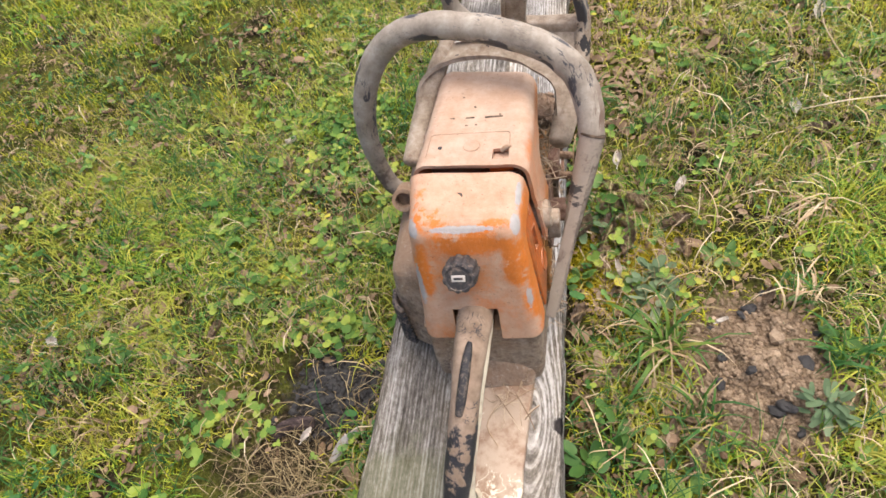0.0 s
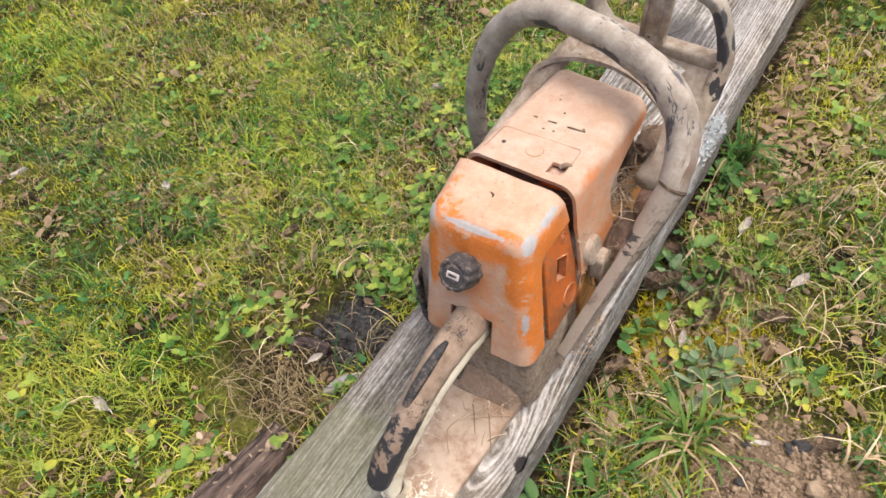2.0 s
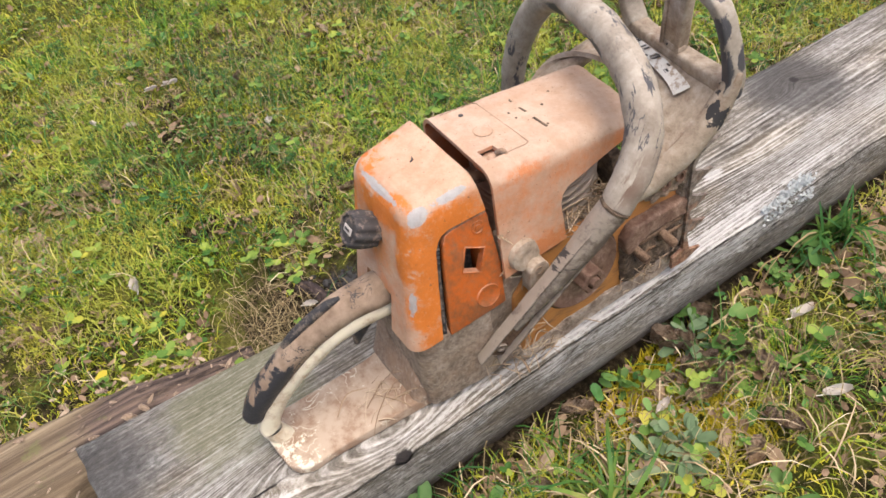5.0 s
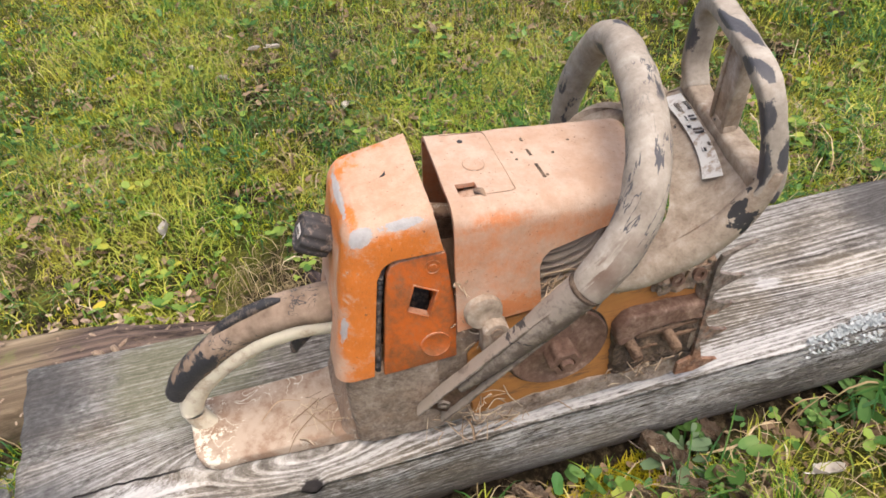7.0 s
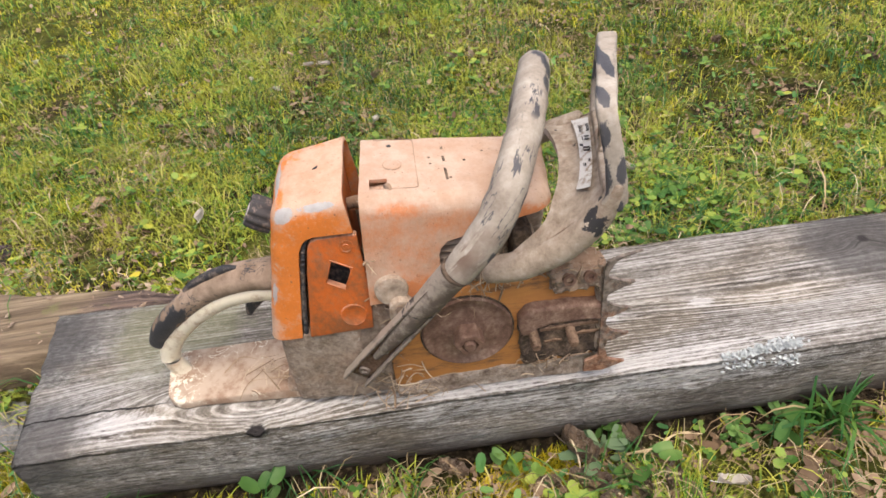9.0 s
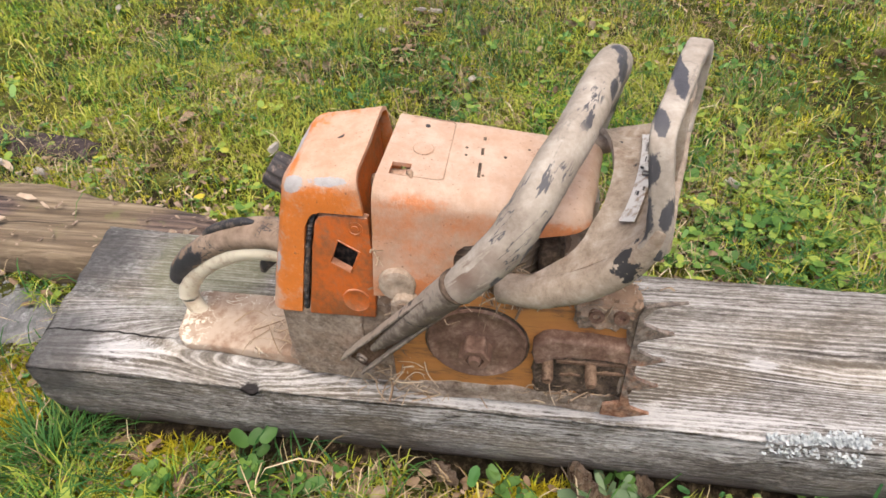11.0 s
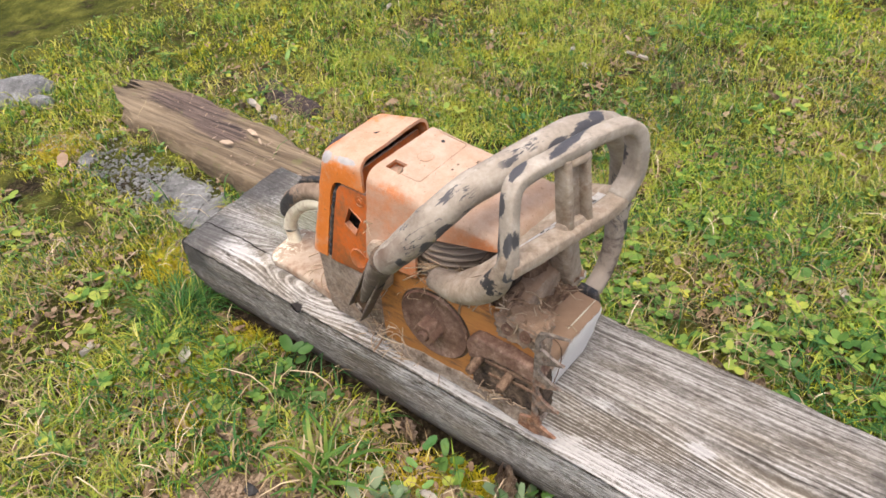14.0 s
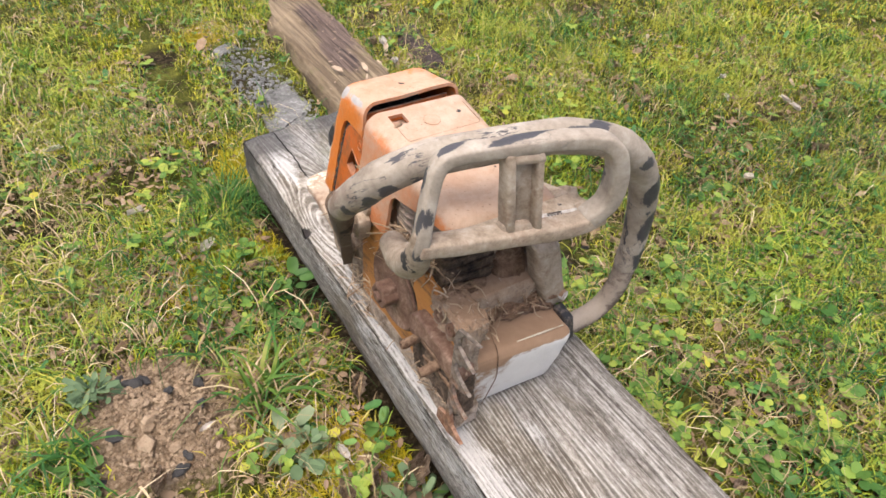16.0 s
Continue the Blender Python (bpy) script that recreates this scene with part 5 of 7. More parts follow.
part("trigger", tube([(0.073, -0.185, 0.120), (0.072, -0.200, 0.104), (0.072, -0.205, 0.094)], [0.008, 0.006, 0.003], 10, 4, flat=0.6, side=(1, 0, 0)), m_black, rear_handle)
outline = [(0.116, -0.110), (0.1135, -0.155), (0.104, -0.275)] + arc(0.080, -0.291, 0.025, 10, -75, 8) + arc(0.046, -0.304, 0.018, -100, -180, 6) + [(0.030, -0.20), (0.020, -0.110)]
bm = prism(outline, "z", 0.001, 0.013, 0.004, 3)
for v in bm.verts:
    v.co.z += 0.010 * max(0.0, (v.co.y + 0.24) / 0.13) ** 2 if v.co.z > 0.007 else 0
part("handle_pan", bm, m_beige, saw, "scuffed beige plastic foot plate behind the body")
bm = fine(block([(0.020, -0.190, 0.012), (0.112, -0.185, 0.014), (0.120, -0.150, 0.010), (0.016, -0.150, 0.010), (0.030, -0.160, 0.075), (0.100, -0.160, 0.060), (0.110, -0.150, 0.060), (0.020, -0.150, 0.075)], 0.006), 3)
part("rear_skirt", lumpy(bm, 0.002, 0.02, 21), m_cast, saw, "muddy rear skirt of the body")


# ---- plants and litter ----
rng = np.random.default_rng(7)


def clear_of_timber(x, y):
    """True where no timber or stone lies."""
    on_plank = (x > plank_left(y) - 0.004) & (x < 0.142) & (y > -0.51)
    bx = x + 0.165 + 0.10 * (y + 0.6) * -0.9
    on_board = (np.abs(bx) < 0.070 + 0.010 * field(x, y, 0.02, 63)) & (y < -0.33) & (y > -1.15)
    on_slab = (np.abs(x + 0.018 - 0.02 * (y + 0.8)) < 0.058 * (0.8 + 0.5 * field(x, y, 0.05, 61))) & (y < -0.56) & (y > -1.10) & (field(x, y, 0.035, 62) > 0.22)
    return ~(on_plank | on_board | on_slab)


def scatter(count, reach=0.9, keep=None, tries=6):
    """Places on the lawn, closer together round the plank."""
    px = rng.uniform(-2.4, 0.95, count * tries)
    py = rng.uniform(-1.85, 1.4, count * tries)
    d2 = ((px + 0.05) / reach) ** 2 + ((py + 0.1) / reach) ** 2
    ok = (rng.random(len(px)) < 1 / (1 + d2 * d2 * 0.35)) & clear_of_timber(px, py)
    ok &= rng.random(len(px)) > bare(px, py) * 1.30
    if keep is not None:
        ok &= rng.random(len(px)) < keep(px, py)
    px, py = px[ok][:count], py[ok][:count]
    return px, py


def far_off(x, y):
    """Farther out the blades are taken larger."""
    return 1 + 0.75 * np.clip(np.hypot(x + 0.05, y + 0.1) - 0.8, 0, 1.6)


def blades(px, py, tall, wide, lean, segs=2, lift=0.0, az=None, pz=None):
    """Arrays of narrow, bent leaves."""
    m = len(px)
    az = rng.uniform(0, 2 * math.pi, m) if az is None else az
    z0 = (ground_height(px, py) if pz is None else pz) - 0.003 + lift
    ca, sa = np.cos(az), np.sin(az)
    twist = rng.uniform(-0.9, 0.9, m)
    levels = []
    for k in range(segs + 1):
        t = k / segs
        bend = lean * (0.35 * t + 0.65 * t * t)
        out = tall * t * np.sin(bend)
        up = tall * t * np.cos(bend)
        half = wide * 0.5 * (1 - t) ** 0.6 * (0.75 + 0.6 * t)
        ta = twist * t
        wx, wy = -sa * np.cos(ta) + ca * np.sin(ta) * 0.4, ca * np.cos(ta) + sa * np.sin(ta) * 0.4
        c = np.stack([px + ca * out, py + sa * out, z0 + up], -1)
        if k < segs:
            w = np.stack([wx, wy, 0.35 * np.sin(ta)], -1) * half[:, None]
            levels += [c - w, c + w]
        else:
            levels.append(c)
    v = np.stack(levels, 1)
    per = 2 * segs + 1
    base = np.arange(m)[:, None] * per
    quads = [base + np.array([2 * k, 2 * k + 1, 2 * k + 3, 2 * k + 2]) for k in range(segs - 1)]
    tris = base + np.array([2 * segs - 2, 2 * segs - 1, 2 * segs])
    return v.reshape(-1, 3), ([np.concatenate(quads)] if quads else []) + [tris]


def leaf_material(name, stops, patch=(), rough=0.55, light=0.25, single=False, own=0.36):
    n = Nodes(name)
    spread = n.step(n.math("MULTIPLY_ADD", n.noise(4.5, 3, 0.6), 0.6, n.math("MULTIPLY", n.noise(19, 3, 0.6), 0.4)), 0.32, 0.68)
    lush = n.math("MULTIPLY", n.near((-1.2, 0.2, -0.1), 1.0), 0.10)
    colour = n.ramp(n.math("SUBTRACT", n.math("MULTIPLY_ADD", n.chance() if single else n.island(), own, n.math("MULTIPLY", spread, 1 - own)), lush), *stops)
    colour = n.mix(n.math("MULTIPLY", n.step(n.noise(8, 4, 0.6), 0.47, 0.60), 0.8), colour, patch) if patch else colour
    n.done(colour, rough, spec=0.25)
    n.put(n.bsdf.inputs["Subsurface Weight"], 0.0)
    soft = n.add("ShaderNodeBsdfTranslucent")
    n.put(soft.inputs["Color"], colour)
    mixed = n.add("ShaderNodeMixShader")
    mixed.inputs[0].default_value = light
    n.put(mixed.inputs[1], n.bsdf.outputs[0])
    n.put(mixed.inputs[2], soft.outputs[0])
    n.put(n.tree.nodes["Material Output"].inputs["Surface"], mixed.outputs[0])
    return n.mat


m_moss = leaf_material("moss", ((0.14, (0.0384, 0.0632, 0.0046)), (0.36, (0.201, 0.255, 0.011)), (0.60, (0.422, 0.454, 0.018)), (0.82, (0.632, 0.53, 0.049))), (0.431, 0.398, 0.055), light=0.14, own=0.66)
m_yellow_moss = leaf_material("yellow_moss", ((0.1, (0.188, 0.19, 0.007)), (0.5, (0.432, 0.37, 0.013)), (0.9, (0.583, 0.43, 0.035))), light=0.22)
m_grass = leaf_material("grass", ((0.12, (0.0336, 0.107, 0.011)), (0.34, (0.105, 0.23, 0.018)), (0.56, (0.273, 0.357, 0.031)), (0.78, (0.47, 0.449, 0.064)), (0.94, (0.632, 0.551, 0.2))), (0.345, 0.362, 0.049), light=0.14, own=0.70)
TUFT = ((0.1, (0.0211, 0.0867, 0.022)), (0.5, (0.0527, 0.148, 0.029)), (0.8, (0.144, 0.235, 0.036)), (0.97, (0.422, 0.357, 0.11)))
m_tuft = leaf_material("tuft_grass", TUFT)
m_blade = leaf_material("tuft_blade", TUFT, single=True)
m_clover = leaf_material("clover", ((0.12, (0.0527, 0.133, 0.022)), (0.40, (0.124, 0.23, 0.04)), (0.66, (0.231, 0.332, 0.056)), (0.86, (0.345, 0.398, 0.064)), (0.97, (0.575, 0.469, 0.049))), own=0.76)
m_weed = leaf_material("weed", ((0.1, (0.035, 0.095, 0.020)), (0.6, (0.10, 0.195, 0.042)), (1.0, (0.25, 0.33, 0.09))), rough=0.5, light=0.15, single=True)
m_grey_weed = leaf_material("grey_weed", ((0.1, (0.060, 0.105, 0.050)), (0.6, (0.140, 0.205, 0.100)), (1.0, (0.29, 0.34, 0.20))), rough=0.65, light=0.12, single=True)
m_dead = leaf_material("dead_leaf", ((0.1, (0.12, 0.075, 0.042)), (0.4, (0.22, 0.145, 0.085)), (0.7, (0.32, 0.22, 0.14)), (1.0, (0.50, 0.40, 0.30))), rough=0.7, light=0.1)

clumpy = lambda x, y: np.clip(1.9 * field(x, y, 0.034, 78) + 1.0 * field(x, y, 0.014, 79) - 0.85, 0.04, 1)
greener = lambda x, y: clumpy(x + 0.5, y) * np.clip(0.12 + 1.75 * (field(x, y, 0.21, 71) - 0.34) + 0.35 * (field(x, y, 0.07, 72) - 0.5), 0.05, 1)
mossier = lambda x, y: clumpy(x, y) * np.clip(0.25 + 1.5 * (field(x, y, 0.15, 73) - 0.28), 0.08, 1)

px, py = scatter(150000, 0.95, mossier, 15)
m = len(px)
v, f = blades(px, py, rng.uniform(0.006, 0.022, m) * (0.6 + 0.8 * field(px, py, 0.034, 78)), rng.uniform(0.0016, 0.0034, m) * far_off(px, py), rng.uniform(0.2, 1.5, m), 2)
mesh_of("moss", v, f, m_moss, "short yellow-green moss between the grass", "moss")

r = np.random.default_rng(31)
m = 17000
middle = np.array([(0.0, -1.205), (0.03, -1.16), (0.06, -0.56), (0.09, -0.62), (0.165, -0.318), (0.165, 0.078), (0.236, -0.350), (0.215, -0.385), (0.120, -0.575), (0.275, -0.30), (0.260, 0.10), (0.215, 0.03)])[r.integers(0, 12, m)]
px, py = r.normal(middle[:, 0], 0.026), r.normal(middle[:, 1], 0.030)
ok = clear_of_timber(px, py)
px, py = px[ok], py[ok]
m = len(px)
v, f = blades(px, py, r.uniform(0.008, 0.020, m), r.uniform(0.0014, 0.0030, m), r.uniform(0.1, 1.2, m), 2)
mesh_of("moss_cushions", v, f, m_yellow_moss, "bright yellow-brown moss cushions beside the timber", "moss")

px, py = scatter(56000, 0.95, lambda x, y: greener(x, y) * (1 - 0.55 * np.exp(-(((x - 0.24) / 0.08) ** 2))), 18)
m = len(px)
v, f = blades(px, py, rng.gamma(6, 0.0047, m) * far_off(px, py) ** 0.5 + 0.005, rng.uniform(0.0012, 0.0032, m) * far_off(px, py), rng.uniform(0.7, 1.85, m), 4)
mesh_of("lawn_grass", v, f, m_grass, "thin green and yellowing lawn grass", "grass")

thatch = lambda x, y: np.clip(2.0 * field(x, y, 0.16, 75) - 0.6 + 0.9 * np.exp(-(((x - 0.50) / 0.20) ** 2)) + 0.6 * np.exp(-(((x + 0.20) / 0.12) ** 2 + ((y + 0.27) / 0.09) ** 2)) + 0.5 * np.exp(-(((x + 0.20) / 0.12) ** 2 + ((y - 0.25) / 0.25) ** 2)) + 0.5 * np.exp(-(((x + 0.37) / 0.14) ** 2 + ((y + 0.40) / 0.13) ** 2)), 0.14, 1)
px, py = scatter(17000, 0.95, thatch, 16)
m = len(px)
v, f = blades(px, py, rng.gamma(5, 0.0065, m) + 0.008, rng.uniform(0.0007, 0.0019, m), rng.uniform(1.2, 1.80, m), 3, 0.007)
v[:, 2] += rng.uniform(0, 0.010, m).repeat(7)
mesh_of("dry_grass", v, f, m_thatch, "pale dry grass stalks lying on the lawn", "dry grass")


def leaflets(px, py, pz, size, az, tilt, cup, lobes=7, long=1.0, lobed=0.0):
    """Round little leaves: a fan of triangles about a sunken middle, joined at the stalk."""
    m = len(px)
    ang = np.linspace(0, 2 * math.pi, lobes, endpoint=False)
    r = (0.5 + 0.06 * np.cos(ang * 2) + lobed * np.cos(ang * 5) - 0.10 * (np.cos(ang) > 0.95))[None, :] * size[:, None]
    lx, ly = np.cos(ang)[None, :] * r * long + 0.5 * long * size[:, None], np.sin(ang)[None, :] * r
    lx = np.concatenate([0.5 * long * size[:, None], lx], 1)
    ly = np.concatenate([np.zeros((m, 1)), ly], 1)
    lz = np.concatenate([-cup[:, None] * size[:, None] * 0.25, np.zeros((m, lobes))], 1) + lx * np.sin(tilt)[:, None]
    lx = lx * np.cos(tilt)[:, None]
    ca, sa = np.cos(az)[:, None], np.sin(az)[:, None]
    v = np.stack([px[:, None] + ca * lx - sa * ly, py[:, None] + sa * lx + ca * ly, pz[:, None] + lz], -1)
    base = np.arange(m)[:, None] * (lobes + 1)
    tris = np.concatenate([base + np.array([0, 1 + k, 1 + (k + 1) % lobes]) for k in range(lobes)])
    return v.reshape(-1, 3), tris


def clover_bed(x, y):
    left = 0.27 * np.exp(-(((x + 0.22) / 0.15) ** 2)) * np.clip(1.3 - np.abs(y - 0.10) / 0.60, 0, 1)
    right = 0.05 * np.exp(-(((x - 0.22) / 0.10) ** 2))
    return np.clip((1.4 * left + right + 0.05) * np.clip(2.6 * field(x, y, 0.075, 76) + 0.9 * field(x, y, 0.025, 80) - 1.15, 0, 1), 0, 1)


px, py = scatter(2300, 1.0, clover_bed, 90)
m = len(px)
pz = ground_height(px, py) + rng.uniform(0.010, 0.030, m)
size, az = 0.0052 + 0.0110 * rng.random(m) ** 1.5, rng.uniform(0, 6.28, m)
three = [leaflets(px, py, pz, size * rng.uniform(0.85, 1.1, m), az + k * 2.09 + rng.normal(0, 0.15, m), rng.normal(0.05, 0.3, m), rng.uniform(-0.3, 1, m), 15, 1.05, 0.055) for k in range(3)]
v = np.concatenate([a for a, _ in three])
f = np.concatenate([b + k * m * 16 for k, (_, b) in enumerate(three)])
mesh_of("clover", v, [f], m_clover, "green and yellow three-part clover leaves", "clover", smooth=False)

px, py = scatter(17000, 0.9, lambda x, y: np.clip(1.7 * field(x, y, 0.11, 77) - 0.40 + 0.45 * clover_bed(x, y) + 0.5 * np.exp(-(((x - 0.25) / 0.10) ** 2)), 0.12, 1), 22)
m = len(px)
v, f = leaflets(px, py, ground_height(px, py) + rng.uniform(0.002, 0.014, m) + 0.012 * clover_bed(px, py), rng.gamma(2.2, 0.0020, m) + 0.0018, rng.uniform(0, 6.28, m), rng.normal(0, 0.35, m), rng.normal(0, 1.2, m), 6, 1.7)
mesh_of("leaf_litter", v, [f], m_dead, "small brown bits of fallen leaves", "leaf litter", smooth=False)


m = 130
px, py = 0.152 + rng.gamma(2.0, 0.016, m), rng.uniform(-0.45, 0.75, m)
v, f = blades(px, py, rng.gamma(4, 0.0085, m) + 0.006, rng.uniform(0.0007, 0.0020, m), rng.uniform(1.3, 1.75, m), 3, 0.004)
mesh_of("foot_straw", v, f, m_straw, "dry stalks and straw along the plank's foot", "straw")
m = 900
px, py = 0.150 + rng.gamma(1.8, 0.020, m), rng.uniform(-0.45, 0.75, m)
v, f = leaflets(px, py, ground_height(px, py) + rng.uniform(0.001, 0.012, m), rng.gamma(2.0, 0.0018, m) + 0.0015, rng.uniform(0, 6.28, m), rng.normal(0, 0.4, m), rng.normal(0, 1.2, m), 7, 1.6)
mesh_of("foot_litter", v, [f], m_dead, "brown leaf bits along the plank's foot", "leaf litter", smooth=False)


px, py = scatter(9000, 0.9, lambda x, y: np.clip(2.2 * field(x, y, 0.12, 81) - 0.75, 0.05, 1), 16)
m = len(px)
v, f = blades(px, py, rng.gamma(7, 0.0065, m) + 0.010, rng.uniform(0.0014, 0.0030, m) * far_off(px, py), rng.uniform(1.1, 1.9, m), 5, 0.004)
mesh_of("long_grass", v, f, m_tuft, "longer dark green blades lying in the lawn", "grass")

px, py = scatter(3400, 0.95, lambda x, y: thatch(x, y) * np.clip(0.35 + 1.3 * (x + 0.35), 0.25, 1) * (1 - 0.65 * np.exp(-(((x - 0.24) / 0.08) ** 2))), 30)
m = len(px)
v, f = blades(px, py, rng.gamma(4, 0.0085, m) + 0.006, rng.uniform(0.0010, 0.0027, m), rng.uniform(1.25, 1.85, m), 4, 0.009)
mesh_of("pale_stalks", v, f, m_straw, "pale straw stalks lying on the lawn", "dry grass")

m_herb = leaf_material("herb", ((0.1, (0.030, 0.100, 0.030)), (0.5, (0.085, 0.210, 0.052)), (0.9, (0.21, 0.34, 0.09))), rough=0.55, light=0.15, own=0.6)
px, py = scatter(3000, 0.95, lambda x, y: np.clip(3.4 * field(x, y, 0.07, 83) + 0.8 * field(x, y, 0.02, 84) - 2.4, 0, 1), 60)
m = len(px)
v, f = leaflets(px, py, ground_height(px, py) + rng.uniform(0.006, 0.022, m), rng.gamma(3, 0.0014, m) + 0.0022, rng.uniform(0, 6.28, m), rng.normal(0.1, 0.4, m), rng.uniform(-0.3, 1.2, m), 10, 1.7, 0.03)
mesh_of("herb_leaves", v, [f], m_herb, "small blue-green herb leaves in the lawn", "herbs", smooth=False)

# single grass tufts
def tuft(at, count, tall, wide, spread, label, seed, material=m_tuft, low=0.35):
    """A dense tuft of fine blades, too small to pick apart."""
    global rng
    keep, rng = rng, np.random.default_rng(seed)
    px, py = rng.normal(at[0], spread, count), rng.normal(at[1], spread, count)
    az = np.arctan2(py - at[1], px - at[0]) + rng.normal(0, 0.5, count)
    v, f = blades(px, py, rng.uniform(0.45, 1.0, count) * tall, rng.uniform(0.6, 1.1, count) * wide, rng.uniform(low, 1.75, count), 5, az=az)
    ob = mesh_of("grass_tuft", v, f, material, label, "grass tuft", "stuff")
    rng = keep
    return ob


BLADES = []
for k in range(8):
    v, f = blades(np.zeros(1), np.zeros(1), np.ones(1), np.full(1, 0.062), np.full(1, 0.30 + 0.19 * k), 6, az=np.zeros(1), pz=np.zeros(1))
    me = bpy.data.meshes.new("blade")
    me.from_pydata(v.tolist(), [], [list(map(int, q)) for g in f for q in g])
    me.polygons.foreach_set("use_smooth", [True] * len(me.polygons))
    me.materials.append(m_blade)
    BLADES.append(me)


def broad_tuft(at, count, tall, spread, label, seed):
    """A tuft of broad blades, each a part."""
    r = random.Random(seed)
    base = (at[0], at[1], float(ground_height(*at)))
    ob = thing("grass_tuft", base, label, "grass tuft", "broad grass tufts beside the plank")
    for k in range(count):
        leaf = new("blade", r.choice(BLADES))
        leaf.parent = ob
        size = tall * r.uniform(0.45, 1.05)
        a = r.uniform(0, 360)
        leaf.matrix_basis = Matrix.Translation((r.gauss(0, spread), r.gauss(0, spread), -0.002)) @ Euler((r.gauss(0, 0.15), r.gauss(0, 0.12), radians(a))).to_matrix().to_4x4() @ Matrix.Diagonal((size, size * r.uniform(0.7, 1.4), size, 1))
    return ob


broad_tuft((0.264, -0.070), 44, 0.100, 0.010, "broad-bladed green grass tuft beside the bare earth", 1)
broad_tuft((0.300, -0.165), 22, 0.070, 0.009, "small green grass tuft beside the bare earth", 2)
broad_tuft((0.172, 0.400), 50, 0.100, 0.011, "bright green grass tuft with yellow tips by the plank", 3)
tuft((0.180, -0.466), 420, 0.080, 0.0025, 0.034, "dense fine grass tuft by the plank's end", 4)
tuft((0.245, -0.42), 260, 0.070, 0.0024, 0.034, "loose grass tuft near the plank's end", 41, m_grass)
broad_tuft((0.465, -0.09), 30, 0.070, 0.014, "loose green grass tuft at the lawn's edge", 5)
broad_tuft((0.434, -0.006), 20, 0.060, 0.012, "small green tuft with pale tips by the earth", 7)
tuft((0.515, 0.145), 140, 0.075, 0.0026, 0.030, "upright green tuft among pale dead blades", 13, m_grass)
tuft((0.190, -0.235), 110, 0.045, 0.0016, 0.018, "fine feathery grass tuft by the plank", 14)
tuft((0.253, 0.204), 420, 0.055, 0.0014, 0.034, "dense fine bright grass tuft", 6, m_grass)
tuft((0.215, -0.30), 150, 0.055, 0.0024, 0.022, "dense fine grass tuft by the plank", 8, m_grass)
tuft((0.300, 0.33), 120, 0.060, 0.0022, 0.030, "fine dark grass tuft beside dry leaves", 9)
tuft((-0.62, 0.42), 200, 0.060, 0.0024, 0.045, "dark green grass tuft in the lawn", 10)
tuft((-0.75, -0.75), 200, 0.060, 0.0024, 0.045, "dark green grass tuft in the lawn", 11)
tuft((-0.50, 0.95), 200, 0.065, 0.0024, 0.05, "dark green grass tuft in the lawn", 12)


for k, (x, y) in enumerate(((-0.62, 0.06), (-0.45, 0.22), (-0.80, 0.28), (-0.98, -0.35), (-0.55, -0.62), (-0.34, 0.62), (-1.15, 0.10), (0.30, 0.52), (0.42, 0.28), (-0.42, -0.42), (-0.85, 0.70))):
    tuft((x, y), 260, 0.042, 0.0024, 0.050, "soft green grass patch in the mossy lawn", 30 + k, m_grass, 0.6)


def dead_clump(at, count, tall, seed, label, facing, material=m_thatch):
    """Flattened dead blades, most to one side."""
    r = np.random.default_rng(seed)
    px, py = r.normal(at[0], 0.012, count), r.normal(at[1], 0.012, count)
    v, f = blades(px, py, r.uniform(0.35, 1.0, count) * tall, r.uniform(0.0016, 0.0048, count), r.uniform(1.25, 1.72, count), 5, 0.008, radians(facing) + r.normal(0, 0.9, count))
    return mesh_of("dead_grass_clump", v, f, material, label, "dead grass", "stuff")


dead_clump((0.484, 0.150), 26, 0.085, 13, "pale dead grass clump spread flat", 200, m_straw)
dead_clump((0.475, 0.165), 12, 0.060, 15, "short pale dead blades in the lawn", 30)
dead_clump((0.262, -0.050), 11, 0.095, 16, "yellowed dead blades round the grass tuft", 20)
dead_clump((0.255, -0.065), 9, 0.085, 17, "tan dead blades round the grass tuft", 215)
dead_clump((0.300, -0.170), 8, 0.070, 18, "tan dead blades round the small tuft", 150)
dead_clump((0.172, 0.395), 12, 0.085, 19, "yellowed dead blades at the plank's foot", 330)
dead_clump((0.436, -0.004), 16, 0.075, 21, "pale dead blades round the small tuft", 40, m_straw)
dead_clump((0.264, -0.068), 12, 0.100, 22, "pale dead blades round the grass tuft", 250, m_straw)
dead_clump((-0.526, -0.205), 14, 0.070, 14, "pale dead grass blades spread flat", 210)


# weeds with broad leaves, each leaf a part
def leaf_mesh(long, material):
    v, f = leaflets(np.zeros(1), np.zeros(1), np.zeros(1), np.ones(1), np.zeros(1), np.full(1, 0.1), np.full(1, 0.6), 14, long)
    s, g = blades(np.zeros(1), np.zeros(1), np.full(1, 0.9), np.full(1, 0.10), np.full(1, 0.2), 2, az=np.full(1, math.pi), pz=np.full(1, -0.8))
    me = bpy.data.meshes.new("leaf")
    me.from_pydata(v.tolist(), [], f.tolist())
    me.polygons.foreach_set("use_smooth", [True] * len(me.polygons))
    me.materials.append(material)
    return me


LEAVES = {(long, m): leaf_mesh(long, m) for long in (1.25, 1.6, 2.3) for m in (m_weed, m_grey_weed)}


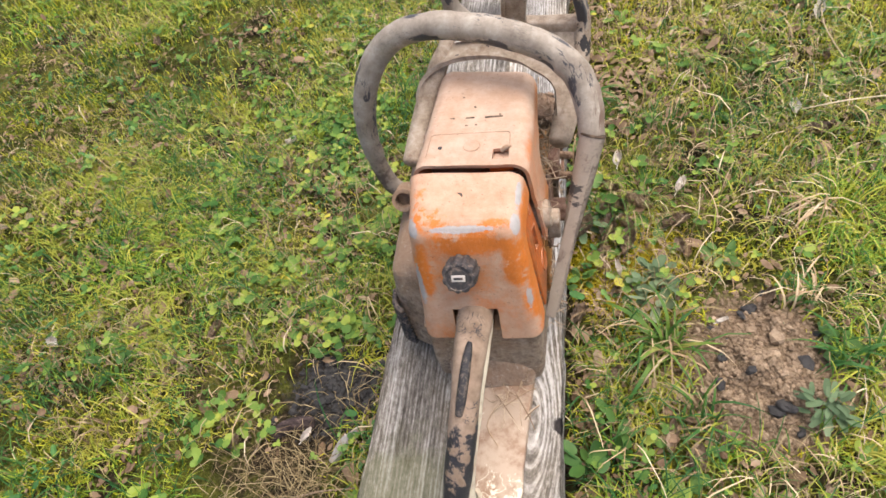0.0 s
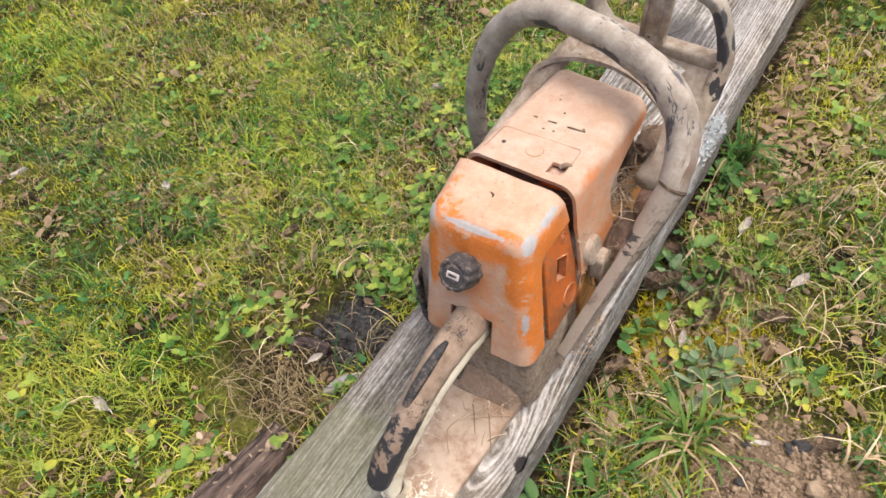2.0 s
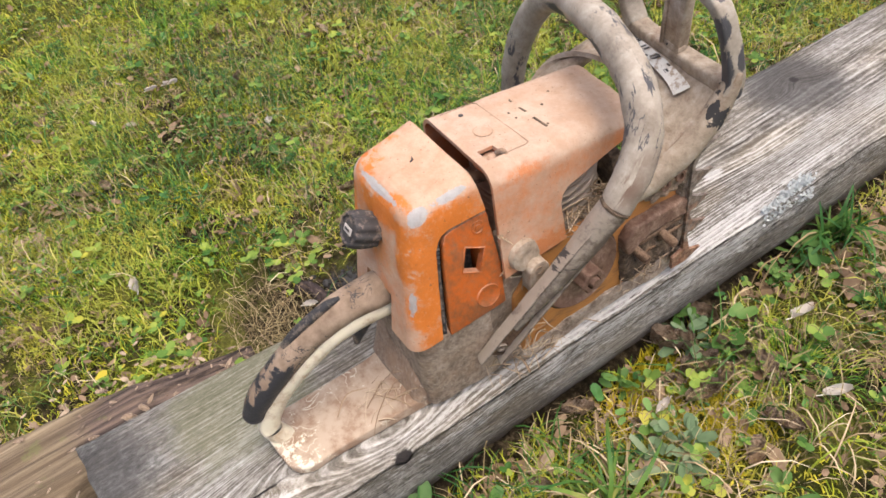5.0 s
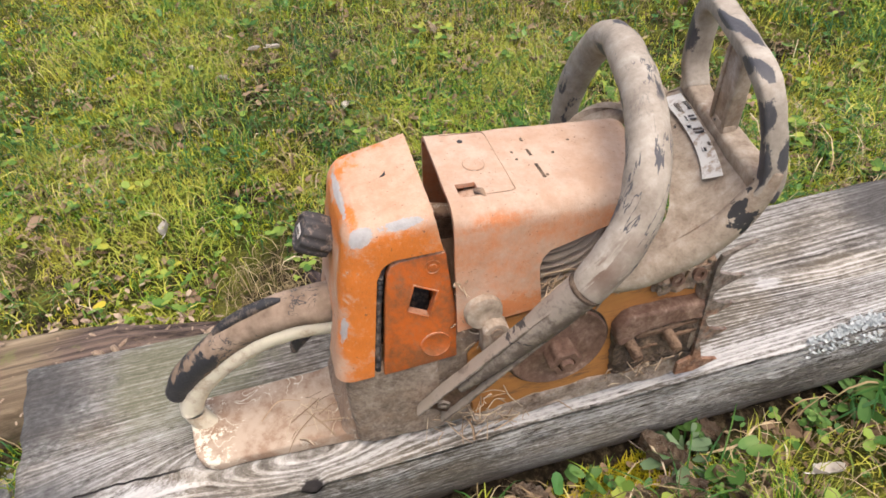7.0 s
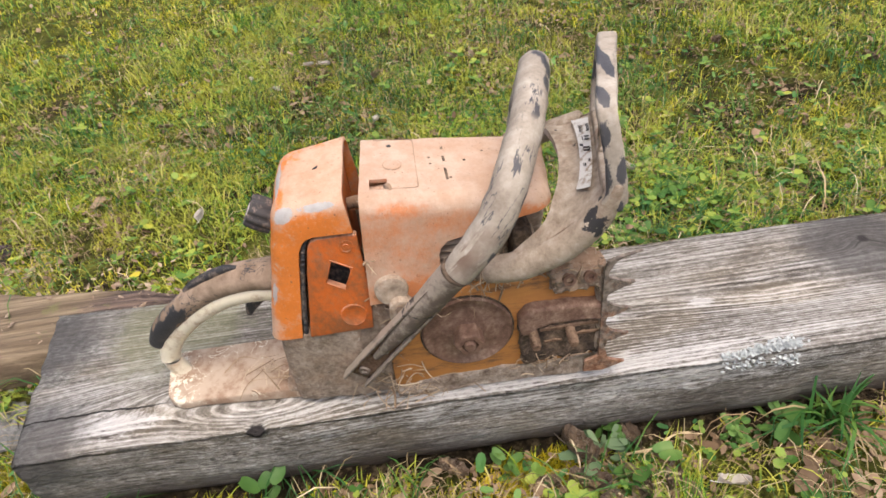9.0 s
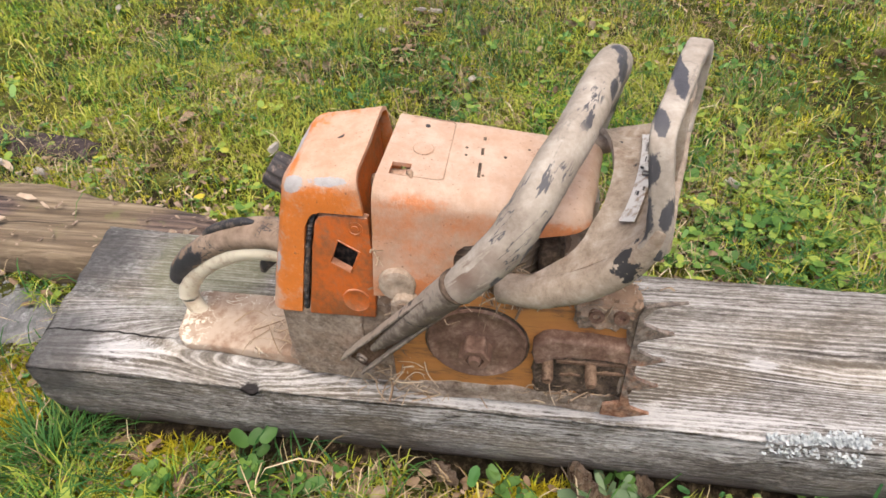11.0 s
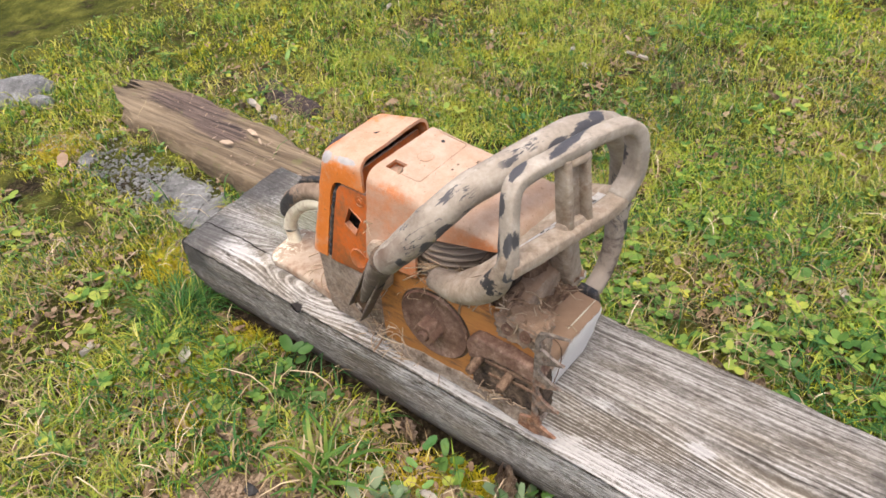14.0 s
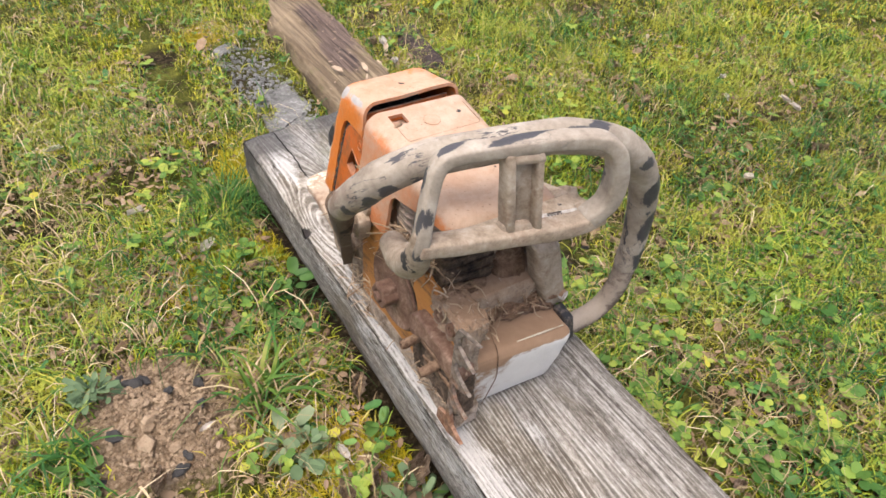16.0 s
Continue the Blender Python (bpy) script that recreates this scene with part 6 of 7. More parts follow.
def weed(at, count, size, seed, label, long=1.25, height=0.02, spread=0.8):
    r = random.Random(seed)
    base = (at[0], at[1], float(ground_height(*at)))
    ob = thing("weed", base, label, "weed", "weeds beside the plank")
    for k in range(count):
        az = k * 2.4 + r.gauss(0, 0.7)
        out, s = size * r.uniform(0.1, spread), size * r.uniform(0.6, 1.1)
        h = 0.004 + height * r.uniform(0.2, 1)
        leaf = new("leaf", LEAVES[long, m_grey_weed if "grey" in label else m_weed])
        leaf.parent = ob
        leaf.matrix_basis = Matrix.Translation((math.cos(az) * out, math.sin(az) * out, h)) @ Euler((r.gauss(0, 0.40), r.uniform(-0.55, 0.35), az + r.gauss(0, 0.5))).to_matrix().to_4x4() @ Matrix.Diagonal((s, s, s, 1))
    stem = tube([(at[0], at[1], base[2] - 0.004), (at[0] + 0.001, at[1], base[2] + 0.3 * height), (at[0], at[1] + 0.001, base[2] + 0.6 * height)], 0.0012, 6, 3)
    part("stem", stem, m_weed, ob)
    return ob


weed((0.163, -0.232), 9, 0.018, 1, "dark blue-green weed with round leaves by the plank", 1.25, 0.035, 1.1)
weed((0.255, 0.030), 26, 0.0150, 2, "grey-green rosette of rounded leaves", 1.25, 0.022, 1.9)
weed((0.262, 0.000), 14, 0.0150, 3, "grey-green rosette of rounded leaves", 1.6, 0.018, 1.7)
weed((0.195, -0.180), 9, 0.015, 4, "dark green weed with round leaves by the plank", 1.6, 0.020, 1.2)
weed((0.432, -0.155), 46, 0.0080, 5, "pale grey-green ragged weed beside the earth", 2.3, 0.034, 2.4)
weed((0.160, 0.035), 9, 0.012, 6, "small green weed at the plank's foot", 1.6, 0.025)
weed((0.180, 0.180), 12, 0.017, 7, "green weed with broad pointed leaves", 1.6, 0.026, 1.3)
weed((0.268, 0.126), 4, 0.023, 8, "pale green seedling with a few broad leaves", 1.25, 0.018, 0.9)
weed((0.350, 0.068), 9, 0.015, 9, "small blue-green weed in the moss", 1.6, 0.020, 1.2)
weed((0.163, 0.140), 16, 0.0125, 11, "grey-green weed with long limp leaves", 2.3, 0.024, 1.5)
weed((0.163, 0.295), 40, 0.0085, 12, "low green weed with tiny round leaves", 1.25, 0.024, 2.6)
weed((0.158, 0.345), 14, 0.0125, 13, "dark green weed with long leaves", 2.3, 0.030, 1.2)
weed((0.132, 0.150), 8, 0.0110, 14, "dark green upright weed at the plank's foot", 1.6, 0.045, 0.9)
weed((-0.145, -0.05), 8, 0.013, 10, "small green weed at the plank's foot", 1.6, 0.022)
weed((-0.535, -0.116), 10, 0.020, 15, "light green weed with rounded leaves in the lawn", 1.25, 0.022, 1.3)
weed((-0.194, -0.079), 10, 0.013, 16, "light green weed beside the burnt spot", 1.25, 0.024, 1.2)
weed((-0.205, 0.323), 9, 0.0150, 17, "yellow-green weed beside the plank", 1.25, 0.022, 1.3)
weed((0.468, -0.067), 12, 0.0155, 18, "light green weed beside the bare earth", 1.25, 0.020, 1.4)


# single fallen leaves, curled
def fallen_leaf(at, length, az, curl, seed, label, wide=0.5, material=m_dead):
    bm = bmesh.new()
    grid = []
    for i, t in enumerate(np.linspace(0, 1, 9)):
        half = wide * length * 0.5 * math.sin(math.pi * min(0.97, 0.04 + 0.93 * t)) ** 0.7 * (1 + 0.22 * math.sin(t * 26 + seed))
        row = []
        for s in np.linspace(-1, 1, 5):
            z = curl * length * (0.45 * s * s + 0.5 * (t - 0.5) ** 2) + 0.03 * length * math.sin(seed + 7 * t + 3 * s) - 0.02 * length * (abs(s) < 0.1)
            row.append(bm.verts.new(((t - 0.5) * length, half * s, z)))
        grid.append(row)
    for a, b in zip(grid, grid[1:]):
        for k in range(4):
            bm.faces.new((a[k], a[k + 1], b[k + 1], b[k]))
    bmesh.ops.solidify(bm, geom=list(bm.faces), thickness=0.0005)
    tube([(-0.72 * length, 0, 0.04 * length), (-0.5 * length, 0, 0.01 * length), (0, 0, 0), (0.45 * length, 0, 0.06 * length)], [0.0005, 0.0007, 0.0005, 0.0002], 5, 3, bm=bm)
    z = float(ground_height(at[0], at[1])) + (0.020 if material is m_pale_leaf else 0.013)
    r = random.Random(seed)
    bm.transform(Matrix.Translation((at[0], at[1], z)) @ Euler((r.uniform(-0.35, 0.35), r.uniform(-0.3, 0.3), radians(az))).to_matrix().to_4x4())
    return tagged(part("fallen_leaf", bm, material), label, "leaf", "fallen leaves on the lawn")


n = Nodes("brown_leaf")
vein = n.step(n.math("ABSOLUTE", n.math("SUBTRACT", n.noise(120, 3, 0.6), 0.5)), 0.0, 0.05, 1.0, 0.0)
tone = n.mix(n.step(n.noise(55, 7, 0.75), 0.36, 0.64), (0.13, 0.080, 0.050), (0.40, 0.295, 0.205))
m_brown_leaf = n.done(n.mix(n.math("MULTIPLY", vein, 0.5), tone, (0.52, 0.43, 0.33)), 0.8, bump=n.math("ADD", vein, n.noise(160, 6, 0.7)), strength=0.8, dist=0.002)
n = Nodes("tan_leaf")
m_tan_leaf = n.done(n.mix(n.noise(90, 5, 0.7), (0.30, 0.21, 0.135), (0.55, 0.44, 0.32)), 0.8, bump=n.noise(160, 4), strength=0.4, dist=0.001)
n = Nodes("bleached_leaf")
m_pale_leaf = n.done(n.mix(n.noise(120, 4), (0.80, 0.77, 0.72), (0.56, 0.48, 0.40)), 0.7)
BROWN = "curled brown fallen leaf on the grass"
for k, (x, y, size, az) in enumerate(((-0.327, -0.061, 0.036, 130), (-0.335, -0.085, 0.030, 120), (-0.593, -0.034, 0.034, 110), (-0.519, -0.047, 0.040, 20), (-0.417, -0.114, 0.026, 15), (-0.284, 0.025, 0.040, 150), (0.274, 0.255, 0.032, 150), (0.266, -0.189, 0.040, 80))):
    fallen_leaf((x, y), size, az, 0.5, 160 + k, "dry tan fallen leaf on the grass", 0.34, m_tan_leaf)
for k, (x, y, size, az, curl) in enumerate(((-0.70, -0.395, 0.040, 20, 0.5), (-0.745, -0.54, 0.036, 100, 0.4), (-0.272, -0.50, 0.036, 60, 0.3), (-0.627, 0.94, 0.045, 10, 0.7), (-0.36, 0.30, 0.030, 70, 0.5),
        (0.205, 0.165, 0.045, 30, 0.8), (0.225, 0.125, 0.040, 120, 0.9), (0.190, 0.075, 0.034, 70, 0.7), (0.245, 0.17, 0.050, -20, 0.6), (0.290, -0.215, 0.045, 80, 0.4), (0.20, -0.11, 0.032, 40, 0.6),
        (0.205, 0.205, 0.040, 150, 0.8), (0.19, -0.29, 0.030, 10, 0.5), (0.30, 0.09, 0.035, 100, 0.5), (-0.44, -0.10, 0.028, 130, 0.4), (0.215, 0.02, 0.032, 15, 0.5), (0.40, -0.34, 0.035, 40, 0.5), (0.52, 0.30, 0.05, 10, 0.7),
        (-0.21, 0.16, 0.030, 75, 0.5), (-0.16, 0.30, 0.032, 20, 0.6), (-0.27, 0.05, 0.026, 140, 0.4), (-0.56, 0.10, 0.030, 160, 0.5), (0.23, -0.52, 0.034, 90, 0.5), (0.33, -0.62, 0.030, 30, 0.5), (-0.9, 0.1, 0.04, 60, 0.5))):
    fallen_leaf((x, y), size * 0.85, az, curl, k, BROWN, 0.5, m_brown_leaf)
for k, (x, y, size, az) in enumerate(((0.493, 0.345, 0.040, 80), (0.578, 0.59, 0.045, 70), (0.318, -0.494, 0.030, 35), (0.222, 0.262, 0.034, 80), (-0.93, -0.20, 0.030, 70), (-0.955, -0.24, 0.026, 80), (-0.20, -0.205, 0.022, 60), (-0.33, -0.90, 0.045, 75), (-0.31, -0.80, 0.035, 60), (0.335, -0.045, 0.016, 20), (0.31, 0.20, 0.030, 60))):
    fallen_leaf((x, y), size, az, 0.45, 40 + k, "bleached pale fallen leaf on the grass", 0.42, m_pale_leaf)

for k, (x, y, size, az, curl) in enumerate(((0.160, 0.114, 0.048, 35, 1.0), (0.200, 0.116, 0.044, 70, 0.9), (0.152, 0.182, 0.036, 10, 0.8), (0.228, 0.097, 0.044, 75, 0.7), (0.158, -0.025, 0.036, 60, 0.7), (0.299, 0.134, 0.040, 15, 0.6), (0.216, 0.170, 0.036, 140, 0.7))):
    fallen_leaf((x, y), size, az, curl, 60 + k, "large curled brown leaf at the plank's foot", 0.5, m_brown_leaf)
strewn = random.Random(77)
for k in range(44):
    x, y = strewn.uniform(-1.25, 0.62), strewn.uniform(-1.0, 0.95)
    if not bool(clear_of_timber(np.array([x]), np.array([y]))[0]) or abs(x - 0.04) < 0.15:
        continue
    pale = strewn.random() < 0.3
    fallen_leaf((x, y), strewn.uniform(0.016, 0.034), strewn.uniform(0, 360), strewn.uniform(0.3, 0.9), 100 + k, "bleached pale fallen leaf on the grass" if pale else BROWN, strewn.uniform(0.35, 0.6), m_pale_leaf if pale else m_brown_leaf)

# ---- burnt spot and bare earth ----
n = Nodes("dark_bark")
m_bark = n.done(n.ramp(n.noise(1.0, 6, 0.7, n.pos(60, 140, 60)), (0.35, (0.014, 0.010, 0.010)), (0.55, (0.06, 0.042, 0.038)), (0.72, (0.22, 0.165, 0.14))), 0.9, bump=n.noise(110, 6), strength=1.0, dist=0.003)
n = Nodes("charcoal")
m_coal = n.done(n.mix(n.noise(140, 6, 0.7), (0.010, 0.010, 0.011), (0.07, 0.066, 0.062)), 0.75, bump=n.noise(300, 5), strength=0.6, dist=0.001)
n = Nodes("clod")
m_clod = n.done(n.ramp(n.math("MULTIPLY_ADD", n.island(), 0.22, n.math("MULTIPLY", n.noise(90, 7, 0.75), 0.78)), (0.3, (0.09, 0.06, 0.036)), (0.5, (0.235, 0.168, 0.108)), (0.75, (0.40, 0.305, 0.205))), 0.95, bump=n.noise(300, 6), strength=0.8, dist=0.0015)


def crumbs(name, count, cx, cy, sx, sy, lo, hi, material, label, category, seed, flat=0.7, anywhere=False):
    """Many small angular lumps lying on the ground."""
    r = np.random.default_rng(seed)
    px, py = r.normal(cx, sx, count), r.normal(cy, sy, count)
    ok = clear_of_timber(px, py) | anywhere
    px, py = px[ok], py[ok]
    m = len(px)
    size = lo + (hi - lo) * r.random(m) ** 3
    phi = (1 + 5**0.5) / 2
    ico = np.array([(-1, phi, 0), (1, phi, 0), (-1, -phi, 0), (1, -phi, 0), (0, -1, phi), (0, 1, phi), (0, -1, -phi), (0, 1, -phi), (phi, 0, -1), (phi, 0, 1), (-phi, 0, -1), (-phi, 0, 1)]) / 1.9
    tri = np.array([(0, 11, 5), (0, 5, 1), (0, 1, 7), (0, 7, 10), (0, 10, 11), (1, 5, 9), (5, 11, 4), (11, 10, 2), (10, 7, 6), (7, 1, 8), (3, 9, 4), (3, 4, 2), (3, 2, 6), (3, 6, 8), (3, 8, 9), (4, 9, 5), (2, 4, 11), (6, 2, 10), (8, 6, 7), (9, 8, 1)])
    q = ico[None] * r.uniform(0.6, 1.25, (m, 12, 1)) * r.uniform(0.55, 1.2, (m, 1, 3))
    a = r.uniform(0, 6.28, m)[:, None]
    qx, qy = q[..., 0] * np.cos(a) - q[..., 1] * np.sin(a), q[..., 0] * np.sin(a) + q[..., 1] * np.cos(a)
    v = np.stack([px[:, None] + qx * size[:, None], py[:, None] + qy * size[:, None], ground_height(px, py)[:, None] + (q[..., 2] * flat + 0.25) * size[:, None]], -1)
    f = (np.arange(m)[:, None, None] * 12 + tri).reshape(-1, 3)
    return mesh_of(name, v.reshape(-1, 3), [f], material, label, category, smooth=False)


crumbs("earth_crumbs", 7000, 0.372, -0.105, 0.048, 0.058, 0.0007, 0.0042, m_clod, "loose crumbs of pale brown earth", "earth", 3)
crumbs("charcoal_bits", 900, -0.180, -0.128, 0.036, 0.036, 0.0010, 0.0085, m_coal, "black charcoal bits of a burnt spot", "charcoal", 4)
crumbs("dark_stones", 10, 0.375, -0.06, 0.065, 0.055, 0.004, 0.0135, m_coal, "dark burnt bits lying about the bare earth", "charcoal", 5)
stone = crumbs("pebbles", 9, 0.365, -0.100, 0.022, 0.028, 0.007, 0.014, m_clod, "tan pebbles on the bare earth", "pebbles", 6)


n = Nodes("grey_chip")
m_stone_chip = n.done(n.mix(n.noise(120, 5, 0.7, n.pos(3, 1, 1)), (0.16, 0.15, 0.14), (0.40, 0.38, 0.36)), 0.85, bump=n.noise(200, 5), strength=0.5, dist=0.001)


def stick(points, radius, label, material):
    pts = [(x, y, float(ground_height(x, y)) + h) for x, y, h in points]
    return tagged(part("stick", lumpy(tube(pts, radius, 8, 5), 0.0006, 0.01), material), label, "stick", "sticks on the lawn")


stick([(-0.250, -0.205, 0.012), (-0.225, -0.190, 0.014), (-0.200, -0.186, 0.012)], 0.0095, "charred dark stick end beside the burnt spot", m_bark)
stick([(0.165, 0.168, 0.014), (0.172, 0.195, 0.020), (0.160, 0.225, 0.022), (0.160, 0.255, 0.018)], [0.0014, 0.0013, 0.001, 0.0006], "thin pale bent twig by the plank", m_straw)
stick([(-0.285, -0.245, 0.010), (-0.268, -0.225, 0.020), (-0.258, -0.198, 0.026)], [0.0011, 0.0010, 0.0006], "thin brown twig beside the burnt spot", m_brown_leaf)
stick([(-0.205, -0.285, 0.010), (-0.165, -0.275, 0.013), (-0.120, -0.268, 0.010)], [0.0014, 0.0013, 0.0008], "thin brown twig beside the plank", m_brown_leaf)
stick([(-0.160, -0.235, 0.008), (-0.148, -0.212, 0.012), (-0.130, -0.192, 0.010)], [0.0060, 0.0072, 0.0040], "flat grey chip of wood beside the burnt spot", m_stone_chip)
for x, y, length, turn in ((0.372, -0.018, 0.020, 0.4), (0.392, -0.152, 0.022, 2.6), (0.405, -0.177, 0.014, 1.2), (0.332, -0.087, 0.018, 0.9), (0.362, -0.030, 0.013, 2.0), (0.398, 0.010, 0.018, 0.2)):
    bm = bmesh.new()
    bmesh.ops.create_icosphere(bm, subdivisions=3, radius=1.0)
    bm.transform(Matrix.Translation((x, y, float(ground_height(x, y)) + 0.16 * length)) @ Euler((0.2, 0.1, turn)).to_matrix().to_4x4() @ Matrix.Diagonal((0.55 * length, 0.34 * length, 0.20 * length, 1)))
    tagged(part("charred_bit", lumpy(bm, 0.0035, 0.010, int(1000 * x)), m_coal), "charred black bit lying on the bare earth", "charcoal", "charred bits on the bare earth")
stick([(0.500, 0.335, 0.030), (0.560, 0.330, 0.040), (0.640, 0.345, 0.035)], [0.0012, 0.0012, 0.0007], "thin pale stalk on the lawn", m_straw)
stick([(0.60, 0.42, 0.012), (0.575, 0.55, 0.03), (0.60, 0.66, 0.02)], [0.0013, 0.0013, 0.0008], "thin pale stalk on the lawn", m_straw)

r = np.random.default_rng(52)
m = 420
px, py = np.concatenate([r.normal(-0.215, 0.050, 370), r.normal(-0.165, 0.030, 50)]), np.concatenate([r.normal(-0.262, 0.038, 370), r.normal(-0.150, 0.040, 50)])
ok = clear_of_timber(px, py)
px, py = px[ok], py[ok]
m = len(px)
v, f = blades(px, py, r.gamma(4, 0.0085, m) + 0.008, r.uniform(0.0006, 0.0018, m), r.uniform(1.3, 1.75, m), 3, 0.005)
mesh_of("burnt_spot_straw", v, f, m_thatch, "brown straw and stalks about the burnt spot", "straw")
m = 110
px, py = r.normal(-0.262, 0.030, m), r.uniform(-1.0, -0.34, m)
px -= 0.085 * -(py + 0.45) - 0.01
v, f = leaflets(px, py, ground_height(px, py) + r.uniform(0.008, 0.024, m), r.gamma(2.4, 0.0016, m) + 0.0016, r.uniform(0, 6.28, m), r.normal(0, 0.4, m), r.normal(0, 1.2, m), 9, 1.8, 0.06)
mesh_of("pale_litter", v, [f], m_tan_leaf, "pale leaf bits along the rotten board", "leaf litter", smooth=False)

r = np.random.default_rng(53)
m = 420
px, py = np.concatenate([r.normal(0.232, 0.040, 260), r.normal(0.36, 0.035, 160)]), np.concatenate([r.normal(0.47, 0.065, 260), r.normal(0.53, 0.040, 160)])
v, f = leaflets(px, py, ground_height(px, py) + r.uniform(0.001, 0.010, m), r.gamma(2.2, 0.0022, m) + 0.0018, r.uniform(0, 6.28, m), r.normal(0, 0.4, m), r.normal(0, 1.2, m), 9, 1.7, 0.07)
mesh_of("bare_patch_litter", v, [f], m_dead, "brown leaf bits on the bare patches", "leaf litter", smooth=False)

# ---- rotten board, slab and bark behind the plank ----
n = Nodes("rotten_wood")
fib = n.noise(1.0, 8, 0.74, n.pos(130, 4, 90))
band = n.noise(1.0, 3, 0.5, n.pos(38, 1.6, 20))
rot = n.math("ADD", n.most(n.spot((-0.225, -0.99, -0.07), (0.075, 0.26, 0.09)), n.spot((-0.190, -0.83, -0.07), (0.055, 0.16, 0.09)), n.math("MULTIPLY", n.spot((-0.17, -0.36, -0.08), (0.11, 0.28, 0.10)), 1.3)), n.math("MULTIPLY", n.noise(26, 7, 0.72, n.pos(1, 0.4, 1)), 0.9))
rot = n.step(rot, 0.72, 1.05)
splits = n.step(n.noise(1.0, 5, 0.65, n.pos(75, 1.8, 45)), 0.335, 0.365, 1.0, 0.0)
shade = n.math("MULTIPLY_ADD", fib, 0.62, n.math("MULTIPLY", band, 0.38))
tone = n.mix(rot, n.ramp(shade, (0.34, (0.060, 0.042, 0.026)), (0.48, (0.155, 0.113, 0.070)), (0.66, (0.36, 0.282, 0.185))), n.mix(n.step(fib, 0.35, 0.65), (0.028, 0.021, 0.019), (0.19, 0.135, 0.105)))
tone = n.mix(n.math("MULTIPLY", n.step(n.noise(24, 6, 0.7), 0.60, 0.68), 0.5), tone, (0.16, 0.165, 0.06))
m_rotten = n.done(n.mix(n.math("MULTIPLY", splits, 0.9), tone, (0.012, 0.009, 0.008)), 0.9, bump=n.math("SUBTRACT", n.math("ADD", fib, n.math("MULTIPLY", n.noise(90, 6, 0.7), 0.5)), n.math("MULTIPLY", splits, 1.2)), strength=0.9, dist=0.004)
bm = bmesh.new()
ring_rows = []
for s in np.linspace(0, 1, 200):
    y = -0.305 - 0.91 * s
    cx = -0.150 - 0.085 * (-(y + 0.45))
    w = 0.082 * min(1.0, 0.30 + 1.9 * s, 0.40 + 7.0 * (1 - s))
    shift = -0.03 * max(0.0, 1 - s / 0.3)
    row = []
    for a in np.linspace(-1, 1, 44):
        x = cx + shift + a * w * (1 + 0.13 * noise.noise((a * 2, y * 9, 0)) + 0.05 * noise.noise((a * 3, y * 40, 4)))
        e = 1 - abs(a) ** 12
        z = -0.106 + 0.036 * e + 0.007 * noise.noise((x * 16, y * 5, 1)) + 0.0035 * noise.noise((x * 110, y * 6, 2)) + 0.004 * abs(noise.noise((x * 60, y * 9, 5))) - 0.034 * max(0.0, 1 - s / 0.16)
        row.append(bm.verts.new((x, y + (0.012 + 0.09 * max(0.0, s - 0.8) / 0.2) * noise.noise((a * 5, s, 3)), z)))
    row += [bm.verts.new((row[-1].co.x - 0.01, y, -0.140)), bm.verts.new((row[0].co.x + 0.01, y, -0.140))]
    ring_rows.append(row)
for a, b in zip(ring_rows, ring_rows[1:]):
    for k in range(len(a)):
        bm.faces.new((a[k], b[k], b[(k + 1) % len(a)], a[(k + 1) % len(a)]))
bm.faces.new(ring_rows[0]), bm.faces.new(ring_rows[-1][::-1])
bmesh.ops.recalc_face_normals(bm, faces=bm.faces)
tagged(part("rotten_board", bm, m_rotten), "rotten brown wooden board sunk in the grass", "board")

n = Nodes("grey_stone")
grit = n.noise(120, 8, 0.82)
m_stone = n.done(n.ramp(n.math("MULTIPLY_ADD", grit, 0.65, n.math("MULTIPLY", n.noise(20, 4), 0.35)), (0.34, (0.075, 0.073, 0.068)), (0.52, (0.20, 0.198, 0.19)), (0.68, (0.47, 0.47, 0.46))), 0.95, bump=grit, strength=1.0, dist=0.004)
outline = [(0.010, -0.570), (0.034, -0.66), (0.046, -0.78), (0.050, -0.93), (0.030, -1.08), (-0.020, -1.12), (-0.072, -1.03), (-0.084, -0.88), (-0.078, -0.72), (-0.066, -0.60), (-0.040, -0.555)]
bm = prism(outline, "z", -0.170, -0.1215, 0.012, 3)
bmesh.ops.triangulate(bm, faces=[f for f in bm.faces if len(f.verts) > 4])
for _ in range(4):
    bmesh.ops.subdivide_edges(bm, edges=[e for e in bm.edges if e.calc_length() > 0.012], cuts=1)
tagged(part("stone_slab", lumpy(bm, 0.007, 0.022, 31), m_stone), "grey gritty stone slab sunk in the grass", "slab")

crumbs("stone_grit", 2600, -0.014, -0.82, 0.038, 0.15, 0.0008, 0.0060, m_stone, "grey grit lying on the slab", "grit", 21, anywhere=True)

bm = fine(block([(-0.47, -0.99, -0.12), (-0.39, -1.0, -0.12), (-0.36, -0.75, -0.12), (-0.43, -0.74, -0.12), (-0.46, -0.98, -0.092), (-0.40, -0.99, -0.094), (-0.37, -0.76, -0.096), (-0.42, -0.75, -0.094)], 0.008), 5)
tagged(part("bark_piece", lumpy(bm, 0.008, 0.04, 33), m_bark), "dark flat piece of bark in the grass", "bark")

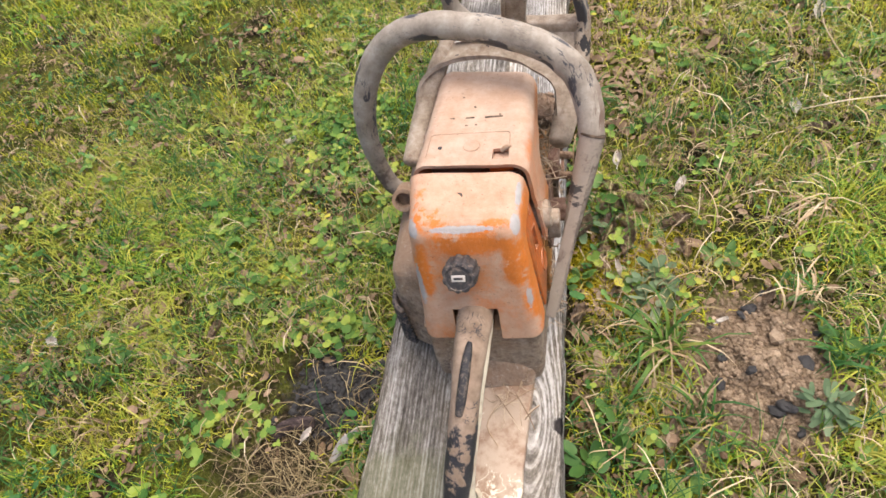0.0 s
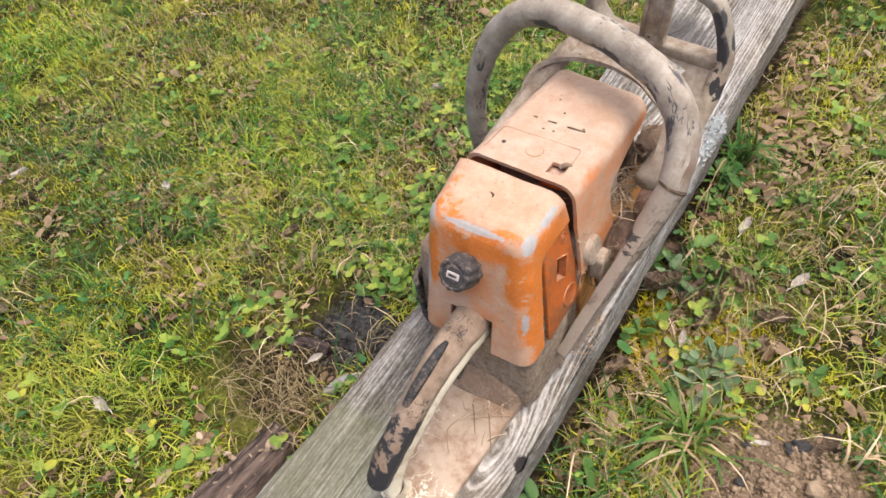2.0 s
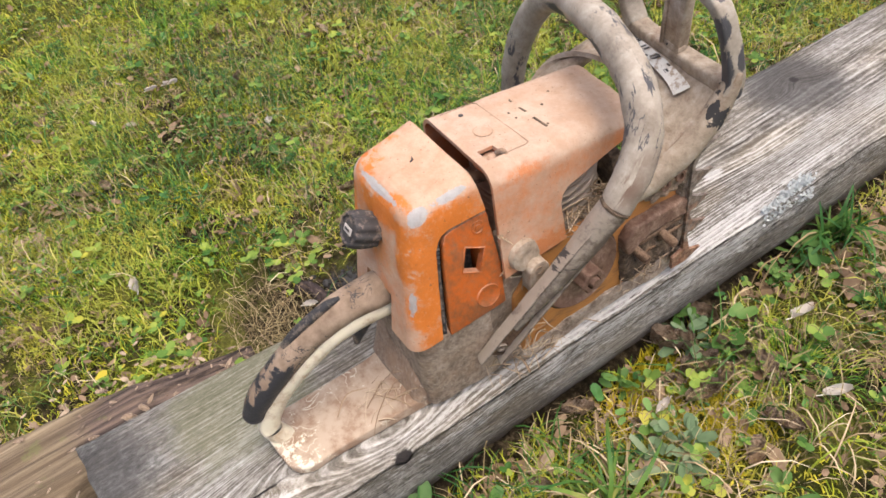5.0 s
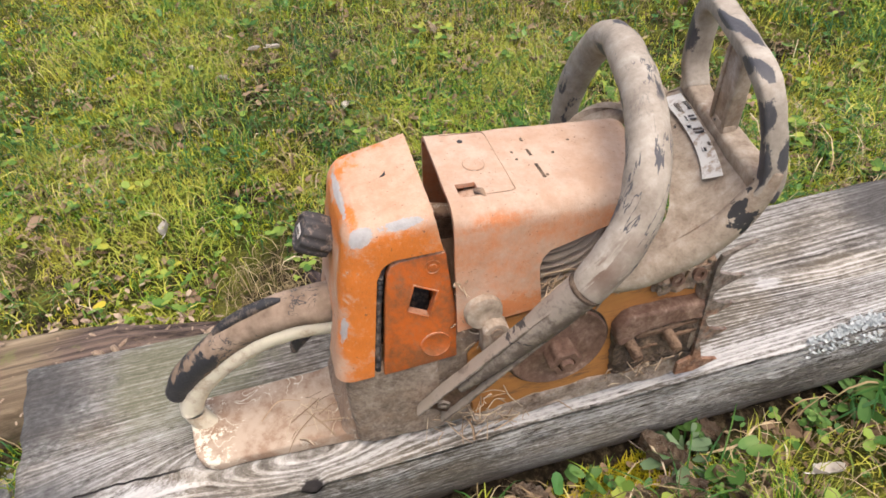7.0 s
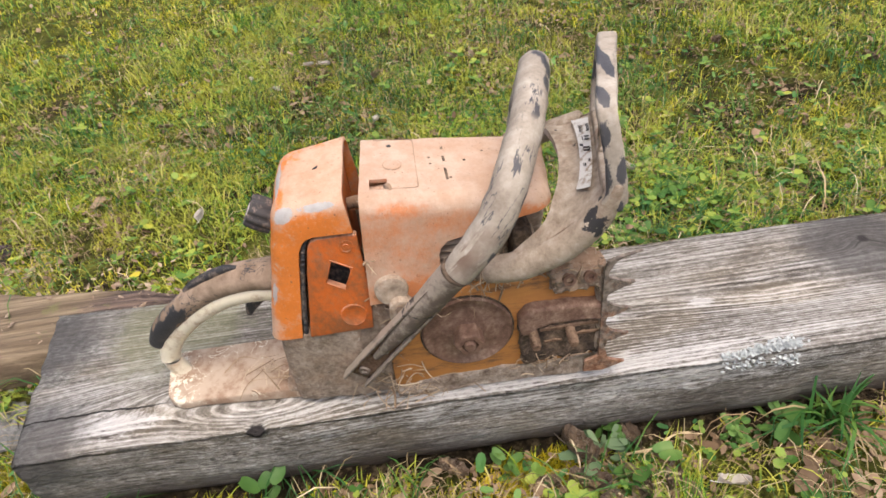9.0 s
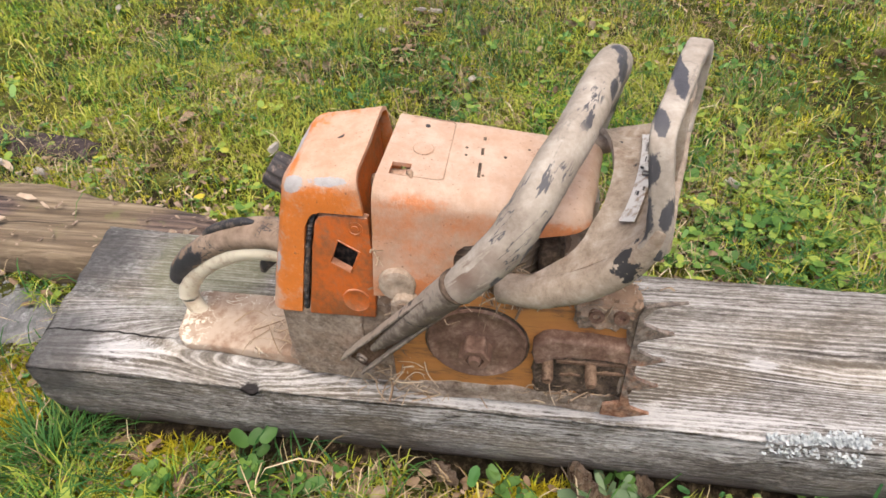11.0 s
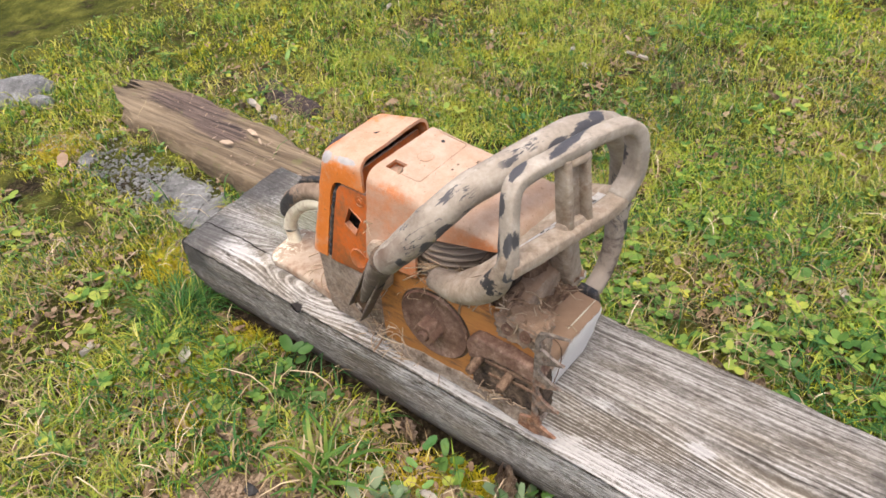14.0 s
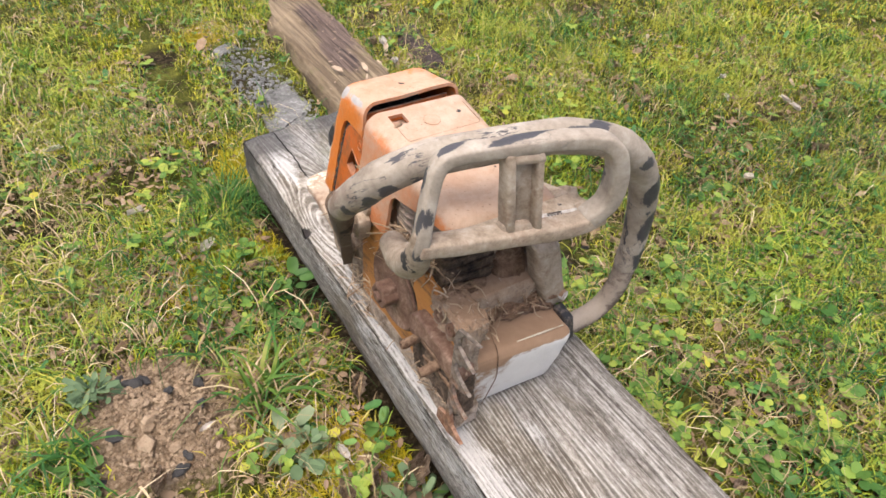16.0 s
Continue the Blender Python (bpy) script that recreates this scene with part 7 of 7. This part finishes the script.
r = np.random.default_rng(41)
m = 150
t = np.concatenate([r.uniform(-0.55, -0.30, 90), r.uniform(-1.15, -0.55, 60)])
px = -0.150 + 0.085 * (t + 0.45) + r.normal(0, 0.040, m)
v, f = leaflets(px, t, np.full(m, -0.066) + r.uniform(0, 0.006, m) - 0.03 * np.clip((t + 0.42) / 0.12, 0, 1), r.gamma(2.0, 0.0012, m) + 0.0010, r.uniform(0, 6.28, m), r.normal(0, 0.30, m), r.normal(0, 1.2, m), 8, 2.2, 0.08)
mesh_of("bark_litter", v, [f], m_brown_leaf, "brown chips and leaf bits on the rotten board", "leaf litter", smooth=False)


def wood_chip(at, size, az, seed):
    """A thin split flake, pointed at one end."""
    long, wide, thick = size
    bm = prism([(-0.5 * long, -0.25 * wide), (-0.42 * long, 0.30 * wide), (0.10 * long, 0.5 * wide), (0.5 * long, 0.08 * wide), (0.12 * long, -0.5 * wide)], "z", 0, thick, 0.0)
    bm.transform(Matrix.Translation(at) @ Euler((0.12, 0.08, radians(az))).to_matrix().to_4x4())
    return tagged(part("wood_chip", lumpy(fine(bm, 2), 0.0012, 0.010, seed), m_tan_leaf), "pale tan wood chip lying on the rotten board", "wood chip", "wood chips on the board")


wood_chip((-0.200, -0.730, -0.058), (0.036, 0.011, 0.0025), 80, 1)
wood_chip((-0.146, -0.748, -0.060), (0.030, 0.013, 0.003), 110, 2)
wood_chip((-0.185, -0.690, -0.060), (0.024, 0.005, 0.002), 60, 3)


def field_stone(at, size, seed, label):
    bm = bmesh.new()
    bmesh.ops.create_icosphere(bm, subdivisions=4, radius=1.0)
    bm.transform(Matrix.Translation((at[0], at[1], float(ground_height(*at)) + 0.3 * size[2])) @ Euler((0, 0, seed)).to_matrix().to_4x4() @ Matrix.Diagonal((*size, 1)))
    return tagged(part("field_stone", lumpy(bm, 0.010, 0.05, seed), m_stone), label, "stone", "stones beyond the slab")


field_stone((-0.075, -1.545), (0.085, 0.075, 0.040), 3, "large rounded pale grey stone in the grass")
field_stone((-0.076, -1.418), (0.030, 0.024, 0.022), 5, "small pale grey stone beside the large one")

# lichen on the plank's edge
n = Nodes("lichen")
m_lichen = n.done(n.mix(n.noise(200, 5, 0.7), (0.26, 0.28, 0.275), (0.66, 0.69, 0.68)), 0.85)
r = np.random.default_rng(12)
m = 900
clumps = np.array([(0.272, 0.003), (0.281, 0.003), (0.290, 0.004), (0.299, 0.0035), (0.309, 0.004), (0.318, 0.004), (0.327, 0.005), (0.335, 0.006), (0.342, 0.006), (0.347, 0.004)])
pick = clumps[r.choice(10, m, p=[0.03, 0.05, 0.08, 0.09, 0.10, 0.10, 0.15, 0.18, 0.14, 0.08])]
t = r.normal(pick[:, 0], pick[:, 1] * 0.8)
px = 0.1385 + 0.006 * np.sin(pick[:, 0] * 700) * 0.5 + r.normal(0, pick[:, 1] * 0.75)
py, pz = t, np.where(px > plank_right(t) - 0.001, -0.007 - r.uniform(0, 0.012, m), 0.001 - 0.003 * r.random(m) + 0.004 * r.random(m) * (pick[:, 1] > 0.0045))
v, f = leaflets(px, py, pz, r.uniform(0.0016, 0.0044, m), r.uniform(0, 6.28, m), r.normal(0.3, 0.6, m), r.normal(0.3, 1.2, m), 10, 1.0, 0.10)
mesh_of("lichen", v, [f], m_lichen, "pale grey crusty lichen on the plank's edge", "lichen", "stuff", False)

# straw and chaff caught on the saw
r = np.random.default_rng(14)
bm = bmesh.new()
for (cx, cy, cz), (sx, sy, sz), count, length in (((0.131, -0.060, 0.026), (0.004, 0.016, 0.010), 34, 0.032), ((0.118, 0.034, 0.140), (0.006, 0.020, 0.008), 40, 0.034), ((0.122, 0.028, 0.150), (0.010, 0.022, 0.006), 95, 0.036), ((0.075, 0.088, 0.106), (0.028, 0.013, 0.006), 70, 0.024), ((0.122, 0.112, 0.148), (0.010, 0.018, 0.004), 26, 0.018),
                                               ((0.090, -0.205, 0.021), (0.014, 0.022, 0.003), 22, 0.040), ((0.125, -0.035, 0.110), (0.006, 0.020, 0.010), 22, 0.030), ((0.137, 0.080, 0.035), (0.004, 0.020, 0.010), 26, 0.020),
                                               ((0.132, -0.02, 0.006), (0.005, 0.050, 0.002), 18, 0.030), ((0.128, -0.085, 0.045), (0.006, 0.016, 0.016), 14, 0.024), ((0.131, -0.068, 0.165), (0.001, 0.003, 0.018), 8, 0.020)):
    for _ in range(count):
        p = Vector((r.normal(cx, sx), r.normal(cy, sy), r.normal(cz, sz)))
        d = Vector((r.normal(0, 0.6), r.normal(0, 1), r.normal(0, 0.28))).normalized() * length * r.uniform(0.4, 1.1)
        bend = Vector((r.normal(0, 0.12), r.normal(0, 0.12), abs(r.normal(0, 0.12)))) * length
        w = r.uniform(0.0003, 0.0008)
        w = w * 1.9 if r.random() < 0.12 else w
        tube([p - d / 2, p + bend, p + d / 2], [w, w, w * 0.5], 5, 3, bm=bm, ends=False)
tagged(part("straw_bits", bm, m_chaff), "dry straw bits caught on the saw and plank", "straw", kind="stuff")
